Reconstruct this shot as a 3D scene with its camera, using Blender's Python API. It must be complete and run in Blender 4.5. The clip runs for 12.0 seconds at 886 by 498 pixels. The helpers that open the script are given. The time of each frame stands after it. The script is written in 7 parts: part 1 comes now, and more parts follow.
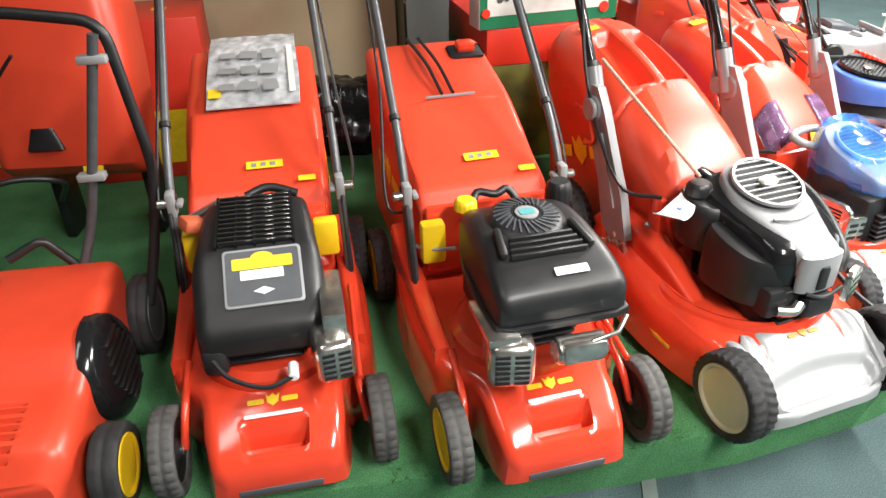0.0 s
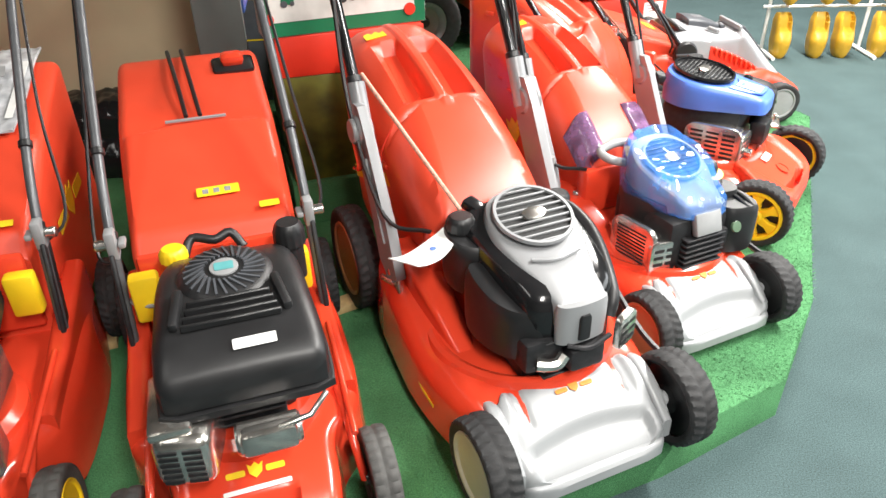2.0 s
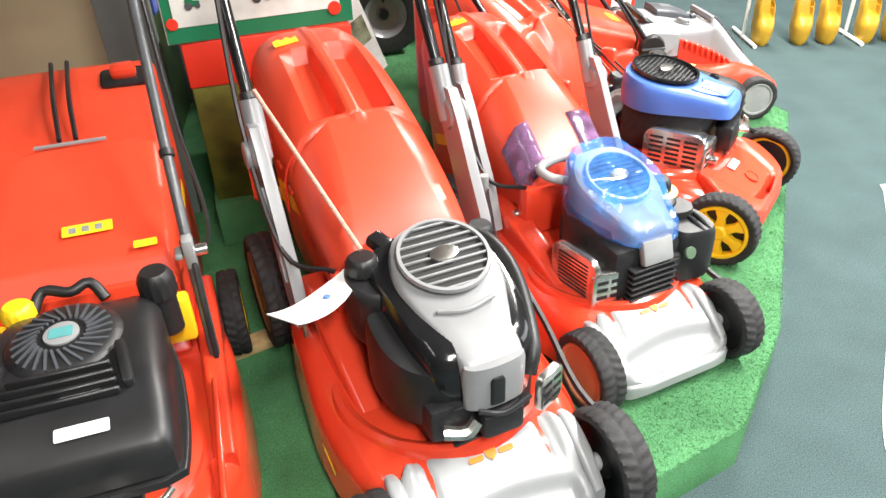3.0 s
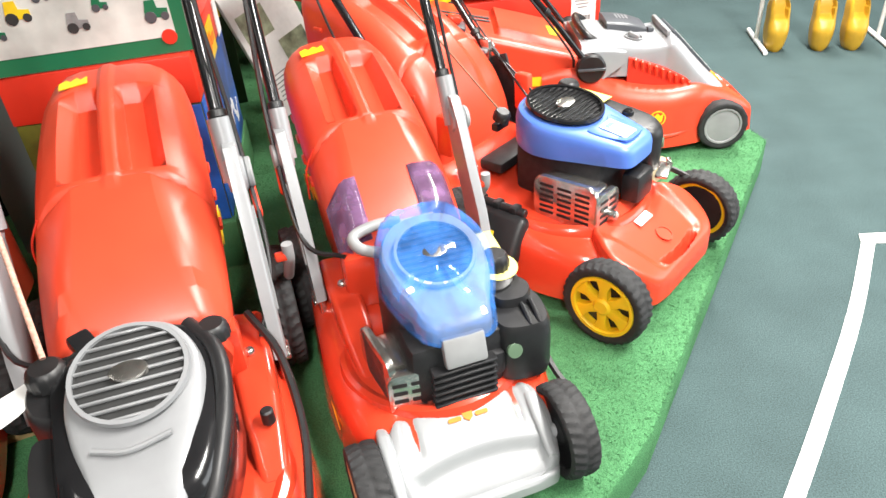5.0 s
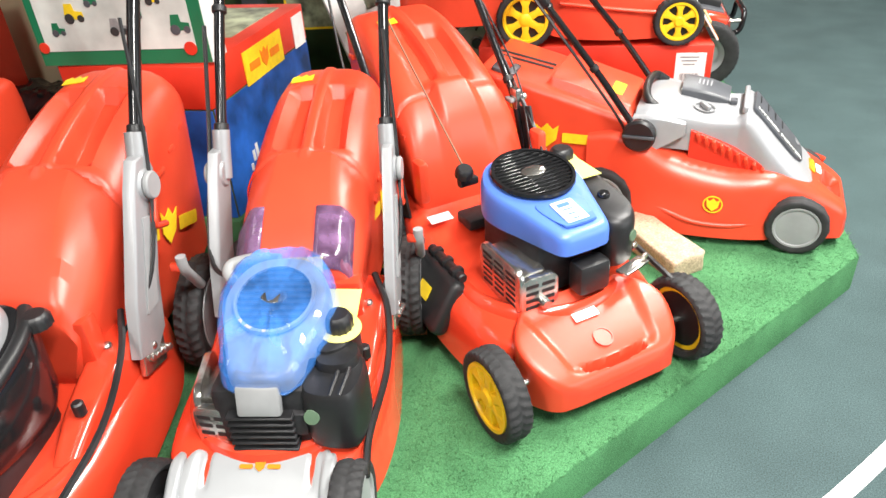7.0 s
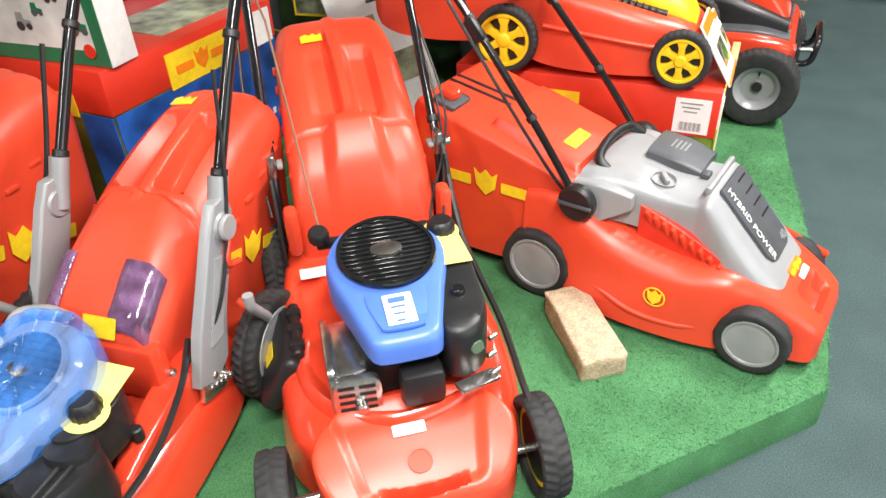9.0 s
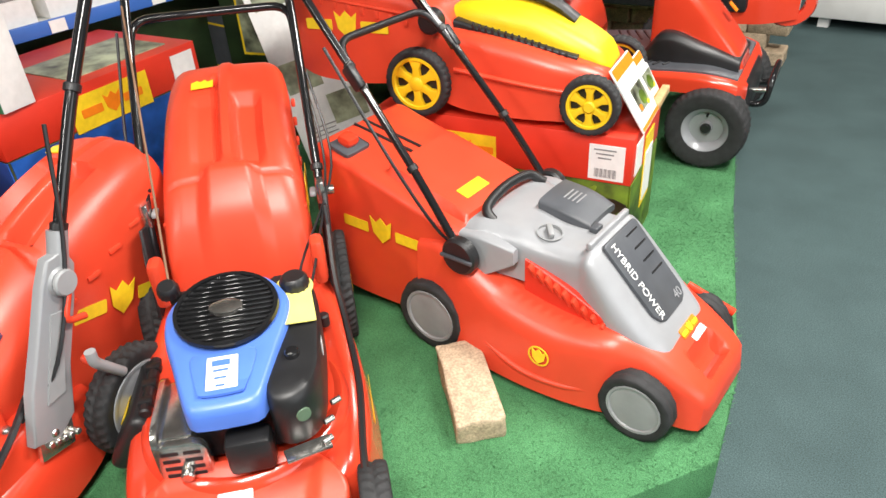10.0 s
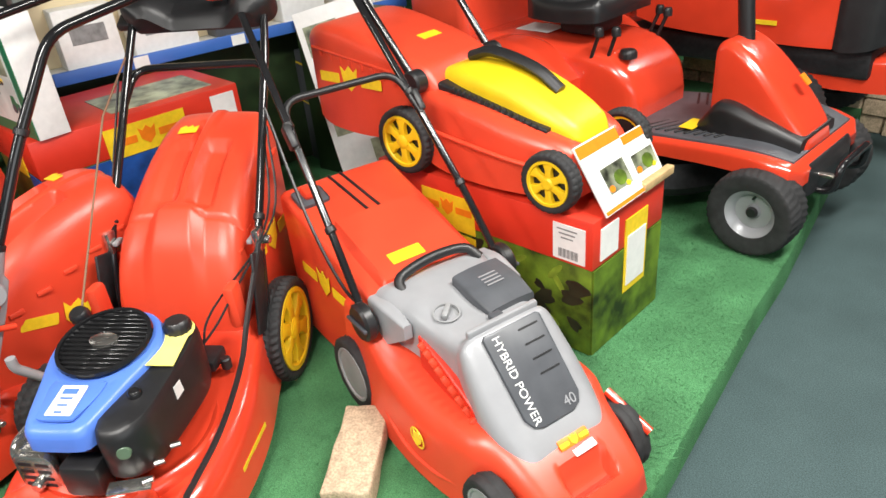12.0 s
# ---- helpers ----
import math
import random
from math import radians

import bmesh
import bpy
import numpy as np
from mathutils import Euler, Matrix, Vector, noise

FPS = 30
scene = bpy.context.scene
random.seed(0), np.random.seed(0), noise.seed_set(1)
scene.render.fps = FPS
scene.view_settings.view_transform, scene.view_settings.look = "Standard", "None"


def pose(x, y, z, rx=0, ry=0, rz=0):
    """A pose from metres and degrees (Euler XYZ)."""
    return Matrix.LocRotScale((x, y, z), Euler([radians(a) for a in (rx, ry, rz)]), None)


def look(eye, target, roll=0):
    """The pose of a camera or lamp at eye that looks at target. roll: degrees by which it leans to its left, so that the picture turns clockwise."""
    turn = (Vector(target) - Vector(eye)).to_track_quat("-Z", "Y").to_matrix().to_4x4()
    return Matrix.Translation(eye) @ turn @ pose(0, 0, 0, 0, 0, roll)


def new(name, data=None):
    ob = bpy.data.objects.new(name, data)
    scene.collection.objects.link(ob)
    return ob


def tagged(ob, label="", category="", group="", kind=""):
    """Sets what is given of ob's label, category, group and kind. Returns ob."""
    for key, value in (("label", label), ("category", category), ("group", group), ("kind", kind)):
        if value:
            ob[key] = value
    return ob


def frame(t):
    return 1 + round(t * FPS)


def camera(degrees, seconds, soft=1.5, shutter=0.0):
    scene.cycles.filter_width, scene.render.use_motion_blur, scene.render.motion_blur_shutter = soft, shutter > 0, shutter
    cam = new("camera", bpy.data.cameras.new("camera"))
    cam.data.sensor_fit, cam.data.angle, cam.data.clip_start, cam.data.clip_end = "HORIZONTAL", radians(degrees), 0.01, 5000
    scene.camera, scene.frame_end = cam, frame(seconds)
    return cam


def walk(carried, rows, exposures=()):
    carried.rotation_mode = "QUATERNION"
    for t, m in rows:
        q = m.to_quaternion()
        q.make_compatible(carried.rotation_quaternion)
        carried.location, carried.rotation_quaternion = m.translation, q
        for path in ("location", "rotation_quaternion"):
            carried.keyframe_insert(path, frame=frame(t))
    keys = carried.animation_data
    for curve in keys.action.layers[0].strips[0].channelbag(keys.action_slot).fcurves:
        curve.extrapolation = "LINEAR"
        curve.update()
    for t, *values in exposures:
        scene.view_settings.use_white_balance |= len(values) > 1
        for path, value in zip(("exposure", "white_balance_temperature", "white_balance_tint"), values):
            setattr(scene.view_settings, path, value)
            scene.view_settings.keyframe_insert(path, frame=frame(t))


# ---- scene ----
cam = camera(64.5, 12.0)
PATH = [
    (0, (0.387, 0.197, 1.221), (0.274, 1.911, 0.196), -1.3),
    (0.5, (0.477, 0.244, 1.226), (0.457, 1.959, 0.197), -2.9),
    (1, (0.574, 0.312, 1.218), (0.553, 2.028, 0.193), -3.3),
    (1.5, (0.688, 0.385, 1.214), (0.603, 2.099, 0.187), -2.6),
    (2, (0.841, 0.456, 1.194), (0.841, 2.161, 0.147), -1.4),
    (2.5, (0.922, 0.528, 1.194), (0.953, 2.224, 0.135), -2.3),
    (3, (1.017, 0.666, 1.182), (1.017, 2.346, 0.096), -2.3),
    (3.5, (1.139, 0.791, 1.184), (1.149, 2.461, 0.083), -4.3),
    (3.7, (1.175, 0.824, 1.188), (1.201, 2.493, 0.087), -4.9),
    (5.3, (1.631, 1.04, 1.176), (1.287, 2.666, 0.065), -5.4),
    (5.5, (1.679, 1.081, 1.162), (1.239, 2.698, 0.07), -6.0),
    (6, (1.828, 1.183, 1.188), (1.26, 2.755, 0.089), -5.9),
    (6.5, (1.989, 1.214, 1.168), (1.25, 2.759, 0.134), -4.6),
    (7, (2.184, 1.277, 1.201), (1.331, 2.745, 0.143), -4.1),
    (7.2, (2.234, 1.32, 1.21), (1.377, 2.785, 0.151), -4.1),
    (8.8, (2.437, 1.814, 1.244), (1.371, 3.063, 0.103), -3.2),
    (9, (2.476, 1.86, 1.264), (1.368, 3.072, 0.122), -2.6),
    (9.5, (2.597, 1.991, 1.267), (1.455, 3.166, 0.121), -4.1),
    (10, (2.682, 2.158, 1.271), (1.475, 3.331, 0.191), -3.7),
    (10.5, (2.744, 2.291, 1.297), (1.45, 3.376, 0.225), -5.1),
    (11, (2.82, 2.409, 1.299), (1.433, 3.399, 0.252), -5.8),
    (11.5, (2.939, 2.543, 1.306), (1.44, 3.369, 0.27), -5.9),
    (12, (3.014, 2.703, 1.309), (1.449, 3.463, 0.323), -5.5),
]
walk(cam, [(t, look(eye, target, roll)) for t, eye, target, roll in PATH],
     exposures=[(0, 0.58), (0.5, 0.5), (1, 0.47), (2, 0.38), (3.5, 0.4), (5.5, 0.17), (7, 0.04), (9, -0.34), (10.5, -0.46), (12, -0.55)])

# ---- light: ceiling tubes of a shop and daylight from the shop front behind the camera ----
world = bpy.data.worlds.new("shop_air")
scene.world = world
world.use_nodes = True
bg = world.node_tree.nodes["Background"]
bg.inputs[0].default_value = (0.75, 0.87, 1.0, 1)
bg.inputs[1].default_value = 0.1
scene.view_settings.exposure = 0.0


def area(name, at, target, sx, sy, watts, colour):
    d = bpy.data.lights.new(name, "AREA")
    d.shape, d.size, d.size_y, d.energy, d.color = "RECTANGLE", sx, sy, watts, colour
    ob = new(name, d)
    ob.matrix_world = look(at, target)
    return ob


for lx, ly, lw in ((-0.5, 0.5, 10), (1.7, -0.6, 118), (2.9, 1.7, 190), (2.8, 4.3, 185), (1.4, 7.2, 70)):
    area("ceiling_tube_light", (lx, ly, 2.72), (lx + 0.01, ly, 0), 1.5, 0.25, lw, (1.0, 0.97, 0.92))
area("shop_window_light", (6.7, 2.6, 1.75), (1.4, 2.6, 0.3), 4.4, 1.9, 120, (0.94, 0.98, 1.0))

# ---- materials ----
def material(name, colour, rough=0.5, metal=0.0, var=0.08, scale=30.0, bump=0.0, bump_scale=300.0, coat=0.0, fine=None, spec=0.5, alpha=1.0, trans=0.0):
    m = bpy.data.materials.new(name)
    m.use_nodes = True
    nt = m.node_tree
    b = nt.nodes["Principled BSDF"]
    b.inputs["Roughness"].default_value = rough
    b.inputs["Metallic"].default_value = metal
    b.inputs["Coat Weight"].default_value = coat
    b.inputs["Coat Roughness"].default_value = 0.12
    b.inputs["Specular IOR Level"].default_value = spec
    b.inputs["Alpha"].default_value = alpha
    b.inputs["Transmission Weight"].default_value = trans
    tc = nt.nodes.new("ShaderNodeTexCoord")
    n1 = nt.nodes.new("ShaderNodeTexNoise")
    n1.inputs["Scale"].default_value = scale
    n1.inputs["Detail"].default_value = 5
    nt.links.new(tc.outputs["Object"], n1.inputs["Vector"])
    mix = nt.nodes.new("ShaderNodeMix")
    mix.data_type = "RGBA"
    c = Vector(colour[:3])
    dark, light = c * (1 - var * 1.6), c * (1 + var)
    mix.inputs["A"].default_value = (*dark, 1)
    mix.inputs["B"].default_value = (*light, 1)
    ramp = nt.nodes.new("ShaderNodeMapRange")
    ramp.inputs["From Min"].default_value, ramp.inputs["From Max"].default_value = 0.3, 0.7
    nt.links.new(n1.outputs["Fac"], ramp.inputs["Value"])
    nt.links.new(ramp.outputs["Result"], mix.inputs["Factor"])
    nt.links.new(mix.outputs["Result"], b.inputs["Base Color"])
    # roughness wear
    n3 = nt.nodes.new("ShaderNodeTexNoise")
    n3.inputs["Scale"].default_value = scale * 0.4
    n3.inputs["Detail"].default_value = 8
    nt.links.new(tc.outputs["Object"], n3.inputs["Vector"])
    rr_ = nt.nodes.new("ShaderNodeMapRange")
    rr_.inputs["To Min"].default_value, rr_.inputs["To Max"].default_value = max(0.02, rough * 0.75), min(1, rough * 1.3)
    nt.links.new(n3.outputs["Fac"], rr_.inputs["Value"])
    nt.links.new(rr_.outputs["Result"], b.inputs["Roughness"])
    if bump:
        n2 = nt.nodes.new("ShaderNodeTexNoise")
        n2.inputs["Scale"].default_value = bump_scale
        n2.inputs["Detail"].default_value = 3
        nt.links.new(tc.outputs["Object"], n2.inputs["Vector"])
        bp = nt.nodes.new("ShaderNodeBump")
        bp.inputs["Strength"].default_value = bump
        bp.inputs["Distance"].default_value = 0.002
        nt.links.new(n2.outputs["Fac"], bp.inputs["Height"])
        nt.links.new(bp.outputs["Normal"], b.inputs["Normal"])
        if fine:
            mx = nt.nodes.new("ShaderNodeMix")
            mx.data_type = "RGBA"
            mx.blend_type = "MULTIPLY"
            mx.inputs["Factor"].default_value = 1.0
            r2 = nt.nodes.new("ShaderNodeMapRange")
            r2.inputs["From Min"].default_value, r2.inputs["From Max"].default_value = 0.3, 0.7
            r2.inputs["To Min"].default_value, r2.inputs["To Max"].default_value = 1 - fine, 1 + fine
            nt.links.new(n2.outputs["Fac"], r2.inputs["Value"])
            nt.links.new(mix.outputs["Result"], mx.inputs["A"])
            nt.links.new(r2.outputs["Result"], mx.inputs["B"])
            nt.links.new(mx.outputs["Result"], b.inputs["Base Color"])
    return m


RED = material("red_plastic", (0.70, 0.062, 0.026), 0.34, var=0.05, scale=9, bump=0.05, bump_scale=900)
REDP = material("red_painted_steel", (0.70, 0.054, 0.022), 0.20, var=0.04, scale=8, coat=0.5)
REDD = material("red_card", (0.66, 0.036, 0.016), 0.42, var=0.05, scale=12)
BLACK = material("black_plastic", (0.014, 0.014, 0.015), 0.40, var=0.15, scale=25, bump=0.12, bump_scale=700)
BLACKG = material("black_gloss_plastic", (0.012, 0.012, 0.013), 0.14, var=0.1, scale=20)
BLACKM = material("black_metal", (0.022, 0.022, 0.024), 0.5, 0.3, var=0.2, scale=60, bump=0.2, bump_scale=400)
RUBBER = material("tyre_rubber", (0.022, 0.022, 0.023), 0.72, var=0.25, scale=40, bump=0.25, bump_scale=500)
RUBG = material("grey_rubber", (0.075, 0.073, 0.07), 0.7, var=0.2, scale=30, bump=0.2, bump_scale=400)
SILVER = material("silver_plastic", (0.33, 0.335, 0.35), 0.34, 0.15, var=0.05, scale=14, bump=0.04, bump_scale=900)
HOODS = material("grey_silver_hood", (0.30, 0.305, 0.315), 0.36, 0.2, var=0.05, scale=14, bump=0.04, bump_scale=900)
WHITEP = material("white_silver_plastic", (0.33, 0.34, 0.35), 0.36, 0.05, var=0.04, scale=10)
GREYP = material("grey_plastic", (0.28, 0.285, 0.29), 0.45, var=0.07, scale=20)
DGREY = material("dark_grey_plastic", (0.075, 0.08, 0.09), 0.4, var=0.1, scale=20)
STEEL = material("bright_steel", (0.66, 0.64, 0.60), 0.22, 0.95, var=0.15, scale=45, bump=0.15, bump_scale=250)
TUBE = material("grey_painted_tube", (0.10, 0.103, 0.11), 0.36, 0.3, var=0.1, scale=40)
YELLOW = material("yellow_plastic", (0.85, 0.56, 0.012), 0.42, var=0.05, scale=20)
YLABEL = material("yellow_label", (0.86, 0.60, 0.02), 0.4, var=0.06, scale=60)
YTAG = material("pale_yellow_tag", (0.86, 0.76, 0.20), 0.5, var=0.05, scale=30)
BLUE = material("blue_plastic", (0.085, 0.19, 0.62), 0.36, var=0.05, scale=12)
BLUEC = material("blue_card", (0.02, 0.12, 0.50), 0.4, var=0.5, scale=6)
WHITE = material("white_label", (0.80, 0.80, 0.78), 0.5, var=0.04, scale=40)
INK = material("dark_ink", (0.03, 0.03, 0.03), 0.6, var=0.1, scale=40)
INKG = material("grey_ink", (0.25, 0.25, 0.25), 0.6, var=0.2, scale=40)
ORANGE = material("orange_logo", (0.85, 0.22, 0.01), 0.4, var=0.05, scale=40)
WOODB = material("pale_wood", (0.52, 0.36, 0.17), 0.65, var=0.2, scale=30, bump=0.2, bump_scale=120)
STONE = material("sandstone_paver", (0.50, 0.385, 0.26), 0.9, var=0.14, scale=34, bump=1.0, bump_scale=170, fine=0.28)
CARPET = material("green_turf_carpet", (0.072, 0.214, 0.090), 0.95, var=0.16, scale=7, bump=0.9, bump_scale=420, fine=0.40, spec=0.15)
FLOORM = material("grey_green_carpet", (0.060, 0.092, 0.094), 0.9, var=0.08, scale=5, bump=0.8, bump_scale=330, fine=0.42, spec=0.12)
WALLM = material("cream_board", (0.74, 0.62, 0.40), 0.6, var=0.06, scale=3, bump=0.1, bump_scale=60)
WALLG = material("grey_green_panel", (0.16, 0.19, 0.18), 0.5, var=0.06, scale=5)
# grey for the unseen walls and ceiling, darkened to hold down bounce light
WALLDIM = material("dimmed_wall", (0.19, 0.19, 0.18), 0.8, var=0.04, scale=3, bump=0.1, bump_scale=90)
SHELF = material("white_shelf_steel", (0.72, 0.72, 0.70), 0.4, var=0.04, scale=8)
RAIL = material("blue_price_rail", (0.05, 0.15, 0.50), 0.35, var=0.06, scale=10)
GREENC = material("green_card", (0.10, 0.17, 0.012), 0.5, var=0.55, scale=14)
OLIVE = material("olive_card", (0.085, 0.095, 0.010), 0.5, var=0.45, scale=10)
DKOLIVE = material("dark_green_card_and_shade", (0.018, 0.035, 0.012), 0.4, var=0.3, scale=10)
DKGREEN = material("green_gloss_card", (0.01, 0.16, 0.07), 0.35, var=0.06, scale=12)
BAG = material("black_film", (0.015, 0.015, 0.016), 0.16, var=0.2, scale=12, bump=0.8, bump_scale=26)
CLOG = material("yellow_painted_wood", (0.62, 0.36, 0.03), 0.35, var=0.12, scale=16)
FILM = material("clear_film_bag", (0.50, 0.51, 0.53), 0.2, var=0.22, scale=26, bump=0.3, bump_scale=40)
BFILM = material("blue_protective_film", (0.065, 0.26, 0.78), 0.07, var=0.4, scale=13, spec=1.0, alpha=0.46, bump=0.4, bump_scale=30)
PFILM = material("violet_tape", (0.20, 0.11, 0.22), 0.10, var=0.35, scale=30, bump=0.4, bump_scale=45, alpha=0.68)
PRINT = material("colour_print", (0.30, 0.33, 0.22), 0.4, var=0.6, scale=15)
LEATHER = material("black_vinyl", (0.014, 0.014, 0.015), 0.35, var=0.1, scale=30, bump=0.2, bump_scale=300)
SIDEW = material("sandy_wheel_disc", (0.42, 0.20, 0.10), 0.5, var=0.08, scale=14)
CREAMW = material("cream_wheel_disc", (0.56, 0.55, 0.47), 0.45, var=0.05, scale=14)

# ---- mesh tools ----
def finish(bm, name, mat, sharp=38, smooth=True):
    bmesh.ops.recalc_face_normals(bm, faces=bm.faces)
    me = bpy.data.meshes.new(name)
    bm.to_mesh(me)
    bm.free()
    if smooth:
        me.shade_smooth()
        me.set_sharp_from_angle(angle=radians(sharp))
    me.materials.append(mat)
    return me


def part(name, bm, mat, parent=None, label="", sharp=38, at=None):
    ob = new(name, finish(bm, name, mat, sharp))
    if parent is not None:
        ob.parent = parent
    if at is not None:
        ob.matrix_basis = at
    if label:
        ob["label"] = label
    return ob


def thing(name, at, label, category, group="", kind=""):
    ob = new(name)
    ob.empty_display_size = 0.1
    ob.matrix_basis = at
    return tagged(ob, label, category, group, kind)


def solo(name, bm, mat, at, label, category, group="", kind="", sharp=38):
    ob = new(name, finish(bm, name, mat, sharp))
    ob.matrix_basis = at
    return tagged(ob, label, category, group, kind)


def add_box(bm, c, size, bevel=0.0, m=None, seg=2):
    t = bmesh.new()
    bmesh.ops.create_cube(t, size=1)
    bmesh.ops.scale(t, vec=size, verts=t.verts)
    if bevel:
        bmesh.ops.bevel(t, geom=t.edges[:], offset=bevel, segments=seg, affect="EDGES", profile=0.5)
    mm = Matrix.Translation(c) @ (m if m is not None else Matrix())
    merge(bm, t, mm)
    return bm


def merge(bm, t, mm=None):
    if mm is not None:
        t.transform(mm)
    vs = [bm.verts.new(v.co) for v in t.verts]
    t.verts.index_update()
    for f in t.faces:
        try:
            bm.faces.new([vs[v.index] for v in f.verts])
        except ValueError:
            pass
    t.free()


def box(c, size, bevel=0.0, rot=(0, 0, 0), seg=2):
    return add_box(bmesh.new(), c, size, bevel, pose(0, 0, 0, *rot), seg)


def lathe(prof, n=32, bm=None, m=None):
    """prof: (radius, height) pairs, turned about z."""
    t = bmesh.new()
    rings = []
    for r, h in prof:
        if r < 1e-6:
            rings.append([t.verts.new((0, 0, h))])
        else:
            rings.append([t.verts.new((r * math.cos(2 * math.pi * k / n), r * math.sin(2 * math.pi * k / n), h)) for k in range(n)])
    for a, b in zip(rings, rings[1:]):
        for k in range(n):
            j = (k + 1) % n
            if len(a) == 1 and len(b) == 1:
                continue
            if len(a) == 1:
                t.faces.new((a[0], b[k], b[j]))
            elif len(b) == 1:
                t.faces.new((a[k], a[j], b[0]))
            else:
                t.faces.new((a[k], a[j], b[j], b[k]))
    if bm is None:
        if m is not None:
            t.transform(m)
        return t
    merge(bm, t, m)
    return bm


def cyl(c, r, h, bevel=0.002, n=28, m=None, bm=None):
    mm = Matrix.Translation(c) @ (m if m is not None else Matrix())
    return lathe([(0, -h / 2), (r - bevel, -h / 2), (r, -h / 2 + bevel), (r, h / 2 - bevel), (r - bevel, h / 2), (0, h / 2)], n, bm, mm)


def spline(pts, per=6, closed=False):
    P = [Vector(p) for p in pts]
    out = []
    n = len(P)
    for i in range(n - (0 if closed else 1)):
        p0 = P[(i - 1) % n] if closed or i > 0 else P[i] * 2 - P[i + 1]
        p1, p2 = P[i], P[(i + 1) % n]
        p3 = P[(i + 2) % n] if closed or i + 2 < n else p2 * 2 - p1
        for k in range(per):
            t = k / per
            out.append(0.5 * (2 * p1 + (p2 - p0) * t + (2 * p0 - 5 * p1 + 4 * p2 - p3) * t * t + (3 * p1 - p0 - 3 * p2 + p3) * t ** 3))
    if not closed:
        out.append(P[-1])
    return out


def corners(pts, r=0.06, seg=5):
    """A polyline with its inner corners rounded."""
    P = [Vector(p) for p in pts]
    out = [P[0]]
    for a, b, c in zip(P, P[1:], P[2:]):
        d1, d2 = (a - b), (c - b)
        k = min(r, d1.length * 0.45, d2.length * 0.45)
        s, e = b + d1.normalized() * k, b + d2.normalized() * k
        for i in range(seg + 1):
            t = i / seg
            out.append(s * (1 - t) ** 2 + b * 2 * t * (1 - t) + e * t * t)
    out.append(P[-1])
    return out


def tube(pts, r=0.011, n=10, bm=None, flat=1.0):
    t = bm if bm is not None else bmesh.new()
    P = [Vector(p) for p in pts]
    ref = Vector((1, 0, 0))
    rings = []
    for i, p in enumerate(P):
        d = (P[min(i + 1, len(P) - 1)] - P[max(i - 1, 0)]).normalized()
        u = ref - d * ref.dot(d)
        if u.length < 0.05:
            u = Vector((0, 1, 0)) - d * d.y
        u.normalize()
        ref = u
        w = d.cross(u)
        rings.append([t.verts.new(p + (u * math.cos(2 * math.pi * k / n) * flat + w * math.sin(2 * math.pi * k / n)) * r) for k in range(n)])
    for a, b in zip(rings, rings[1:]):
        for k in range(n):
            t.faces.new((a[k], a[(k + 1) % n], b[(k + 1) % n], b[k]))
    t.faces.new(rings[0][::-1])
    t.faces.new(rings[-1])
    return t


def smoothrow(st, ny):
    """Stations (y, ...) resampled evenly with a smooth curve through them."""
    st = np.array(st, float)
    ys = np.linspace(st[0, 0], st[-1, 0], ny)
    out = []
    for y in ys:
        i = int(np.clip(np.searchsorted(st[:, 0], y) - 1, 0, len(st) - 2))
        a, b = st[i], st[i + 1]
        t = (y - a[0]) / (b[0] - a[0])
        h = b[0] - a[0]
        ma = (b - st[i - 1]) / (b[0] - st[i - 1][0]) if i > 0 else (b - a) / h
        mb = (st[i + 2] - a) / (st[i + 2][0] - a[0]) if i + 2 < len(st) else (b - a) / h
        t2, t3 = t * t, t ** 3
        out.append((2 * t3 - 3 * t2 + 1) * a + (t3 - 2 * t2 + t) * h * ma + (-2 * t3 + 3 * t2) * b + (t3 - t2) * h * mb)
    return np.array(out)


def body(st, ny=40, ntop=20, nside=4, narc=5, dent=None, bm=None, m=None, endround=0.0, flare=0.0):
    """A hull along y. Stations: y, half width, bottom z, top z, edge radius, crown. dent(x, y) is added to the top's height."""
    t = bmesh.new()
    rows = []
    S = smoothrow(st, ny)
    for y, hw, zb, zt, r, cr in S:
        hw = max(hw, 0.004)
        r = max(0.001, min(r, hw * 0.9, (zt - zb) * 0.8))
        prof = []
        for k in range(nside + 1):
            f = k / nside
            prof.append((-hw - flare * (1 - f), zb + (zt - r - zb) * f))
        for k in range(1, narc + 1):
            a = math.pi / 2 * k / narc
            prof.append((-hw + r * (1 - math.cos(a)), zt - r + r * math.sin(a)))
        for k in range(1, ntop):
            prof.append((-hw + r + (2 * hw - 2 * r) * k / ntop, zt))
        left = prof[: nside + 1 + narc]
        prof = prof + [(-x, z) for x, z in left[::-1]]
        row = []
        for x, z in prof:
            f = max(0.0, (z - zb) / max(1e-6, zt - zb))
            zz = z + (cr * (1 - (x / hw) ** 2) if abs(x) < hw else 0) * (1 if f > 0.5 else 0)
            if dent is not None and f > 0.9:
                zz += dent(x, y)
            row.append(t.verts.new((x, y, zz)))
        rows.append(row)
    for a, b in zip(rows, rows[1:]):
        for k in range(len(a) - 1):
            t.faces.new((a[k], a[k + 1], b[k + 1], b[k]))
        t.faces.new((a[-1], a[0], b[0], b[-1]))
    t.faces.new(rows[0])
    t.faces.new(rows[-1][::-1])
    if bm is None:
        if m is not None:
            t.transform(m)
        return t
    merge(bm, t, m)
    return bm


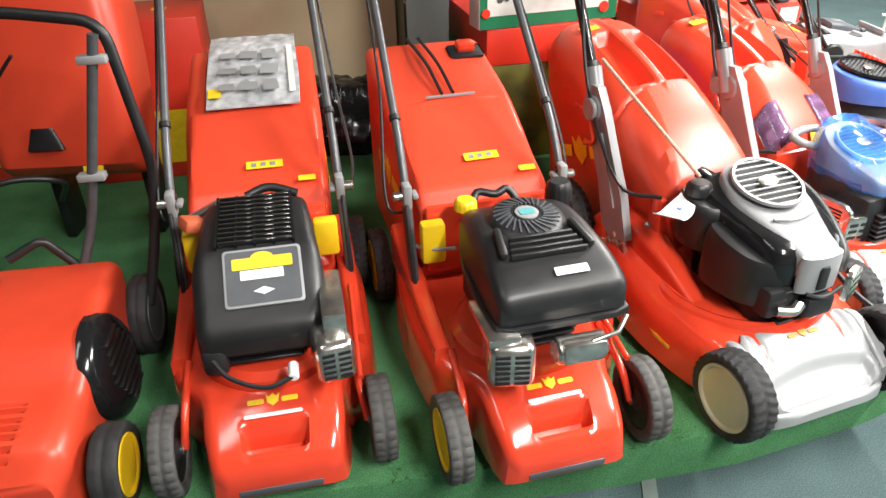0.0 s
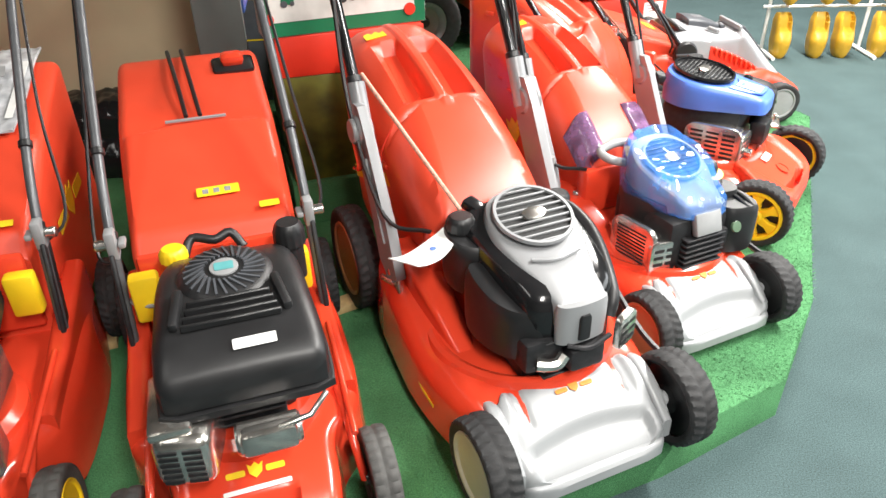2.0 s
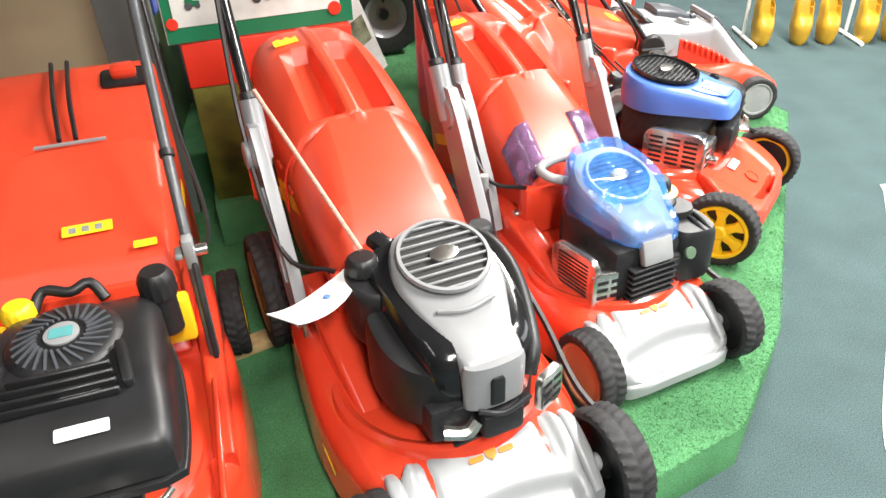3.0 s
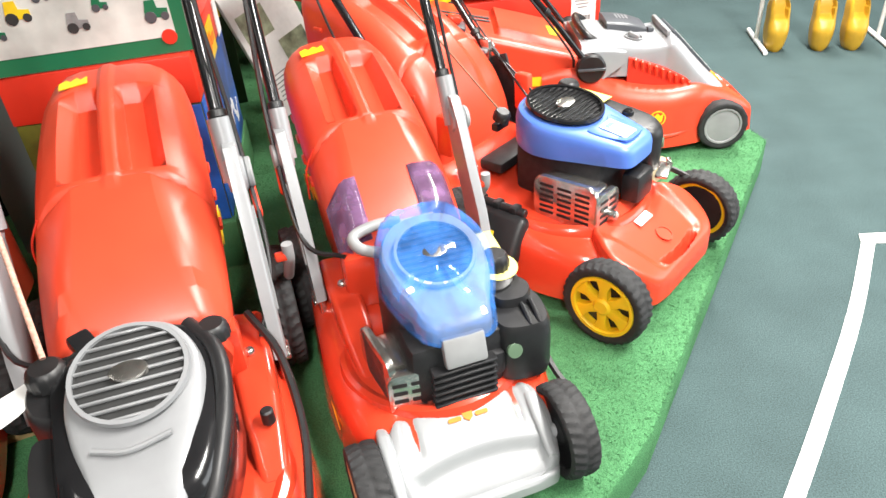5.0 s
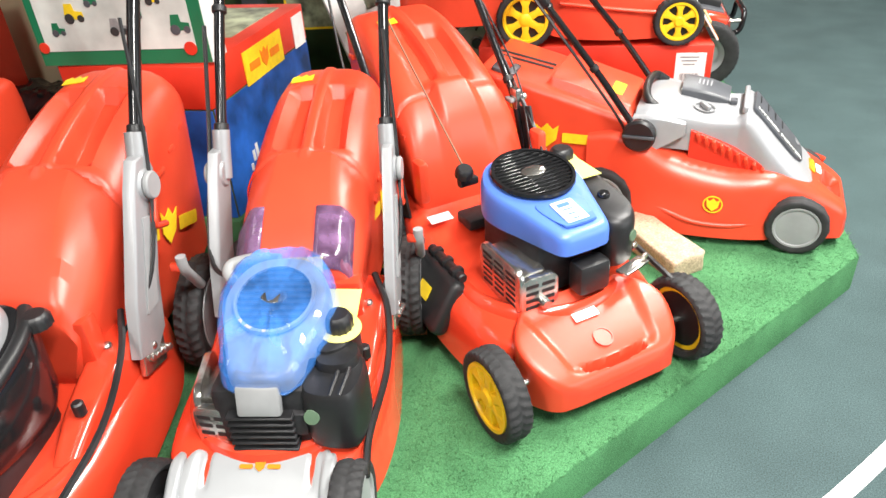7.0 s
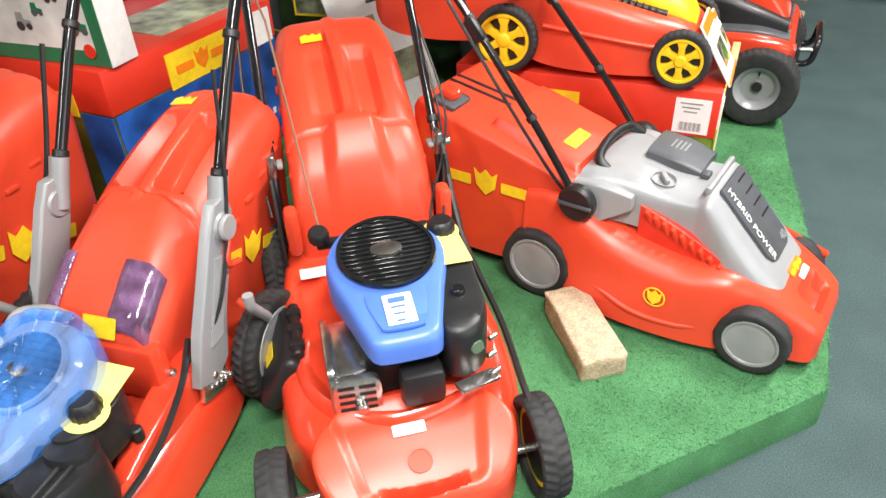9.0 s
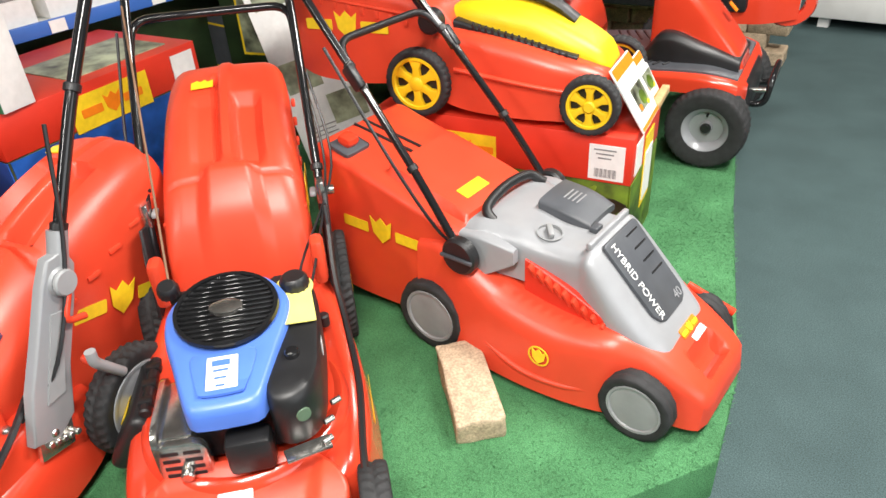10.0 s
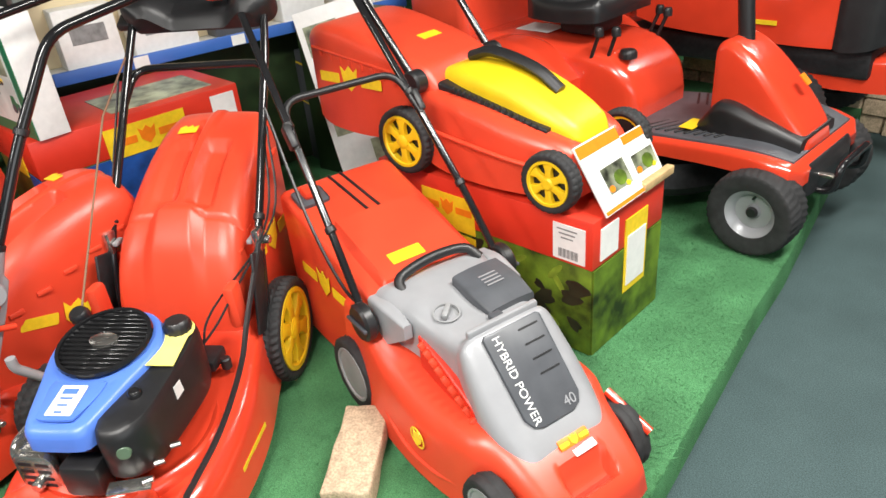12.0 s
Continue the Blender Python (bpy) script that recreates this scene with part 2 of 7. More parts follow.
def slab(outline, z0, z1, bevel=0.004, bm=None, m=None, seg=2):
    """A flat piece from a plan outline (x, y)."""
    t = bmesh.new()
    a = [t.verts.new((x, y, z0)) for x, y in outline]
    b = [t.verts.new((x, y, z1)) for x, y in outline]
    n = len(a)
    t.faces.new(a[::-1])
    top = t.faces.new(b)
    for k in range(n):
        t.faces.new((a[k], a[(k + 1) % n], b[(k + 1) % n], b[k]))
    if bevel:
        bmesh.ops.recalc_face_normals(t, faces=t.faces)
        bmesh.ops.bevel(t, geom=[e for e in top.edges], offset=bevel, segments=seg, affect="EDGES", profile=0.5)
    if bm is None:
        if m is not None:
            t.transform(m)
        return t
    merge(bm, t, m)
    return bm


def ring(ctrl, n=64):
    """A smooth closed plan outline through control points, n even steps."""
    P = spline([(x, y, 0) for x, y in ctrl], 8, True)
    L = [0.0]
    for a, b in zip(P, P[1:] + P[:1]):
        L.append(L[-1] + (b - a).length)
    out = []
    for k in range(n):
        d = L[-1] * k / n
        i = max(j for j in range(len(P)) if L[j] <= d)
        f = (d - L[i]) / max(1e-9, L[i + 1] - L[i])
        out.append(P[i].lerp(P[(i + 1) % len(P)], f))
    return out


def loft(layers, bm=None, m=None):
    """Rings of equal count, bottom to top, skinned and capped."""
    t = bmesh.new()
    R = [[t.verts.new(p) for p in lay] for lay in layers]
    n = len(R[0])
    for a, b in zip(R, R[1:]):
        for k in range(n):
            t.faces.new((a[k], a[(k + 1) % n], b[(k + 1) % n], b[k]))
    t.faces.new(R[0][::-1])
    t.faces.new(R[-1])
    if bm is None:
        if m is not None:
            t.transform(m)
        return t
    merge(bm, t, m)
    return bm


def shell(ctrl, levels, k=1.0, slope=0.0, y0=0.0, n=64, wave=None):
    """A moulded cover: a plan outline raised through (height, scale) levels, the top sloping along y."""
    o = ring(ctrl, n)
    c = sum(o, Vector()) / n
    z0, z1 = levels[0][0], max(z for z, f in levels)
    lay = []
    for z, f in levels:
        row = []
        for p in o:
            q = c + (p - c) * f
            zz = z + slope * (q.y - y0) * max(0.0, (z - z0) / (z1 - z0)) ** 0.7
            if wave is not None:
                zz += wave(q.x, q.y, f)
            row.append(Vector((q.x, q.y, zz)) * k)
        lay.append(row)
    return loft(lay)


def shield(parent, at, w, h, rows=6, cols=1, d=0.012, name="muffler", mat=None):
    """A rounded pressed-steel heat shield with rows of slots."""
    o = part(name, slab(rrect(0, 0, w, h, min(w, h) * 0.26, 5), 0, d, 0.004), mat or STEEL, parent, at=at)
    for j in range(cols):
        for i in range(rows):
            part("slot", slab(rrect((j - (cols - 1) / 2) * w * 0.84 / cols, (i - (rows - 1) / 2) * h * 0.74 / rows, w * 0.66 / cols, h * 0.36 / rows, 0.0015, 2), d - 0.001, d + 0.0006, 0), BLACKM, o)
    return o


def circle(cx, cy, rx, ry, n=32):
    return [(cx + rx * math.cos(2 * math.pi * k / n), cy + ry * math.sin(2 * math.pi * k / n)) for k in range(n)]


def rrect(cx, cy, w, h, r, n=4):
    out = []
    for sx, sy, a0 in ((1, 1, 0), (-1, 1, 90), (-1, -1, 180), (1, -1, 270)):
        for k in range(n + 1):
            a = radians(a0 + 90 * k / n)
            out.append((cx + sx * (w / 2 - r) + r * math.cos(a), cy + sy * (h / 2 - r) + r * math.sin(a)))
    return out


def bump(v, a, b, s):
    """1 between a and b, falling to 0 over s."""
    return max(0.0, min(1.0, min((v - a) / s, (b - v) / s) + 0.5))


def ease(x):
    x = max(0.0, min(1.0, x))
    return x * x * (3 - 2 * x)


def decal(name, parent, mat, w, h, at, thick=0.0012, label="", r=0.002):
    """A thin sticker lying in the local xy plane of the pose at."""
    return part(name, slab(rrect(0, 0, w, h, min(r, w / 3, h / 3), 2), 0, thick, 0), mat, parent, label, at=at)


def crest(parent, at, s=0.03, mat=None, wing=True):
    """A maker's mark as plain shapes: two bars beside a small shield."""
    mat = mat or YLABEL
    bm = bmesh.new()
    shield = [(-0.5, 0.45), (-0.25, 0.25), (0, 0.5), (0.25, 0.25), (0.5, 0.45), (0.4, -0.2), (0, -0.55), (-0.4, -0.2)]
    slab([(x * s, y * s) for x, y in shield], 0, 0.0015, 0, bm)
    if wing:
        for sx in (-1, 1):
            slab(rrect(sx * s * 1.25, -0.08 * s, s * 1.2, s * 0.42, 0.003, 2), 0, 0.0012, 0, bm)
    return part("maker_mark", bm, mat, parent, at=at)


def tyre_mesh(R, h, ri, lugs, chev, deep=0.04):
    """A tyre with its tread as relief in one connected skin."""
    t = bmesh.new()
    n = lugs * 4
    prof = [(ri, -h * 0.8, 0), (R * 0.86, -h, 0), (R * 0.93, -h * 0.95, 0.4)]
    prof += [(R * (0.985 - 0.03 * abs(q) ** 3), q * h * 0.88, 1) for q in (-1, -0.75, -0.5, -0.25, -0.05, 0.05, 0.25, 0.5, 0.75, 1)]
    prof += [(R * 0.93, h * 0.95, 0.4), (R * 0.86, h, 0), (ri, h * 0.85, 0), (ri * 0.98, h * 0.5, 0), (ri * 0.98, -h * 0.5, 0)]
    rings = []
    for r, z, tr_ in prof:
        ring = []
        for k in range(n):
            q = k + (abs(z) / h * 3.0 * (1 if chev else 0)) + (2 if (z > 0 and chev) else 0)
            up = 1 if (q % 4) < 2.2 else 0
            if abs(z) < h * 0.07:
                up = 0
            rr = r + R * deep * tr_ * (up - 0.75) * 0.8
            a = 2 * math.pi * k / n
            ring.append(t.verts.new((rr * math.cos(a), rr * math.sin(a), z)))
        rings.append(ring)
    for a, b in zip(rings, rings[1:] + rings[:1]):
        for k in range(n):
            t.faces.new((a[k], a[(k + 1) % n], b[(k + 1) % n], b[k]))
    return t


def wheel(parent, x, y, z, R, W, side, rim, style="disc", lugs=34, tyre=None, rimr=0.72, label="", chev=True):
    """side: -1 or 1, the side on which the rim shows."""
    tyre = tyre or RUBBER
    m = Matrix.Translation((x, y, z)) @ pose(0, 0, 0, 0, 90 * side, 0)
    h = W / 2
    ri = R * rimr
    bm = tyre_mesh(R, h, ri, lugs, chev)
    w = part("wheel", bm, tyre, parent, label, at=m)
    rb = bmesh.new()
    if style == "disc":
        lathe([(0, h * 0.72), (ri * 0.5, h * 0.80), (ri * 0.86, h * 0.74), (ri * 0.9, h * 0.9), (ri * 0.98, h * 0.92), (ri, h * 0.7), (ri, -h * 0.4), (0, -h * 0.4)], 40, rb)
        part("rim", rb, rim, w)
        part("hub_back", lathe([(0, -h * 0.42), (ri * 0.97, -h * 0.42), (ri * 0.97, -h * 0.66), (ri * 0.4, -h * 0.55), (ri * 0.2, -h * 0.9), (0, -h * 0.9)], 30), BLACK, w)
    else:
        n = 6
        lathe([(ri * 0.84, h * 0.75), (ri * 0.88, h * 0.95), (ri * 0.98, h * 0.95), (ri, h * 0.6), (ri, -h * 0.5), (ri * 0.84, -h * 0.5), (ri * 0.84, h * 0.75)], 40, rb)
        lathe([(0, h * 1.02), (ri * 0.2, h * 1.02), (ri * 0.27, h * 0.85), (ri * 0.27, -h * 0.3), (0, -h * 0.3)], 24, rb)
        for k in range(n):
            a0 = 360 / n * k
            pts = [(ri * 0.22, -ri * 0.16), (ri * 0.55, -ri * 0.13), (ri * 0.9, -ri * 0.27), (ri * 0.9, ri * 0.27), (ri * 0.55, ri * 0.13), (ri * 0.22, ri * 0.16)]
            slab(pts, h * 0.2, h * 0.78, 0.002, rb, pose(0, 0, 0, 0, 0, a0))
        part("rim", rb, rim, w)
        part("hub_back", lathe([(0, h * 0.1), (ri * 0.86, h * 0.1), (ri * 0.86, -h * 0.5), (0, -h * 0.5)], 30), BLACK, w)
    return w


def _lug(a, b, c):
    t = bmesh.new()
    bmesh.ops.create_cube(t, size=1)
    bmesh.ops.scale(t, vec=(a, b, c), verts=t.verts)
    return t


def bolt(parent, at, r=0.008, mat=None):
    return part("bolt", lathe([(0, 0.006), (r * 0.5, 0.006), (r * 0.8, 0.004), (r, 0), (r, -0.004), (0, -0.004)], 12), mat or STEEL, parent, at=at)


def knob(parent, at, r=0.022, h=0.022, mat=None, name="cap", label=""):
    bm = bmesh.new()
    lathe([(0, h), (r * 0.75, h), (r * 0.92, h * 0.86), (r, h * 0.6), (r, 0), (0, 0)], 42, bm)
    for v in bm.verts:
        if v.co.z < h * 0.7 and Vector(v.co[:2]).length > r * 0.9:
            q = round(math.atan2(v.co.y, v.co.x) / (2 * math.pi) * 42)
            v.co.x *= 1.0 + (0.07 if q % 3 == 0 else 0)
            v.co.y *= 1.0 + (0.07 if q % 3 == 0 else 0)
    return part(name, bm, mat or BLACK, parent, label, at=at)


def grille(parent, at, r, mat, n=9, name="fan_grille", back=None, ring=None):
    """A round vent: a dark bowl under curved bars and a ring."""
    g = part(name, lathe([(r * 0.97, 0.003), (r * 0.93, -0.003), (r * 0.6, -0.0035), (0, -0.004)], 36), back or BLACK, parent, at=at)
    part("grille_ring", lathe([(r * 0.96, 0.0), (r * 0.96, 0.007), (r * 1.04, 0.007), (r * 1.06, 0.0), (r * 0.96, 0.0)], 36), ring or mat, g)
    for k in range(n):
        x = -r + 2 * r * (k + 0.5) / n
        L = math.sqrt(max(0, r * r - x * x)) * 1.94
        part("grille_bar", box((0, x, 0.002), (L, 2 * r / n * 0.27, 0.006), 0.0015, seg=1), mat, g)
    part("maker_badge", slab(circle(0, 0, r * 0.34, r * 0.2, 20), 0.0, 0.009, 0.001), STEEL, g)
    return g


def muffler(parent, at, sx, sy, sz, mat=None, rows=5, cols=2):
    m = part("muffler", box((0, 0, 0), (sx, sy, sz), min(sx, sy, sz) * 0.22, seg=3), mat or STEEL, parent, at=at)
    for i in range(rows):
        for j in range(cols):
            part("slot", box(((j - (cols - 1) / 2) * sx * 0.8 / cols, -sy / 2 - 0.0005, (i - (rows - 1) / 2) * sz * 0.72 / rows), (sx * 0.62 / cols, 0.003, sz * 0.5 / rows * 0.75)), BLACKM, m)
    return m


# ---- the place ----
DECK = 0.11
floor = part("floor", slab([(-6, -4), (7, -4), (7, 11), (-6, 11)], -0.12, 0.0, 0), FLOORM)
tagged(floor, "grey-green needle-felt carpet floor of a shop", "floor", kind="structure")
seam = part("trim", slab([(0.735, 1.27), (0.72, 1.10), (0.62, 0.2), (0.655, 0.2), (0.75, 1.09), (0.768, 1.28)], 0.0, 0.004, 0.001), WALLG)
tagged(seam, "brownish joint strip between two carpet sheets", "trim", kind="structure")
OUT = [(-4.0, 0.62), (-0.4, 1.02), (0.70, 1.255), (0.96, 1.325), (1.29, 1.460), (1.60, 1.630), (1.80, 1.93), (2.372, 3.198), (2.29, 3.47), (1.94, 4.202), (1.82, 4.479), (1.29, 5.545), (1.02, 6.05), (-4.0, 6.05)]
platform = part("platform", slab(OUT, 0.0, DECK, 0.008, seg=2), CARPET)
tagged(platform, "low display platform covered in green artificial turf", "platform", kind="structure")


def pile(name, n, region, z, mat, h, seed, label):
    """Short tufts of carpet pile as one sheet of blades."""
    rnd = np.random.RandomState(seed)
    x0, x1, y0, y1 = region
    poly = np.array(OUT)
    X, Y = rnd.uniform(x0, x1, n), rnd.uniform(y0, y1, n)
    inside = np.zeros(n, bool)
    for (ax, ay), (bx, by) in zip(poly, np.roll(poly, -1, 0)):
        cross = ((ay > Y) != (by > Y)) & (X < (bx - ax) * (Y - ay) / (by - ay + 1e-12) + ax)
        inside ^= cross
    X, Y = X[inside], Y[inside]
    k = len(X)
    a = rnd.uniform(0, 2 * np.pi, k)
    w, hh = rnd.uniform(0.0012, 0.0022, k), rnd.uniform(0.5, 1.0, k) * h
    lx, ly = rnd.normal(0, h * 1.5, k), rnd.normal(0, h * 1.5, k)
    V = np.empty((k, 3, 3))
    V[:, 0] = np.c_[X - np.cos(a) * w, Y - np.sin(a) * w, np.full(k, z)]
    V[:, 1] = np.c_[X + np.cos(a) * w, Y + np.sin(a) * w, np.full(k, z)]
    V[:, 2] = np.c_[X + lx, Y + ly, z + hh]
    me = bpy.data.meshes.new(name)
    me.from_pydata(V.reshape(-1, 3).tolist(), [], np.arange(3 * k).reshape(-1, 3).tolist())
    me.materials.append(mat)
    return tagged(new(name, me), label, "carpet pile", kind="stuff")


pile("turf_pile", 260000, (0.2, 2.4, 1.0, 4.6), DECK - 0.001, CARPET, 0.0055, 3, "short green plastic turf blades on the platform")

# white marking tape on the carpet
tp = bmesh.new()
P_ = spline([(1.70, 1.10, 0), (1.90, 1.52, 0), (1.965, 1.70, 0), (2.17, 2.05, 0), (2.38, 2.42, 0), (2.55, 2.765, 0)], 5)
for a, b in zip(P_, P_[1:]):
    d = (b - a).normalized() * 0.001
    s_ = Vector((-d.y, d.x, 0)).normalized() * 0.017
    slab([tuple((a - d - s_)[:2]), tuple((a - d + s_)[:2]), tuple((b + d + s_)[:2]), tuple((b + d - s_)[:2])][::-1], 0, 0.003, 0, tp)
slab([(2.52, 2.745), (2.57, 2.74), (3.2, 2.80), (3.2, 2.835), (2.53, 2.785)], 0, 0.0045, 0, tp)
tape = part("floor_tape", tp, WHITE)
tagged(tape, "white adhesive marking tape stuck on the carpet", "tape")

# unseen shop shell closed round the camera, kept dark to limit bounce light
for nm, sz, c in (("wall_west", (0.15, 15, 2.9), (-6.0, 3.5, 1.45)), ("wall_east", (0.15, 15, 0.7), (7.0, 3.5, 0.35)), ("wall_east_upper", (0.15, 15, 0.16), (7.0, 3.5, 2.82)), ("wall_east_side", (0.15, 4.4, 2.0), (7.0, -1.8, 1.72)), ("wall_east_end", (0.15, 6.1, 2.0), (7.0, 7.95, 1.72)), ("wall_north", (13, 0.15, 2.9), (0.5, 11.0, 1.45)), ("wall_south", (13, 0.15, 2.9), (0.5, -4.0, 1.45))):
    w_ = part(nm, box(c, sz), WALLDIM)
    tagged(w_, "unseen plain shop wall, coloured dark to cut bounce light", "wall", kind="structure")
ceil = part("ceiling", box((0.5, 3.5, 2.86), (13, 15, 0.08)), WALLDIM)
tagged(ceil, "unseen plain shop ceiling, coloured dark to cut bounce light", "ceiling", kind="structure")

# cream board behind the mowers
board = part("partition", box((-1.62, 3.08, 0.92), (3.3, 0.03, 1.5), 0.004), WALLM)
tagged(board, "cream painted partition board behind the display", "partition", kind="structure")
part("trim", box((-1.62, 3.075, 0.14), (3.3, 0.02, 0.06)), WALLG, board)

# shelving unit with a blue price rail
shelf = thing("shelving_unit", Matrix.Translation((0.24, 2.62, DECK)) @ pose(0, 0, 0, 0, 0, 10.0), "white steel shop shelving with a blue price rail", "shelf")
part("end_panel", box((-0.05, -0.02, 0.7), (0.14, 0.03, 1.4), 0.004), WALLG, shelf, "grey-green end panel")
part("back_panel", box((-0.115, 0.75, 1.01), (0.02, 1.5, 0.78)), WALLM, shelf)
# lower half of the back in a dark colour for the shade below the shelf
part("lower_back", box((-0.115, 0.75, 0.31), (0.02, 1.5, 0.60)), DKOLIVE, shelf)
for z_ in (0.62, 1.1):
    s_ = part("shelf_board", box((-0.05, 0.75, z_), (0.13, 1.5, 0.03), 0.004), SHELF, shelf)
    part("price_rail", box((0.02, 0.75, z_), (0.012, 1.5, 0.045), 0.003), RAIL, s_)
    for k in range(3):
        part("price_tag", box((0.028, 0.3 + 0.38 * k, z_), (0.002, 0.055, 0.038)), WHITE, s_)
part("upright", box((0.0, 1.47, 0.7), (0.04, 0.05, 1.4), 0.004), SHELF, shelf)


def goods(at, size, mat, label, name="shelf_carton"):
    o = solo(name, box((0, 0, size[2] / 2), size, 0.004), mat, at, label, "box")
    bm = bmesh.new()
    add_box(bm, (size[0] / 2 + 0.001, 0, size[2] * 0.55), (0.002, size[1] * 0.6, size[2] * 0.3))
    part("printed_panel", bm, WHITE if mat is not WHITE else INKG, o)
    return o


SH = shelf.matrix_basis
for k, (yy, w_, h_, mt) in enumerate(((0.16, 0.2, 0.2, WHITE), (0.42, 0.24, 0.16, WHITE), (0.72, 0.22, 0.13, DGREY), (1.0, 0.2, 0.22, WHITE), (1.25, 0.2, 0.18, SHELF))):
    goods(SH @ Matrix.Translation((-0.052, yy, 0.6355)), (0.10, w_, h_), mt, "plain packed carton standing on the shelf")

# stack of cartons: red and blue display box with a toy box on it
RB = Matrix.Translation((0.505, 2.779, DECK + 0.14)) @ pose(0, 0, 0, 0, 0, 16)
plinth = part("plinth", box((0, 0, -0.07), (0.44, 0.70, 0.139), 0.004), CARPET, at=RB)
tagged(plinth, "low turf-covered step under the display box", "plinth", kind="structure")


def display_box(at, sx, sy, sz, band, low_front, low_side, label, tag=True):
    o = thing("cardboard_box", at, label, "box")
    part("lower_carton", box((0, 0, (sz - band) / 2), (sx, sy, sz - band), 0.004), low_front, o)
    part("lid", box((0, 0, sz - band / 2), (sx + 0.006, sy + 0.006, band), 0.004), REDD, o, "glossy red lid with a yellow emblem")
    part("side_print", box((sx / 2 + 0.0025, 0, (sz - band) / 2), (0.003, sy * 0.985, (sz - band) * 0.98)), low_side, o)
    return o


rbx = display_box(RB, 0.42, 0.66, 0.44, 0.115, OLIVE, BLUEC, "red and blue printed cardboard box with yellow emblem")
part("emblem_panel", box((0.2155, 0.0, 0.365), (0.003, 0.26, 0.095)), YLABEL, rbx)
crest(rbx, Matrix.Translation((0.2175, 0.0, 0.368)) @ pose(0, 0, 0, 90, 0, 90), 0.055, ORANGE)
part("front_print", box((0.155, -0.3318, 0.162), (0.108, 0.003, 0.318)), BLUEC, rbx)
part("price_label", box((0.2155, 0.27, 0.37), (0.003, 0.085, 0.10)), WHITE, rbx)
part("emblem_panel", box((0.045, -0.3345, 0.34), (0.10, 0.003, 0.06)), YLABEL, rbx)
bm = bmesh.new()
rnd = random.Random(5)
for k in range(22):
    add_box(bm, (0.2148, -0.2 + 0.022 * k, 0.10 + 0.035 * math.sin(k * 0.9)), (0.002, 0.014, 0.020 + 0.012 * (k % 3)), 0)
part("printed_marks", bm, WHITE, rbx)
part("top_print", box((0.05, 0.10, 0.4415), (0.22, 0.34, 0.003)), PRINT, rbx)

toy = thing("toy_box", RB @ Matrix.Translation((-0.01, -0.275, 0.4405)) @ pose(0, 0, 0, 0, 0, 5), "white and green toy box with a printed farm scene", "toy box")
part("carton", box((0, 0.0, 0.17), (0.47, 0.09, 0.34), 0.003), WHITE, toy)
part("green_border", box((0, -0.0465, 0.17), (0.465, 0.003, 0.335)), DKGREEN, toy)
part("scene_print", box((-0.005, -0.0485, 0.185), (0.41, 0.003, 0.29)), material("farm_print", (0.62, 0.64, 0.60), 0.3, var=0.18, scale=9), toy)
rt = random.Random(8)
for k in range(7):
    x_, zz, g_ = -0.16 + 0.055 * k, 0.085 + 0.035 * (k % 3), rt.uniform(0.8, 1.3)
    mt_ = (DKGREEN, YLABEL, DKGREEN, INKG)[k % 4]
    part("toy_print", slab([(-0.018 * g_, 0), (0.02 * g_, 0), (0.02 * g_, 0.014 * g_), (0.004 * g_, 0.016 * g_), (0.002 * g_, 0.03 * g_), (-0.014 * g_, 0.03 * g_), (-0.018 * g_, 0.012 * g_)], 0, 0.002, 0), mt_, toy, at=Matrix.Translation((x_, -0.0495, zz)) @ pose(0, 0, 0, 90, 0, 0))
    for d_, r_ in ((-0.010, 0.010), (0.014, 0.007)):
        part("wheel_print", cyl((x_ + d_ * g_, -0.0515, zz + 0.002), r_ * g_, 0.002, 0.0003, 14, pose(0, 0, 0, 90, 0, 0)), INK if k % 2 else DGREY, toy)
for k in range(3):
    part("meadow_print", box((-0.13 + 0.13 * k, -0.0498, 0.245 - 0.02 * k), (0.12, 0.001, 0.05)), (PRINT, GREYP, PRINT)[k], toy)
part("round_mark", cyl((0.185, -0.0515, 0.04), 0.017, 0.003, 0.0005, 24, pose(0, 0, 0, 90, 0, 0)), REDD, toy)
part("round_mark", cyl((-0.215, -0.0515, 0.05), 0.014, 0.003, 0.0005, 24, pose(0, 0, 0, 90, 0, 0)), REDD, toy)


# camouflage-printed box that carries the small yellow and red mower
CB = Matrix.Translation((1.455, 3.735, DECK)) @ pose(0, 0, 0, 0, 0, 18)
cbx = display_box(Matrix.Translation((-0.014, -0.024, 0)) @ CB, 0.76, 0.34, 0.40, 0.135, GREENC, GREENC, "red box with green leaf print, a mower standing on it")
part("emblem_panel", box((-0.10, -0.1735, 0.30), (0.20, 0.003, 0.11)), YLABEL, cbx)
crest(cbx, Matrix.Translation((-0.10, -0.1755, 0.315)) @ pose(0, 0, 0, 90, 0, 0), 0.05, ORANGE)
part("info_panel", box((-0.10, -0.1735, 0.19), (0.20, 0.003, 0.09)), YLABEL, cbx)
part("price_label", box((0.315, -0.1745, 0.325), (0.095, 0.003, 0.10)), WHITE, cbx)
bm = bmesh.new()
for k in range(16):
    add_box(bm, (0.285 + 0.0038 * k, -0.1765, 0.295), (0.0012 + 0.001 * (k % 3), 0.001, 0.025))
part("barcode", bm, INKG, cbx)
for k in range(3):
    part("text_bar", box((0.31, -0.1765, 0.362 - 0.012 * k), (0.06 - 0.012 * k, 0.001, 0.004)), INKG, cbx)
part("price_label", box((0.3845, -0.10, 0.325), (0.003, 0.08, 0.09)), WHITE, cbx)
part("info_panel", box((0.3845, 0.03, 0.235), (0.003, 0.11, 0.22)), YLABEL, cbx)
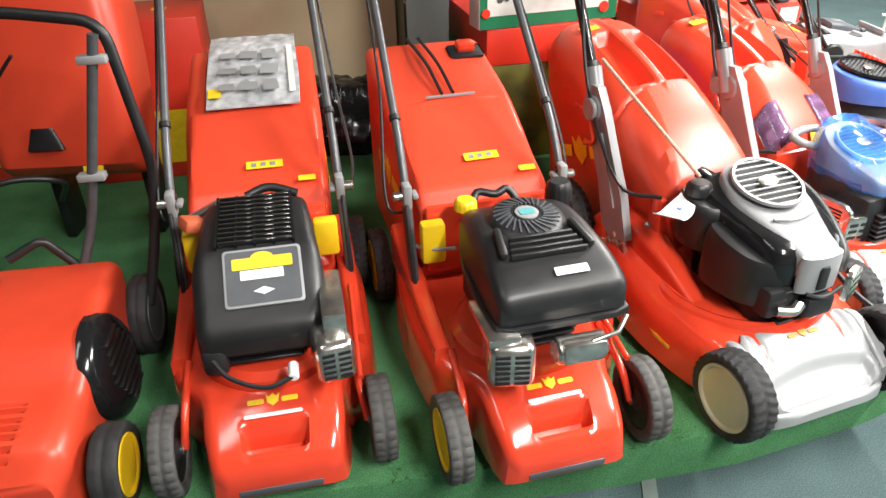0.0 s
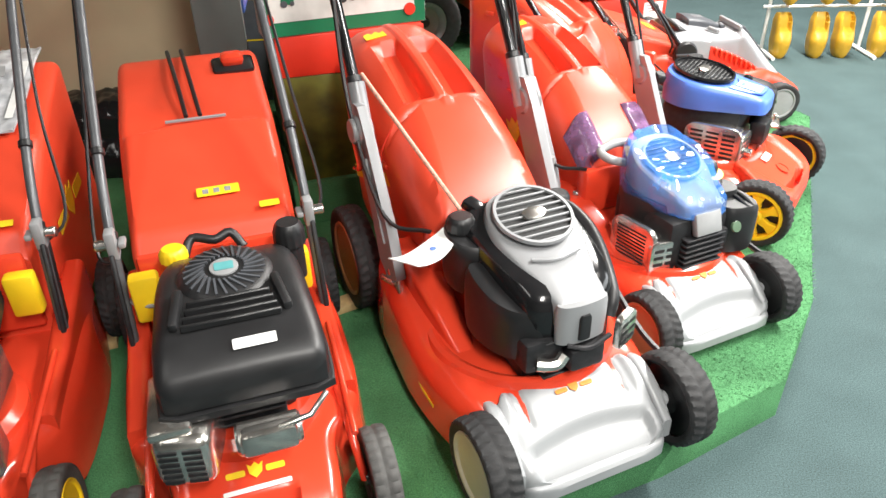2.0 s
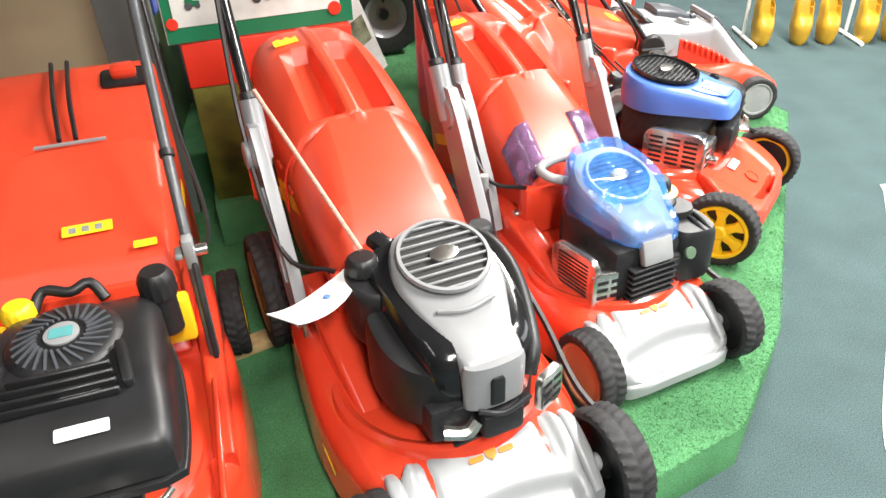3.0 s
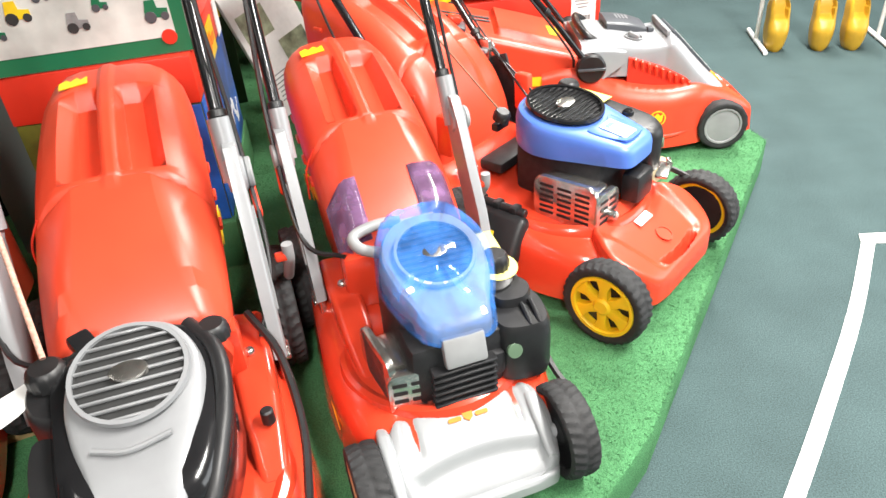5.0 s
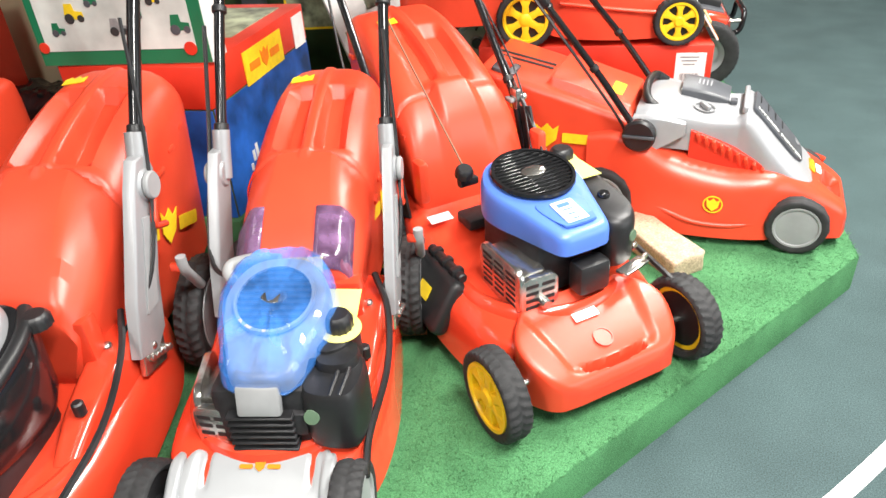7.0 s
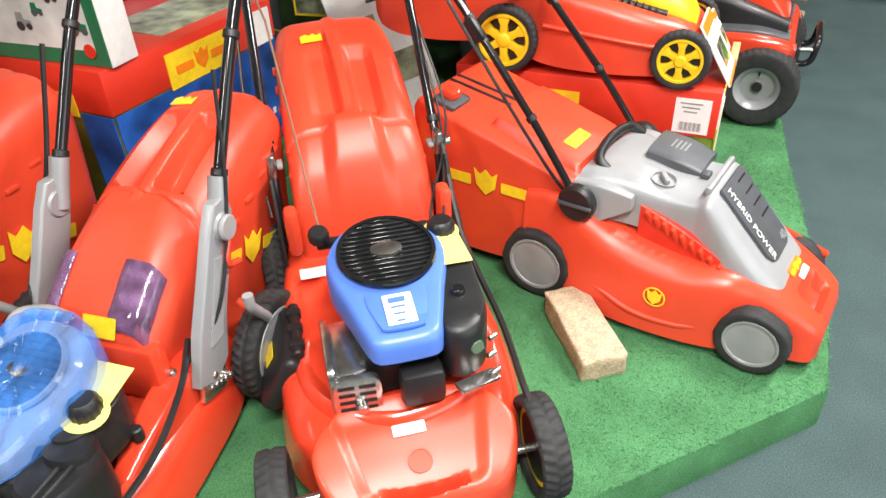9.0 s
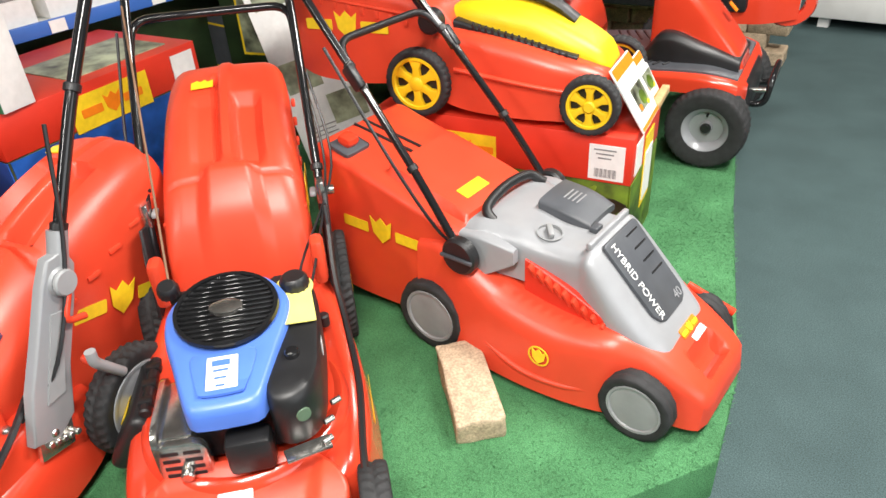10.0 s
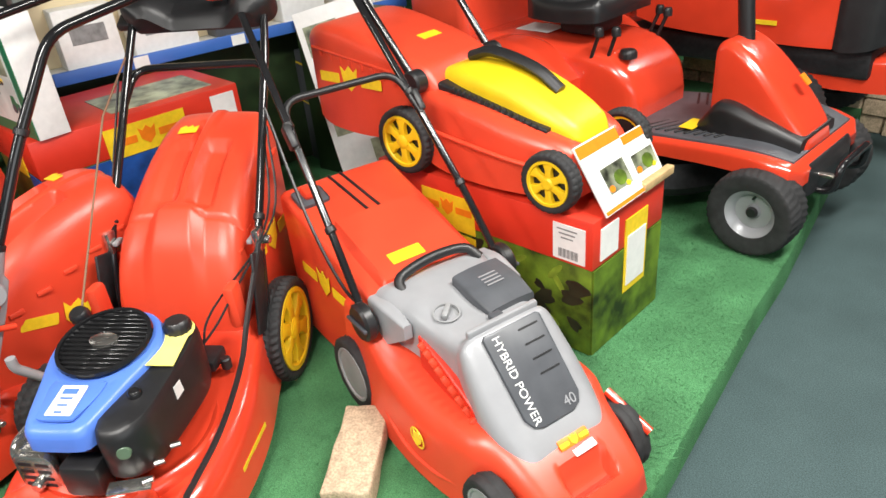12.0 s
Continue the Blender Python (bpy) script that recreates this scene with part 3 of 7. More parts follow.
part("picture_print", box((0.3865, 0.03, 0.22), (0.003, 0.09, 0.15)), WHITE, cbx)
rnd = random.Random(11)
LEAFD = material("dark_leaf_print", (0.025, 0.025, 0.012), 0.5, var=0.3, scale=20)
LEAFL = material("lime_leaf_print", (0.22, 0.33, 0.03), 0.5, var=0.3, scale=20)
for k in range(26):
    a_ = rnd.uniform(0, 360)
    c_ = (rnd.uniform(-0.3, 0.34), -0.1715, rnd.uniform(0.045, 0.225))
    r_ = rnd.uniform(0.016, 0.042)
    part("leaf_print", slab([(r_ * (1 + 0.35 * math.sin(3 * q + a_)) * math.cos(q), r_ * 0.7 * math.sin(q)) for q in [2 * math.pi * i / 14 for i in range(14)]], 0, 0.001 + 0.00002 * k, 0), LEAFD, cbx, at=Matrix.Translation(c_) @ pose(0, 0, 0, 90, a_, 0))
for k in range(20):
    a_ = rnd.uniform(0, 360)
    c_ = (rnd.uniform(-0.3, 0.34), -0.1712, rnd.uniform(0.04, 0.23))
    part("blade_print", slab([(0.034 * math.cos(q), 0.010 * math.sin(q)) for q in [2 * math.pi * i / 12 for i in range(12)]], 0, 0.0004 + 0.00002 * k, 0), LEAFL, cbx, at=Matrix.Translation(c_) @ pose(0, 0, 0, 90, a_, 0))

# leaflets on a wooden stand on the box
lf = thing("leaflet_stand", CB @ Matrix.Translation((0.30, 0.0, 0.4)), "two printed leaflets leaning on a wooden stand", "leaflet")
part("stand", box((0.068, 0.095, 0.012), (0.022, 0.15, 0.024), 0.003), WOODB, lf)
for k, (yy, h_, tl) in enumerate(((-0.065, 0.185, 33), (0.09, 0.14, 30))):
    l_ = part("leaflet", box((0, 0, h_ / 2), (0.006, 0.18 if k == 0 else 0.14, h_), 0.001), WHITE, lf, at=Matrix.Translation((0.076 if k == 0 else 0.052, yy, 0.004)) @ pose(0, 0, 0, 0, -tl, 0))
    part("leaflet_header", box((0.0035, 0, h_ * 0.90), (0.002, 0.176 if k == 0 else 0.136, h_ * 0.16)), ORANGE, l_)
    part("leaflet_footer", box((0.0035, 0, h_ * 0.04), (0.002, 0.176 if k == 0 else 0.136, h_ * 0.05)), ORANGE, l_)
    part("leaflet_picture", box((0.0035, 0.01, h_ * 0.40), (0.002, 0.10, h_ * 0.36)), PRINT, l_)
    for q, (dy, dz, w_, mt_) in enumerate(((-0.028, 0.28, 0.022, ORANGE), (0.02, 0.36, 0.05, GREENC), (0.04, 0.24, 0.018, YLABEL))):
        part("picture_patch", slab(circle(0, 0, w_ / 2, w_ * 0.4, 12), 0, 0.001, 0), mt_, l_, at=Matrix.Translation((0.0047, dy, h_ * dz)) @ pose(0, 0, 0, 90, 0, 90))

# leaning poster panel and far cartons
po = thing("poster_board", Matrix.Translation((0.72, 3.62, DECK + 0.034)) @ pose(0, 0, 0, -14, -13, 58), "white display poster with small garden pictures leaning back", "poster")
part("panel", box((0, 0, 0.38), (0.30, 0.02, 0.76), 0.003), WHITE, po)
for k in range(4):
    part("picture_print", box((0.06 * (-1) ** k, -0.0115, 0.2 + 0.15 * k), (0.13, 0.002, 0.11)), PRINT, po)
bm = bmesh.new()
for k in range(7):
    add_box(bm, (-0.06, -0.0115, 0.06 + 0.016 * k), (0.12 - 0.01 * (k % 3), 0.002, 0.004))
part("text_bars", bm, INKG, po)
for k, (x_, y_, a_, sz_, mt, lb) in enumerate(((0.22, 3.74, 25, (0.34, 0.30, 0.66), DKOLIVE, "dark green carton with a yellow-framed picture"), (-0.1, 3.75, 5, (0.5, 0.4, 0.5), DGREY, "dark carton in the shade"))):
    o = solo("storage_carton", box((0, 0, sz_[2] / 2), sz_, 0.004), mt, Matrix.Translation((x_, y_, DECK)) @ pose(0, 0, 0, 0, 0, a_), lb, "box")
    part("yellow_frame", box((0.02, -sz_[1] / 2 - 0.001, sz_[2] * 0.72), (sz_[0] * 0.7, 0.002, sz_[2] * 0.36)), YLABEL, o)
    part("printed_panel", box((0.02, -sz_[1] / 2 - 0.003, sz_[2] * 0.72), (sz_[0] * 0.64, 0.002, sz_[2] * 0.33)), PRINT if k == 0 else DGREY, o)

# bundled black film bags in front of the board
for k, (x_, y_, sx_, sz_) in enumerate(((-0.42, 2.86, 0.75, 0.14), (-0.38, 2.9, 0.7, 0.12))):
    rnd = random.Random(20 + k)
    def crinkle(x, y, s=k):
        return 0.022 * noise.noise(Vector((x * 14, y * 14, s * 3.1))) + 0.012 * noise.noise(Vector((x * 40, y * 40, s)))
    bm = body([(-0.10, sx_ / 2 * 0.9, 0, sz_ * 0.5, 0.03, 0.01), (-0.05, sx_ / 2, 0, sz_, 0.05, 0.01), (0.10, sx_ / 2, 0, sz_ * 0.95, 0.05, 0.01), (0.15, sx_ / 2 * 0.9, 0, sz_ * 0.6, 0.03, 0.01)], 26, 60, dent=crinkle)
    solo("film_bag", bm, BAG, Matrix.Translation((x_, y_, DECK + k * 0.128)) @ pose(0, 0, 0, 0, 0, 3 + 5 * k), "crumpled black plastic film bag lying folded" if k == 0 else "crumpled black plastic bag on another bag", "bag", "film bags")
part("price_label", box((-0.05, -0.02, 0.125), (0.06, 0.03, 0.002), rot=(0, 0, 20)), WHITE, bpy.data.objects["film_bag.001"])

# red cartons behind the mowers
for k, (x_, y_, a_, sz_) in enumerate(((-0.86, 2.72, 16, (0.44, 0.34, 0.58)), (-1.5, 2.7, 12, (0.5, 0.4, 0.45)))):
    o = solo("red_carton", box((0, 0, sz_[2] / 2), sz_, 0.005), REDD, Matrix.Translation((x_, y_, DECK)) @ pose(0, 0, 0, 0, 0, a_), "red cardboard carton with yellow print behind the mowers", "box", "red cartons")
    part("emblem_panel", box((0.06, -sz_[1] / 2 - 0.001, 0.16), (0.26, 0.002, 0.2)), YLABEL, o)
    part("price_label", box((0.08, 0, sz_[2] + 0.001), (0.05, 0.035, 0.002)), YLABEL, o)

# clogs hanging on a white wire rack
rk = thing("clog_rack", Matrix.Translation((3.16, 4.45, 0)) @ pose(0, 0, 0, 0, 0, -3), "white wire rack holding yellow wooden clogs", "rack")
for z_ in (0.26, 0.55):
    part("rail", tube([(-0.5, 0, z_), (0.6, 0, z_)], 0.008), WHITE, rk)
for x_ in (-0.45, 0.1, 0.6):
    part("post", tube([(x_, 0.04, 0.0), (x_, 0.04, 0.9)], 0.01), WHITE, rk)
    part("foot", tube([(x_, -0.16, 0.012), (x_, 0.2, 0.012)], 0.011), WHITE, rk)
    part("prong", tube([(x_ + 0.05, 0.02, 0.26), (x_ + 0.05, -0.10, 0.28)], 0.006), WHITE, rk)


def clog_mesh():
    def hole(x, y):
        return -0.035 * ease((y - 0.02) / 0.03) * (1 if abs(x) < 0.03 else 0)
    return body([(-0.13, 0.012, 0.03, 0.05, 0.01, 0.004), (-0.10, 0.036, 0.008, 0.065, 0.025, 0.01), (-0.03, 0.047, 0.0, 0.085, 0.03, 0.012), (0.03, 0.045, 0.004, 0.075, 0.02, 0.004), (0.09, 0.042, 0.0, 0.07, 0.02, 0.0), (0.125, 0.03, 0.004, 0.06, 0.02, 0.0)], 34, 16, dent=hole)


CM = finish(clog_mesh(), "clog", CLOG)
for k in range(12):
    row, col = divmod(k, 6)
    x_ = -0.40 + 0.17 * col + (0.035 if col % 2 else 0.0)
    o = new("clog", CM)
    o.matrix_basis = rk.matrix_basis @ Matrix.Translation((x_, -0.035, 0.11 + 0.30 * row)) @ pose(0, 0, 0, 82, 0, 4 * (-1) ** k)
    tagged(o, "yellow painted wooden clog hanging toe down on a rack", "clog", "clogs on the rack")

# far display: block wall, white rack with orange tools
bw = thing("block_wall", Matrix.Translation((1.22, 5.92, 0)) @ pose(0, 0, 0, 0, 0, 14), "low dry wall of split sandstone blocks", "wall")
blk = []
for k in range(4):
    b_ = box((0, 0, 0), (0.2, 0.16, 0.078), 0.008, seg=1)
    for v in b_.verts:
        v.co += Vector((noise.noise(v.co * 30 + Vector((k, 0, 0))), noise.noise(v.co * 30 + Vector((0, k, 5))), noise.noise(v.co * 30 + Vector((3, 0, k))))) * 0.006
    blk.append(finish(b_, "block", STONE))
for r_ in range(7):
    for c_ in range(6):
        o = new("block", blk[(r_ * 3 + c_) % 4])
        o.parent = bw
        o.matrix_basis = Matrix.Translation((0.1 - 0.205 * c_ - (0.1 if r_ % 2 else 0), 0.004 * ((r_ * 5 + c_ * 3) % 4), 0.04 + 0.08 * r_))
fr = thing("display_rack", Matrix.Translation((1.75, 7.0, 0)) @ pose(0, 0, 0, 0, 0, 8), "low white rack with orange tools on it", "rack")
part("base", box((0, 0, 0.15), (1.1, 0.5, 0.18), 0.01), SHELF, fr)
for x_ in (-0.45, 0.45):
    part("foot", box((x_, -0.18, 0.03), (0.06, 0.06, 0.06)), SHELF, fr)
for k in range(7):
    o = solo("orange_tool", box((0, 0, 0.035), (0.11, 0.36, 0.07), 0.02), ORANGE if k % 2 else REDP, fr.matrix_basis @ Matrix.Translation((-0.42 + 0.14 * k, 0, 0.24)), "orange garden tool lying on the rack", "tool", "tools on the rack")
    part("grip", box((0, -0.1, 0.075), (0.035, 0.12, 0.02), 0.008), BLACK, o)

# paver and wooden wedges on the turf
pv = box((0, 0, 0.0325), (0.105, 0.25, 0.065), 0.006, seg=2)
bmesh.ops.subdivide_edges(pv, edges=pv.edges[:], cuts=3, use_grid_fill=True)
for v in pv.verts:
    v.co += Vector((noise.noise(v.co * 25), noise.noise(v.co * 25 + Vector((7, 0, 0))), noise.noise(v.co * 25 + Vector((0, 7, 0))))) * 0.006
solo("paving_brick", pv, STONE, Matrix.Translation((1.872, 2.998, DECK + 0.001)) @ pose(0, 0, 0, 3.5, 0, 55), "tumbled sandstone paving brick lying on turf", "brick", sharp=60)
for k, (x_, y_, a_, l_) in enumerate(((-0.02, 1.80, 20, 0.12), (0.56, 1.93, 30, 0.16), (1.45, 2.95, 50, 0.09), (1.40, 2.42, 30, 0.1))):
    solo("wooden_wedge", box((0, 0, 0.011), (l_, 0.05, 0.022), 0.002), WOODB, Matrix.Translation((x_, y_, DECK)) @ pose(0, 0, 0, 0, 0, a_), "small pale wooden wedge under a wheel", "wedge", "wheel wedges")

# ---- mowers: the front looks to local -y, the origin is under the middle of the front axle ----
def mower(x, y, yaw, label, name="lawn_mower", z=DECK):
    return thing(name, Matrix.Translation((x, y, z)) @ pose(0, 0, 0, 0, 0, yaw), label, "lawn mower", "mowers on display")


def rails(mw, pts, mat, r=0.0125, name="handle_tube", joints=(), both=True):
    for s in ((-1, 1) if both else (1,)):
        t_ = part(name, tube(corners([(s * a, b, c) for a, b, c in pts], 0.05), r, 10), mat, mw)
        for f in joints:
            a, b = Vector(pts[f]), Vector(pts[f + 1])
            c = a.lerp(b, 0.12)
            part("cable_clip", cyl((s * c.x, c.y, c.z), r * 1.35, 0.016, 0.002, 14, (b - a).to_track_quat("Z", "Y").to_matrix().to_4x4()), BLACK, t_)


def cable(mw, pts, r=0.0035, mat=None, name="cable"):
    part(name, tube(spline(pts, 6), r, 6), mat or BLACK, mw)


def clamp(mw, x, y, z, mat=None):
    c_ = part("clamp", box((x, y, z), (0.02, 0.035, 0.06), 0.006), mat or GREYP, mw)
    s = 1 if x > 0 else -1
    part("clamp_bolt", cyl((x + s * 0.016, y, z), 0.011, 0.03, 0.002, 16, pose(0, 0, 0, 0, 90, 0)), STEEL, c_)
    part("wing_nut", box((x - s * 0.018, y, z), (0.014, 0.034, 0.012), 0.004), GREYP, c_)


def flat_box(mw, y0=0.42, hw=0.168, label_z=0.0, knob_on=True):
    """Fabric-free plastic grass box with a proud front lid."""
    def lid(x, y):
        return 0.012 * bump(x, -hw + 0.012, hw - 0.012, 0.012) * ease((0.735 - 0.6 * x * x - y) / 0.012) * ease((y - y0 - 0.02) / 0.02)
    gb = part("grass_box", body([(y0, hw * 0.93, 0.15, 0.365, 0.012, 0), (y0 + 0.02, hw * 0.95, 0.13, 0.385, 0.02, 0.0), (0.55, hw * 0.98, 0.11, 0.425, 0.022, 0.004), (0.73, hw, 0.11, 0.508, 0.022, 0.004), (0.90, hw, 0.11, 0.553, 0.022, 0.004), (1.02, hw, 0.11, 0.582, 0.022, 0.003), (1.045, hw * 0.98, 0.12, 0.575, 0.02, 0), (1.055, hw * 0.95, 0.16, 0.54, 0.02, 0)], 64, 26, dent=lid), RED, mw)
    decal("warning_label", gb, YLABEL, 0.085, 0.024, Matrix.Translation((0.02, 0.53, 0.4395)) @ pose(0, 0, 0, 23, 0, 0))
    bars = bmesh.new()
    for k in range(3):
        add_box(bars, (-0.025 + 0.022 * k, 0, 0.0016), (0.012, 0.012, 0.0006))
    part("label_bars", bars, INKG, gb, at=Matrix.Translation((0.02, 0.53, 0.4395)) @ pose(0, 0, 0, 23, 0, 0))
    decal("crest_label", gb, YLABEL, 0.04, 0.016, Matrix.Translation((0.115, 0.47, 0.422)) @ pose(0, 0, 0, 22, 0, 0))
    part("lid_edge", box((0, 0.728, 0.527), (0.13, 0.006, 0.006), 0.001), WHITEP, gb)
    if knob_on:
        k_ = part("indicator_plate", box((0.105, 0.955, 0.571), (0.10, 0.07, 0.014), 0.012, rot=(14, 0, 0)), BLACK, gb)
        part("indicator_knob", box((0.105, 0.955, 0.588), (0.055, 0.042, 0.03), 0.012, rot=(14, 0, 0)), REDP, k_)
    for s in (-1, 1):
        crest(gb, Matrix.Translation((s * (hw + 0.001), 0.75, 0.33)) @ pose(0, 0, 0, 90, 0, 90 * s), 0.075, YLABEL)
    return gb


def classic(x, y, yaw, engine, label, z=DECK):
    mw = mower(x, y, yaw, label, z=z)

    def slot(px, py):
        return -0.05 * bump(px, -0.058, 0.058, 0.010) * bump(py, -0.066, -0.032, 0.008)
    dk = part("deck", body([(-0.098, 0.098, 0.035, 0.075, 0.012, 0), (-0.088, 0.118, 0.03, 0.105, 0.02, 0), (-0.03, 0.132, 0.03, 0.145, 0.022, 0.006), (0.05, 0.142, 0.03, 0.172, 0.022, 0.01), (0.09, 0.175, 0.03, 0.178, 0.03, 0.008), (0.15, 0.205, 0.03, 0.182, 0.035, 0.004), (0.3, 0.218, 0.03, 0.186, 0.04, 0.0), (0.45, 0.214, 0.03, 0.19, 0.035, 0), (0.60, 0.19, 0.05, 0.17, 0.03, 0)], 72, 30, dent=slot, flare=0.006), REDP, mw, "bright red painted steel deck")
    part("front_lip", box((0, -0.094, 0.045), (0.16, 0.014, 0.018), 0.005), DGREY, dk)
    part("slot_floor", box((0, -0.05, 0.088), (0.112, 0.045, 0.004)), REDD, dk)
    crest(dk, Matrix.Translation((0.0, 0.012, 0.1705)) @ pose(0, 0, 0, 19, 0, 0), 0.026, YLABEL)
    decal("type_label", dk, WHITE, 0.11, 0.008, Matrix.Translation((0.0, -0.018, 0.1605)) @ pose(0, 0, 0, 21, 0, 0))
    for s in (-1, 1):
        part("side_ridge", body([(0.14, 0.018, 0.16, 0.20, 0.01, 0), (0.3, 0.02, 0.16, 0.215, 0.012, 0), (0.5, 0.022, 0.16, 0.25, 0.012, 0), (0.58, 0.02, 0.16, 0.26, 0.012, 0)], 16, 6, m=Matrix.Translation((s * 0.182, 0, 0))), REDP, dk)
        wheel(mw, s * 0.205, 0.0, 0.09, 0.09, 0.048, s, YELLOW, "disc", 26, RUBG, 0.7, chev=False)
        wheel(mw, s * 0.225, 0.655, 0.10, 0.10, 0.046, s, YELLOW, "disc", 30, RUBBER, 0.7)
        part("wheel_arm", tube(corners([(s * 0.165, 0.14, 0.19), (s * 0.17, 0.03, 0.15), (s * 0.178, 0.0, 0.09)], 0.03), 0.008), REDP, mw)
        bolt(mw, Matrix.Translation((s * 0.182, 0.0, 0.09)) @ pose(0, 0, 0, 0, 90 * s, 0), 0.012)
        clamp(mw, s * 0.186, 0.43, 0.41)
        part("bracket", box((s * 0.190, 0.40, 0.30), (0.010, 0.045, 0.19), 0.004, rot=(-18, 0, 0)), BLACKM, mw)
    part("height_link", tube([(0.172, 0.02, 0.185), (0.182, 0.30, 0.22)], 0.006), REDP, mw)
    rails(mw, [(0.188, 0.36, 0.20), (0.186, 0.43, 0.41), (0.184, 0.50, 0.515), (0.174, 0.83, 0.83), (0.165, 1.06, 1.05)], TUBE, 0.0098, joints=(1, 2))
    part("crossbar", tube([(-0.165, 1.06, 1.05), (0.165, 1.06, 1.05)], 0.011), BLACK, mw)
    for s in (-1, 1):
        part("handle_joint", box((s * 0.174, 0.83, 0.83), (0.024, 0.03, 0.075), 0.006, rot=(-45, 0, 0)), BLACK, mw)
    flat_box(mw, knob_on=(engine == "smooth"))
    # yellow blocks behind the engine
    part("rear_flap", box((0, 0.41, 0.30), (0.30, 0.02, 0.17), 0.008), REDP, mw)
    for s, h_ in ((-1, 0.10), (1, 0.09)):
        part("yellow_guard", box((s * 0.142, 0.375, 0.315), (0.055, 0.035, h_), 0.008), YELLOW, mw)
    # engine
    part("engine_base", lathe([(0.150, 0.17), (0.150, 0.20), (0.135, 0.214), (0.09, 0.216), (0, 0.216)], 40), REDP, mw, at=Matrix.Translation((0, 0.18, 0)))
    part("engine_block", box((0, 0.20, 0.27), (0.19, 0.22, 0.12), 0.02), BLACKM, mw)
    for k in range(5):
        part("cooling_fin", box((0.0, 0.085, 0.232 + 0.016 * k), (0.14, 0.05, 0.006), 0.002, seg=1), BLACKM, mw)
    if engine == "smooth":
        cv = part("engine_cover", body([(0.0, 0.104, 0.335, 0.366, 0.012, 0), (0.008, 0.124, 0.328, 0.388, 0.020, 0.002), (0.05, 0.130, 0.325, 0.410, 0.026, 0.004), (0.13, 0.127, 0.32, 0.428, 0.030, 0.006), (0.25, 0.122, 0.32, 0.432, 0.034, 0.004), (0.325, 0.11, 0.31, 0.41, 0.03, 0.0), (0.338, 0.095, 0.32, 0.39, 0.02, 0)], 48, 24, m=Matrix.Translation((0.016, 0, 0))), BLACK, mw, "black plastic engine hood")
        part("hood_rim", body([(-0.006, 0.104, 0.318, 0.330, 0.004, 0), (0.004, 0.133, 0.318, 0.332, 0.004, 0), (0.2, 0.134, 0.316, 0.33, 0.004, 0), (0.33, 0.11, 0.314, 0.328, 0.004, 0)], 30, 8, m=Matrix.Translation((0.016, 0, 0))), BLACK, cv)
        # radial fan housing
        fan = part("fan_housing", lathe([(0.094, 0.0), (0.088, 0.016), (0.072, 0.026), (0.03, 0.030), (0, 0.030)], 40), BLACK, cv, at=Matrix.Translation((0.012, 0.205, 0.428)) @ pose(0, 0, 0, 5, 0, 0) @ Matrix.Diagonal((0.88, 0.88, 0.75, 1)))
        fm_ = finish(_lug(0.042, 0.0042, 0.005), "fan_fin", DGREY)
        for k in range(26):
            f_ = new("fan_fin", fm_)
            f_.parent = fan
            f_.matrix_basis = pose(0, 0, 0, 0, 0, 360 / 26 * k) @ Matrix.Translation((0.056, 0, 0.0285)) @ pose(0, 0, 0, 0, 10, 22)
        part("starter_badge", lathe([(0.027, 0.028), (0.027, 0.034), (0.024, 0.035), (0, 0.035)], 28), GREYP, fan)
        part("badge_label", slab(rrect(0, 0, 0.036, 0.024, 0.004), 0.034, 0.0365, 0), material("teal_label", (0.10, 0.33, 0.34), 0.4), fan)
        for k in range(4):
            part("louvre", box((0.012, 0.128 - 0.016 * k, 0.439 - 0.003 * k), (0.13 + 0.008 * k, 0.007, 0.012), 0.002, seg=1), BLACK, cv)
        for s in (-1, 1):
            part("louvre_frame", box((0.012 + s * 0.082, 0.125, 0.436), (0.016, 0.085, 0.018), 0.006, rot=(8, 0, 8 * s)), BLACK, cv)
        decal("type_label", cv, WHITE, 0.066, 0.018, Matrix.Translation((0.040, 0.038, 0.4125)) @ pose(0, 0, 0, 23, 0, 0))
        decal("print_line", cv, GREYP, 0.05, 0.003, Matrix.Translation((0.038, 0.09, 0.4275)) @ pose(0, 0, 0, 12, 0, 0), 0.0008)
        muffler(mw, Matrix.Translation((-0.085, 0.02, 0.262)) @ pose(0, 0, 0, 0, 0, -12), 0.09, 0.11, 0.10, rows=6)
        part("heat_shield", box((-0.105, 0.05, 0.315), (0.065, 0.14, 0.02), 0.008), STEEL, mw)
        cb = part("carburettor", cyl((0.035, -0.03, 0.285), 0.026, 0.10, 0.005, 22, pose(0, 0, 0, 0, 90, 0)), STEEL, mw)
        part("carburettor_cover", box((0.035, -0.045, 0.29), (0.085, 0.03, 0.045), 0.008), STEEL, cb)
        part("linkage", tube([(0.05, -0.05, 0.31), (0.10, -0.05, 0.32), (0.13, -0.02, 0.33)], 0.005), STEEL, cb)
        knob(mw, Matrix.Translation((0.134, 0.325, 0.405)), 0.028, 0.045, BLACK, "fuel_cap")
        part("filler_neck", cyl((0.134, 0.325, 0.37), 0.024, 0.08, 0.003), BLACK, mw)
        knob(mw, Matrix.Translation((-0.075, 0.340, 0.405)), 0.024, 0.024, YELLOW, "oil_cap")
        part("pull_handle", tube(spline([(-0.06, 0.34, 0.40), (-0.04, 0.37, 0.425), (0.0, 0.36, 0.42), (0.03, 0.37, 0.425), (0.05, 0.35, 0.40)], 4), 0.009), BLACK, mw)
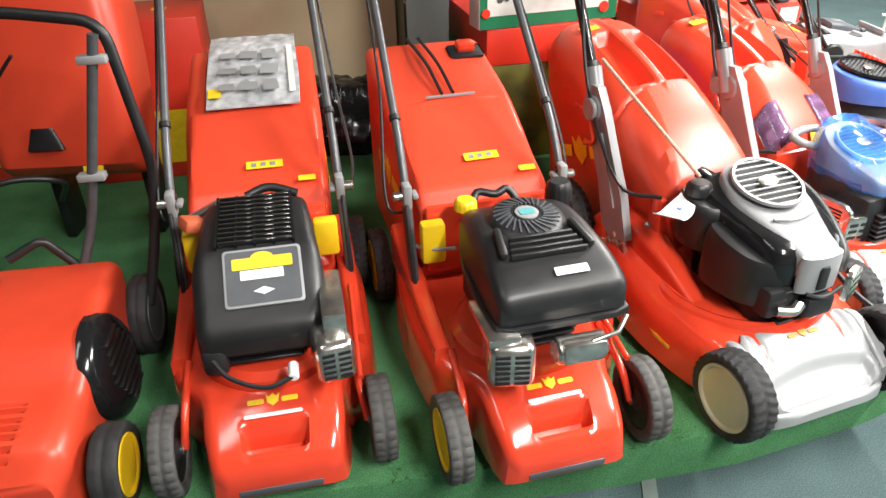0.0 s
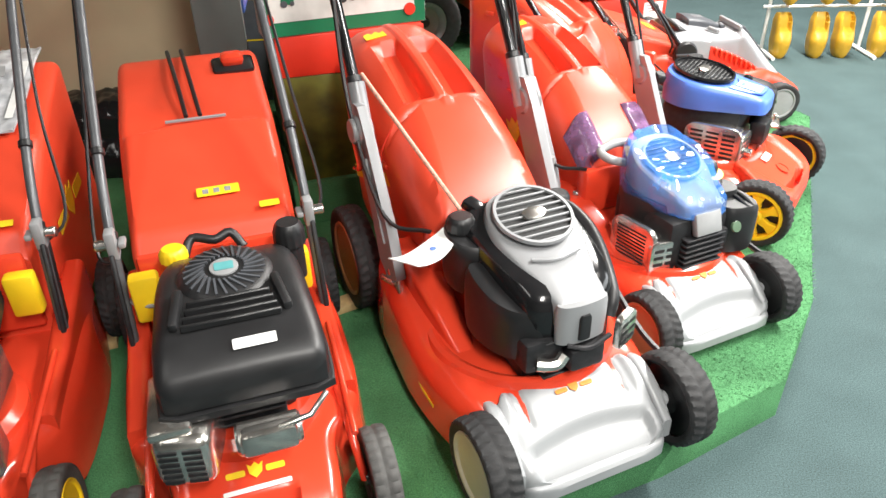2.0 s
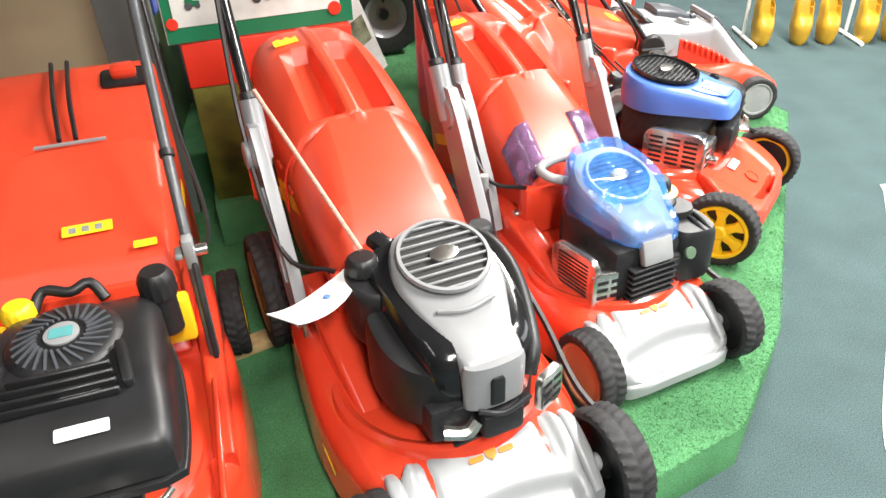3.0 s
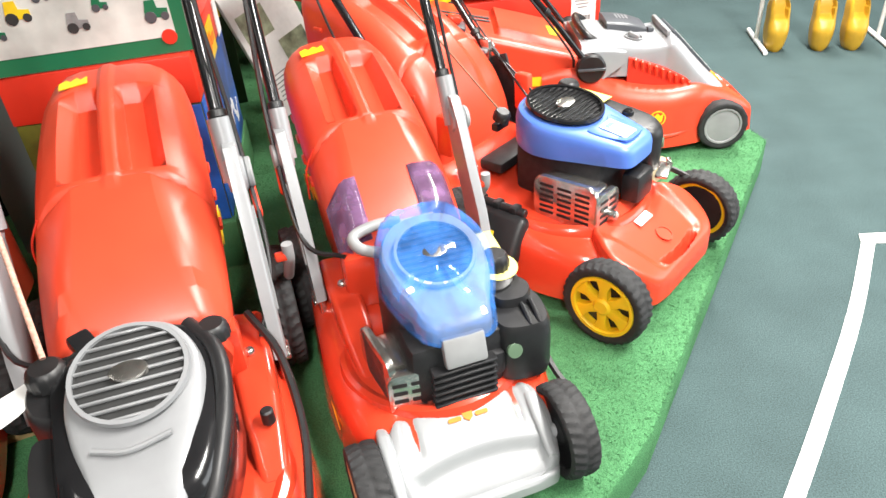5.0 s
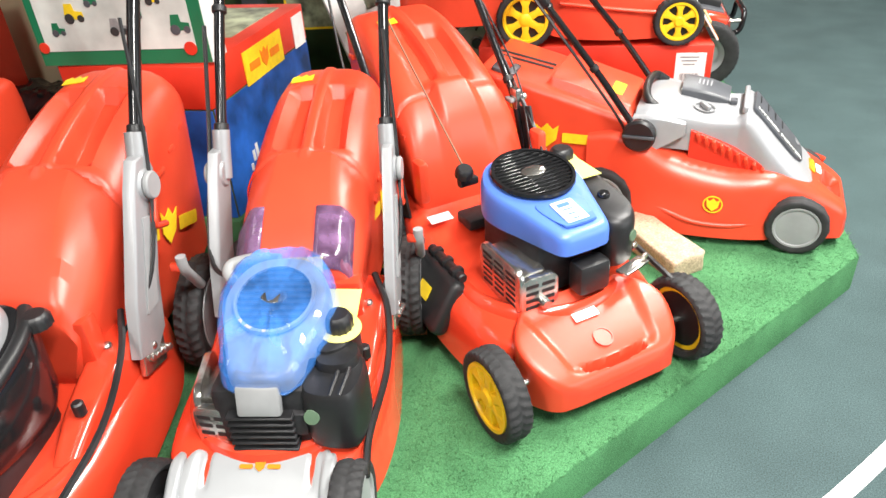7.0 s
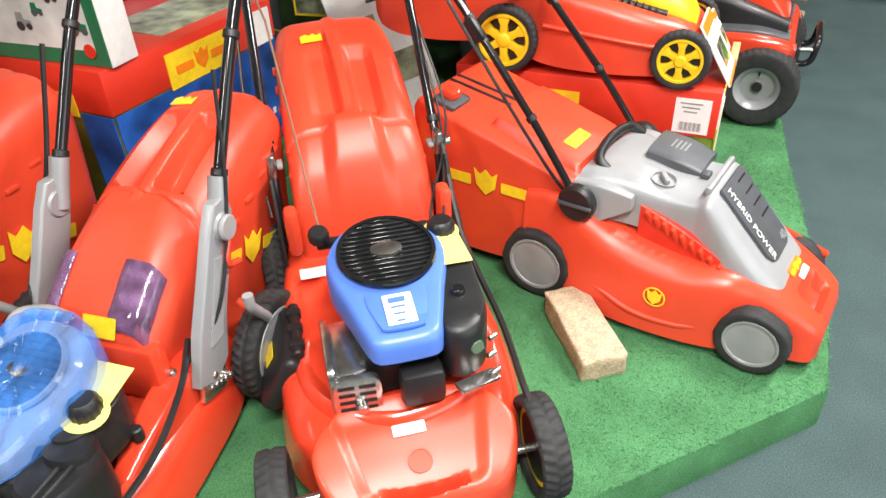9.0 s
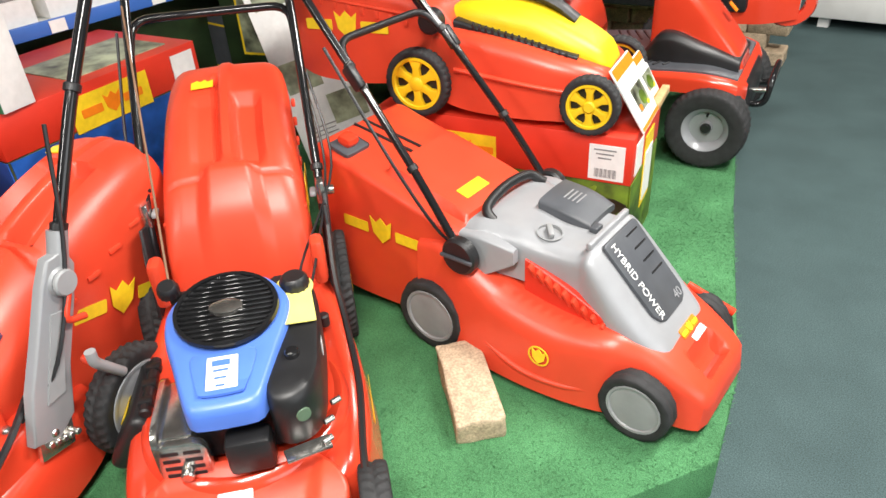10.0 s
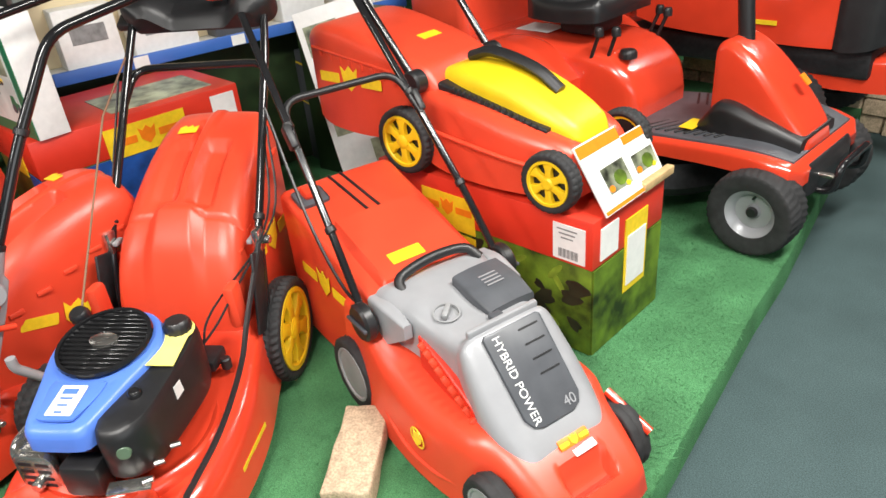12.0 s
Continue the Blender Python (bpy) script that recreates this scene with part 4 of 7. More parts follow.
        cable(mw, [(-0.18, 0.40, 0.30), (-0.16, 0.37, 0.30), (-0.10, 0.33, 0.315)], 0.004, GREYP)
    else:
        cv = part("engine_cover", body([(0.045, 0.098, 0.262, 0.300, 0.014, 0), (0.055, 0.118, 0.258, 0.318, 0.024, 0.002), (0.10, 0.126, 0.262, 0.348, 0.03, 0.004), (0.165, 0.126, 0.27, 0.394, 0.028, 0.004), (0.20, 0.122, 0.29, 0.410, 0.026, 0.004), (0.36, 0.108, 0.31, 0.428, 0.022, 0.0), (0.385, 0.10, 0.32, 0.416, 0.018, 0)], 50, 24), BLACK, mw, "black plastic engine hood with a slotted top")
        for k in range(11):
            part("grille_slat", box((0, 0.20 + 0.0155 * k, 0.4175 + 0.0022 * k), (0.145, 0.007, 0.012), 0.0015, seg=1), BLACKG, cv)
        for s in (-0.076, -0.037, 0, 0.037, 0.076):
            part("grille_rib", box((s, 0.278, 0.4255), (0.005, 0.175, 0.013), rot=(8, 0, 0)), BLACKG, cv)
        pl = part("badge_plate", slab(rrect(0, 0, 0.150, 0.120, 0.008), 0, 0.006, 0.001), SILVER, cv, "grey metal badge plate", at=Matrix.Translation((0.012, 0.132, 0.3755)) @ pose(0, 0, 0, 36, 0, 0))
        part("badge_inset", slab(rrect(0, 0, 0.140, 0.110, 0.006), 0.006, 0.0066, 0), DGREY, pl)
        bm_ = slab(rrect(0, 0.028, 0.115, 0.024, 0.003), 0.0064, 0.0078, 0)
        slab(circle(0, 0.038, 0.022, 0.013, 18), 0.0064, 0.0081, 0, bm_)
        part("yellow_label", bm_, YLABEL, pl)
        part("white_label", slab(rrect(-0.002, 0.004, 0.082, 0.020, 0.002), 0.0064, 0.0078, 0), WHITE, pl)
        part("small_mark", slab([(-0.02, -0.03), (0, -0.022), (0.02, -0.03), (0, -0.038)], 0.0064, 0.0078, 0), WHITE, pl)
        muffler(mw, Matrix.Translation((0.125, 0.02, 0.26)) @ pose(0, 0, 0, 0, 0, 8), 0.075, 0.09, 0.09, rows=5)
        part("heat_shield", box((0.135, 0.09, 0.315), (0.045, 0.16, 0.07), 0.005), STEEL, mw)
        part("spark_plug", cyl((0.05, -0.015, 0.255), 0.010, 0.04, 0.003, 14, pose(0, 0, 0, 90, 0, 0)), WHITE, mw)
        cable(mw, [(0.05, -0.03, 0.255), (0.0, -0.045, 0.25), (-0.06, -0.03, 0.27), (-0.09, 0.0, 0.29)], 0.005, BLACK, "ignition_lead")
        part("air_box", box((-0.095, 0.075, 0.248), (0.05, 0.07, 0.06), 0.014), BLACKM, mw)
        part("rust_cap", box((-0.135, 0.34, 0.40), (0.05, 0.05, 0.03), 0.01, rot=(0, 20, 30)), material("orange_cap", (0.55, 0.12, 0.05), 0.5), mw)
        part("lever_plate", box((-0.11, 0.38, 0.41), (0.09, 0.02, 0.012), 0.004, rot=(0, -15, 25)), STEEL, mw)
        part("pull_handle", tube(spline([(-0.02, 0.385, 0.43), (0.03, 0.40, 0.44), (0.09, 0.385, 0.425)], 4), 0.010), BLACK, mw)
        # instruction sheet in a clear bag
        sh = part("document_bag", body([(0.70, 0.115, 0.525, 0.530, 0.002, 0), (0.86, 0.12, 0.556, 0.562, 0.002, 0.003), (1.0, 0.118, 0.588, 0.594, 0.002, 0.003), (1.10, 0.118, 0.60, 0.604, 0.002, 0)], 40, 40, dent=lambda px, py: 0.004 * noise.noise(Vector((px * 45, py * 45, 1))) + 0.002 * noise.noise(Vector((px * 120, py * 120, 2))), m=Matrix.Translation((0.005, 0, 0.0))), FILM, mw, "grey printed manual in a clear plastic bag")
        decal("yellow_sticker", sh, YLABEL, 0.032, 0.045, Matrix.Translation((-0.09, 0.755, 0.548)) @ pose(0, 0, 0, 11, 0, 0))
        decal("paper_edge", sh, WHITE, 0.016, 0.26, Matrix.Translation((0.105, 0.87, 0.570)) @ pose(0, 0, 0, 12, 0, 0))
        for k in range(9):
            px, py = -0.06 + 0.055 * (k % 3), 0.77 + 0.085 * (k // 3)
            part("manual_print", slab(rrect(0, 0, 0.04 + 0.008 * (k % 2), 0.03 + 0.012 * (k % 3), 0.003, 2), 0, 0.0008, 0), (GREYP, SILVER, WHITEP)[(k * 2 + k // 3) % 3], sh, at=Matrix.Translation((px, py, 0.5445 + (py - 0.70) * 0.20)) @ pose(0, 0, 0, 11.5, 0, 6 * (-1) ** k))
    cable(mw, [(0.185, 0.44, 0.38), (0.225, 0.50, 0.42), (0.205, 0.62, 0.60), (0.185, 0.86, 0.84)], 0.0035)
    cable(mw, [(-0.185, 0.44, 0.36), (-0.225, 0.48, 0.38), (-0.20, 0.62, 0.60), (-0.185, 0.85, 0.83)], 0.0035)
    if engine == "smooth":
        cable(mw, [(-0.02, 0.74, 0.53), (-0.03, 0.86, 0.575), (-0.045, 1.03, 0.60)], 0.005)
        cable(mw, [(0.01, 0.74, 0.53), (0.0, 0.86, 0.575), (-0.012, 1.03, 0.60)], 0.005)
    return mw


def arch_box(mw, k=1.0, tape=False, back=0.0):
    def groove(px, py):
        x_, y_ = px / k, py / k
        d = 0.0
        for c in (-0.047, 0.047):
            d -= 0.052 * bump(x_, c - 0.027, c + 0.027, 0.010) * bump(y_, 0.68, 0.90, 0.018) * (0.55 + 0.45 * ease((0.95 - y_) / 0.25))
        d += 0.014 * ease((0.652 - 0.8 * x_ * x_ - y_) / 0.006) * bump(x_, -0.085 - (0.65 - y_) * 0.16, 0.085 + (0.65 - y_) * 0.16, 0.014)
        d += 0.006 * bump(x_, -0.012, 0.012, 0.010) * ease((y_ - 0.62) / 0.03)
        d -= 0.012 * bump(y_ + 0.8 * x_ * x_, 0.652, 0.660, 0.004)
        return d * k
    st = [(0.395, 0.132, 0.22, 0.325, 0.03, 0.004), (0.42, 0.140, 0.16, 0.366, 0.045, 0.008), (0.50, 0.149, 0.13, 0.430, 0.07, 0.012), (0.60, 0.153, 0.12, 0.490, 0.085, 0.014), (0.72, 0.153, 0.12, 0.546, 0.09, 0.014), (0.86, 0.150, 0.12, 0.590, 0.09, 0.014), (0.98, 0.142, 0.13, 0.610, 0.085, 0.012), (1.045, 0.130, 0.15, 0.600, 0.08, 0.006), (1.075, 0.108, 0.2, 0.55, 0.06, 0.0)]
    gb = part("grass_box", body([tuple(v * k for v in s_) for s_ in st], 170, 56, dent=groove, flare=-0.030 * k), RED, mw, "smooth orange-red plastic grass box with two grip hollows", at=Matrix.Translation((0, back, 0)))
    part("lid_seam", tube(corners([(-0.166 * k, 0.65 * k, 0.36 * k), (-0.163 * k, 0.65 * k, 0.44 * k), (-0.135 * k, 0.65 * k, 0.488 * k)], 0.04), 0.0022), REDD, gb)
    ey = bmesh.new()
    slab([(-0.022, -0.012), (0.022, -0.012), (0.022, 0.010), (0.012, 0.004), (0.006, 0.014), (-0.004, 0.006), (-0.010, 0.014), (-0.022, 0.008)], 0, 0.0015, 0, ey)
    part("crest_label", ey, YLABEL, gb, at=Matrix.Translation((-0.060 * k, 0.945 * k, 0.6185 * k)) @ pose(0, 0, 0, 9, -7, 0) @ Matrix.Scale(1.25, 4))
    for s in (-1, 1):
        crest(gb, Matrix.Translation((s * 0.1430 * k, 0.80 * k, 0.32 * k)) @ pose(0, 0, 0, 0, 3 * s, 0) @ pose(0, 0, 0, 90, 0, 90 * s) @ pose(0, 0, 0, 0, 0, -18 * s), 0.08 * k, YLABEL)
        for q in range(5):
            part("side_clip", box((s * (0.153 - 0.0010 * q * q) * k, (0.66 + 0.08 * q) * k, (0.40 + 0.022 * q) * k), (0.008, 0.035, 0.012), 0.003), RED, gb)
    if tape:
        decal("warning_label", gb, YLABEL, 0.07, 0.04, Matrix.Translation((0.03 * k, 0.402 * k, 0.372 * k)) @ pose(0, 0, 0, 62, 0, 0))
    def fall(ax):
        return 0.066 - math.sqrt(0.004356 - min(0.065, max(0.0, ax - 0.078)) ** 2) + 0.014 * ease((ax - 0.108) / 0.024)
    if tape:
        for s, w_, xc in ((-1, 0.075, -0.112), (1, 0.085, 0.088)):
            tb = bmesh.new()
            rows_ = []
            for i in range(13):
                y_ = 0.402 + 0.110 * i / 12
                zt = np.interp(y_, [0.395, 0.42, 0.50, 0.60], [0.325, 0.366, 0.430, 0.490]) + 0.028
                rows_.append([tb.verts.new(((xc + w_ * (j / 6 - 0.5)) * k, y_ * k, (zt - fall(abs(xc + w_ * (j / 6 - 0.5))) + 0.002 + 0.001 * math.sin(j * 2.1 + i)) * k)) for j in range(7)])
            for a, b in zip(rows_, rows_[1:]):
                for j in range(6):
                    tb.faces.new((a[j], a[j + 1], b[j + 1], b[j]))
            t_ = part("tape_strip", tb, PFILM, gb, "shiny violet protective tape strip")
            t_.modifiers.new("thick", "SOLIDIFY").thickness = 0.002
    return gb


def premium(x, y, yaw, k, hood, label):
    mw = mower(x, y, yaw, label)
    S = lambda st: [tuple(v * k for v in s_) for s_ in st]
    dk = part("deck", body(S([(0.015, 0.15, 0.04, 0.125, 0.02, 0), (0.06, 0.185, 0.03, 0.150, 0.03, 0.004), (0.14, 0.214, 0.03, 0.165, 0.05, 0.006), (0.28, 0.228, 0.03, 0.175, 0.06, 0.006), (0.42, 0.220, 0.03, 0.195, 0.06, 0.004), (0.56, 0.205, 0.04, 0.215, 0.05, 0), (0.64, 0.18, 0.06, 0.20, 0.04, 0)]), 60, 26, flare=0.008 * k, m=Matrix.Translation((-0.014 * k, 0, 0))), REDP, mw, "glossy red steel deck")
    for s in (-1, 1):
        part("deck_shoulder", body(S([(0.22, 0.022, 0.15, 0.175, 0.012, 0), (0.32, 0.032, 0.15, 0.225, 0.014, 0), (0.46, 0.036, 0.15, 0.26, 0.016, 0), (0.56, 0.032, 0.15, 0.255, 0.014, 0)]), 24, 8, m=Matrix.Translation((s * 0.155 * k, 0, 0))), REDP, dk)
    decal("side_script", dk, YLABEL, 0.12 * k, 0.009, Matrix.Translation((-0.243 * k, 0.25 * k, 0.085 * k)) @ pose(0, 0, 0, 90, 0, -90), 0.001)
    def smile(px, py):
        x_, y_ = px / k, py / k
        d = -0.020 * ease((0.006 - 0.9 * x_ * x_ - y_) / 0.012) * bump(x_, -0.125, 0.125, 0.014)
        d += 0.010 * ease((abs(x_) - 0.118) / 0.016) * ease((y_ + 0.02) / 0.05)
        d -= 0.006 * bump(abs(x_), 0.098, 0.110, 0.008) * ease((y_ - 0.01) / 0.02)
        return d * k
    nose = part("front_bumper", body(S([(-0.060, 0.110, 0.040, 0.072, 0.014, 0), (-0.050, 0.146, 0.035, 0.088, 0.018, 0), (-0.02, 0.160, 0.035, 0.108, 0.020, 0.002), (0.02, 0.166, 0.04, 0.132, 0.022, 0.004), (0.055, 0.160, 0.05, 0.150, 0.022, 0.008), (0.085, 0.145, 0.08, 0.158, 0.02, 0.010), (0.115, 0.11, 0.10, 0.150, 0.016, 0.008)]), 60, 60, dent=smile, m=Matrix.Translation((-0.014 * k, 0, 0))), WHITEP, mw, "silver-white plastic front bumper")
    part("bumper_lip", body(S([(-0.070, 0.10, 0.034, 0.056, 0.008, 0), (-0.062, 0.140, 0.030, 0.064, 0.010, 0), (-0.03, 0.158, 0.030, 0.062, 0.010, 0)]), 14, 10, m=Matrix.Translation((-0.014 * k, 0, 0))), WHITEP, nose)
    crest(nose, Matrix.Translation((-0.01 * k, 0.055 * k, 0.1595 * k)) @ pose(0, 0, 0, 20, 0, 0), 0.022 * k, ORANGE)
    hx = {-1: 0.225 * k, 1: (0.192 if hood == "silver" else 0.172) * k}
    for s in (-1, 1):
        part("wheel_arch", body(S([(-0.045, 0.010, 0.05, 0.095, 0.008, 0), (0.0, 0.014, 0.06, 0.135, 0.010, 0), (0.06, 0.014, 0.08, 0.165, 0.010, 0), (0.10, 0.008, 0.10, 0.155, 0.006, 0)]), 24, 8, m=Matrix.Translation((s * (hx[s] - 0.048 * k), 0, 0))), WHITEP, nose)
        part("axle_cap", cyl((s * (hx[s] - 0.036 * k), 0.0, 0.105 * k), 0.016 * k, 0.03 * k, 0.003, 16, pose(0, 0, 0, 0, 90, 0)), WHITEP, nose)
        wheel(mw, s * hx[s], 0.0, 0.098 * k, 0.098 * k, 0.062 * k, s, (CREAMW if k > 0.95 else SIDEW) if s < 0 else GREYP, "disc", 30, RUBBER, 0.76)
        wheel(mw, s * 0.226 * k, (0.72 if k > 0.95 else 0.69) * k, 0.135 * k, 0.135 * k, 0.06 * k, s, SIDEW if s < 0 else SILVER, "disc", 36, RUBBER, 0.72)
        # silver handle brackets
        upright = Matrix(((0, 0, 1, s * 0.205 * k), (1, 0, 0, 0), (0, 1, 0, 0), (0, 0, 0, 1)))
        arm = part("bracket_arm", slab([(y_ * k, z_ * k) for y_, z_ in ((0.440, 0.225), (0.500, 0.200), (0.548, 0.225), (0.585, 0.330), (0.650, 0.450), (0.682, 0.520), (0.672, 0.560), (0.625, 0.562), (0.590, 0.515), (0.535, 0.420), (0.480, 0.330))], -0.012 * k, 0.012 * k, 0.006 * k, m=upright, seg=3), HOODS, mw, "broad silver plastic handle bracket")
        part("bracket_rib", slab([(y_ * k, z_ * k) for y_, z_ in ((0.500, 0.290), (0.545, 0.290), (0.612, 0.450), (0.585, 0.458))], 0.012 * k if s > 0 else -0.016 * k, 0.016 * k if s > 0 else -0.012 * k, 0.0, m=upright), GREYP, arm)
        for q in range(5):
            part("ratchet_tooth", cyl((s * 0.212 * k, (0.470 + 0.016 * q) * k, (0.205 - 0.006 * q) * k), 0.008 * k, 0.02 * k, 0.002, 12, pose(0, 0, 0, 0, 90, 0)), STEEL, arm)
        part("bracket_joint", cyl((s * 0.205 * k, 0.635 * k, 0.505 * k), 0.036 * k, 0.034 * k, 0.008, 26, pose(0, 0, 0, 0, 90, 0)), HOODS, arm)
        part("joint_disc", cyl((s * 0.228 * k, 0.635 * k, 0.505 * k), 0.028 * k, 0.012 * k, 0.003, 24, pose(0, 0, 0, 0, 90, 0)), GREYP, arm)
        part("tube_socket", tube([(s * 0.200 * k, 0.640 * k, 0.49 * k), (s * 0.199 * k, 0.665 * k, 0.55 * k), (s * 0.198 * k, 0.685 * k, 0.595 * k)], 0.021 * k, 12), HOODS, arm)
        part("lock_lever", tube(corners([(s * 0.225 * k, 0.64 * k, 0.49 * k), (s * 0.228 * k, 0.60 * k, 0.43 * k), (s * 0.225 * k, 0.65 * k, 0.41 * k)], 0.02), 0.007), REDP, arm)
        part("bracket_plate", box((s * 0.205 * k, 0.50 * k, 0.23 * k), (0.014 * k, 0.085 * k, 0.13 * k), 0.004, rot=(-14, 0, 0)), STEEL, arm)
        bolt(mw, Matrix.Translation((s * 0.214 * k, 0.49 * k, 0.22 * k)) @ pose(0, 0, 0, 0, 90 * s, 0), 0.010)
        bolt(mw, Matrix.Translation((s * 0.155 * k, 0.44 * k, 0.262 * k)), 0.010)
    rails(mw, [(0.198 * k, 0.675 * k, 0.57 * k), (0.197 * k, 0.82 * k, 0.81 * k), (0.195 * k, 0.975 * k, 1.03 * k), (0.188 * k, 1.24 * k, 1.07 * k)], BLACKG, 0.0130 * k, joints=(0, 1))
    part("crossbar", tube([(-0.188 * k, 1.24 * k, 1.07 * k), (0.188 * k, 1.24 * k, 1.07 * k)], 0.0130 * k), BLACK, mw)
    arch_box(mw, k, hood == "film", 0.02 if hood == "film" else 0.0)
    part("rear_cover", box((0, 0.43 * k, 0.27 * k), (0.30 * k, 0.05 * k, 0.14 * k), 0.012), REDP, mw)
    # engine
    part("engine_base", lathe([(0.205, 0.125), (0.203, 0.160), (0.196, 0.176), (0.186, 0.181), (0.176, 0.177), (0.168, 0.168), (0.15, 0.164), (0, 0.164)], 64), REDP, mw, at=Matrix.Translation((-0.012 * k, 0.262 * k, 0)) @ Matrix.Scale(k, 4))
    part("deck_lip", tube(spline([((-0.012 + 0.204 * math.sin(a_)) * k, (0.262 - 0.204 * math.cos(a_)) * k, 0.118 * k) for a_ in [radians(-95 + 19 * q) for q in range(11)]], 4), 0.007 * k, 8), REDP, mw)
    part("engine_block", box((0, 0.22 * k, 0.235 * k), (0.20 * k, 0.24 * k, 0.15 * k), 0.02), BLACKM, mw)
    for q in range(6):
        part("cooling_fin", box((0.0, 0.105 * k, (0.18 + 0.016 * q) * k), (0.13 * k, 0.06 * k, 0.006), 0.002, seg=1), BLACKM, mw)
    if hood == "silver":
        # black shell, silver centre running down to the front, separate tank and filter covers
        cv = part("engine_cover", shell([(0.0, 0.385), (0.085, 0.375), (0.128, 0.31), (0.130, 0.22), (0.108, 0.13), (0.075, 0.085), (0.0, 0.078), (-0.075, 0.09), (-0.10, 0.14), (-0.112, 0.24), (-0.115, 0.33), (-0.075, 0.378)], [(0.225, 0.90), (0.25, 0.97), (0.34, 1.0), (0.375, 0.97), (0.392, 0.90), (0.398, 0.78)], k, 0.22, 0.28), BLACKG, mw, "glossy black engine hood with silver centre")
        part("hood_centre", shell([(0.012, 0.362), (0.072, 0.345), (0.104, 0.285), (0.100, 0.215), (0.078, 0.15), (0.062, 0.09), (0.052, 0.066), (0.0, 0.060), (-0.040, 0.066), (-0.050, 0.095), (-0.060, 0.14), (-0.078, 0.20), (-0.084, 0.27), (-0.055, 0.342)], [(0.30, 1.0), (0.386, 1.0), (0.402, 0.985), (0.412, 0.95), (0.417, 0.88), (0.419, 0.6)], k, 0.34, 0.28), HOODS, cv, "silver-grey centre piece")
        part("centre_apron", shell([(0.052, 0.080), (0.050, 0.062), (0.0, 0.055), (-0.040, 0.062), (-0.042, 0.080)], [(0.262, 0.96), (0.30, 1.0), (0.332, 1.0), (0.345, 0.94)], k, n=40), HOODS, cv)
        grille(cv, Matrix.Translation((0.010 * k, 0.262 * k, 0.4225 * k)) @ pose(0, 0, 0, 17, 0, 0), 0.077 * k, HOODS, 9, back=INK, ring=HOODS)
        part("hood_ridge", tube(spline([(-0.045 * k, 0.170 * k, 0.386 * k), (0.0, 0.155 * k, 0.385 * k), (0.055 * k, 0.165 * k, 0.388 * k)], 5), 0.004 * k, 8), HOODS, cv)
        part("front_slot", shell([(0.012, 0.058), (0.012, 0.050), (-0.008, 0.050), (-0.008, 0.058)], [(0.272, 1.0), (0.318, 1.0), (0.324, 0.7)], k, n=24), BLACK, cv)
        fc = part("filter_cover", shell([(-0.05, 0.225), (-0.128, 0.262), (-0.146, 0.235), (-0.140, 0.165), (-0.115, 0.118), (-0.065, 0.088), (-0.048, 0.10), (-0.062, 0.15)], [(0.215, 0.96), (0.235, 1.0), (0.305, 1.0), (0.33, 0.97), (0.342, 0.90), (0.344, 0.7)], k, 0.24, 0.20, 48), BLACK, cv, "satin black air filter cover")
        part("cover_screw", cyl((-0.062 * k, 0.115 * k, 0.322 * k), 0.007 * k, 0.012, 0.001, 12), INK, fc)
        part("fuel_tank", shell([(-0.075, 0.385), (-0.130, 0.375), (-0.150, 0.33), (-0.138, 0.275), (-0.085, 0.25), (-0.07, 0.31)], [(0.27, 0.92), (0.29, 1.0), (0.36, 1.0), (0.378, 0.95), (0.384, 0.85)], k, 0.1, 0.32, 40), BLACK, cv, "matt black fuel tank")
        part("side_strip", tube(spline([(0.085 * k, 0.37 * k, 0.40 * k), (0.120 * k, 0.30 * k, 0.395 * k), (0.122 * k, 0.21 * k, 0.372 * k), (0.090 * k, 0.10 * k, 0.325 * k), (0.070 * k, 0.075 * k, 0.285 * k)], 6), 0.013 * k), BLACK, cv)
        part("starter_guide", box((-0.062 * k, 0.372 * k, 0.405 * k), (0.035 * k, 0.05 * k, 0.022 * k), 0.006, rot=(18, 0, 30)), BLACKG, cv)
        knob(cv, Matrix.Translation((-0.112 * k, 0.334 * k, 0.386 * k)), 0.028, 0.03, BLACK, "fuel_cap")
        knob(cv, Matrix.Translation((0.12 * k, 0.345 * k, 0.385 * k)), 0.024, 0.026, BLACK, "primer_cap")
        tg = body([(-0.12, 0.030, 0, 0.002, 0.0008, 0), (0, 0.030, 0, 0.002, 0.0008, 0), (0.07, 0.018, 0, 0.002, 0.0008, 0)], 16, 6)
        for v in tg.verts:
            v.co.z += 0.35 * (v.co.y + 0.02) ** 2 * 10 * 0.6
        tag_ = part("hang_tag", tg, WHITE, mw, "curled white paper tag", at=Matrix.Translation((-0.185 * k, 0.30 * k, 0.375 * k)) @ pose(0, 0, 0, -8, 0, -52))
        part("tag_dot", cyl((0, -0.005, 0.005), 0.006, 0.003, 0.0005, 14), BLUE, tag_)
        part("badge", cyl((-0.080 * k, 0.098 * k, 0.262 * k), 0.014, 0.008, 0.001, 20, pose(0, 0, 0, 70, 0, -30)), material("green_badge", (0.10, 0.16, 0.10), 0.4), cv)
        part("front_block", box((-0.055 * k, 0.105 * k, 0.235 * k), (0.10 * k, 0.06 * k, 0.07 * k), 0.012), BLACKM, mw)
        shield(mw, Matrix.Translation((0.098 * k, 0.068 * k, 0.255 * k)) @ pose(0, 0, 0, 90, 0, 24), 0.062 * k, 0.075 * k, 3, 2, 0.014, "muffler_guard")
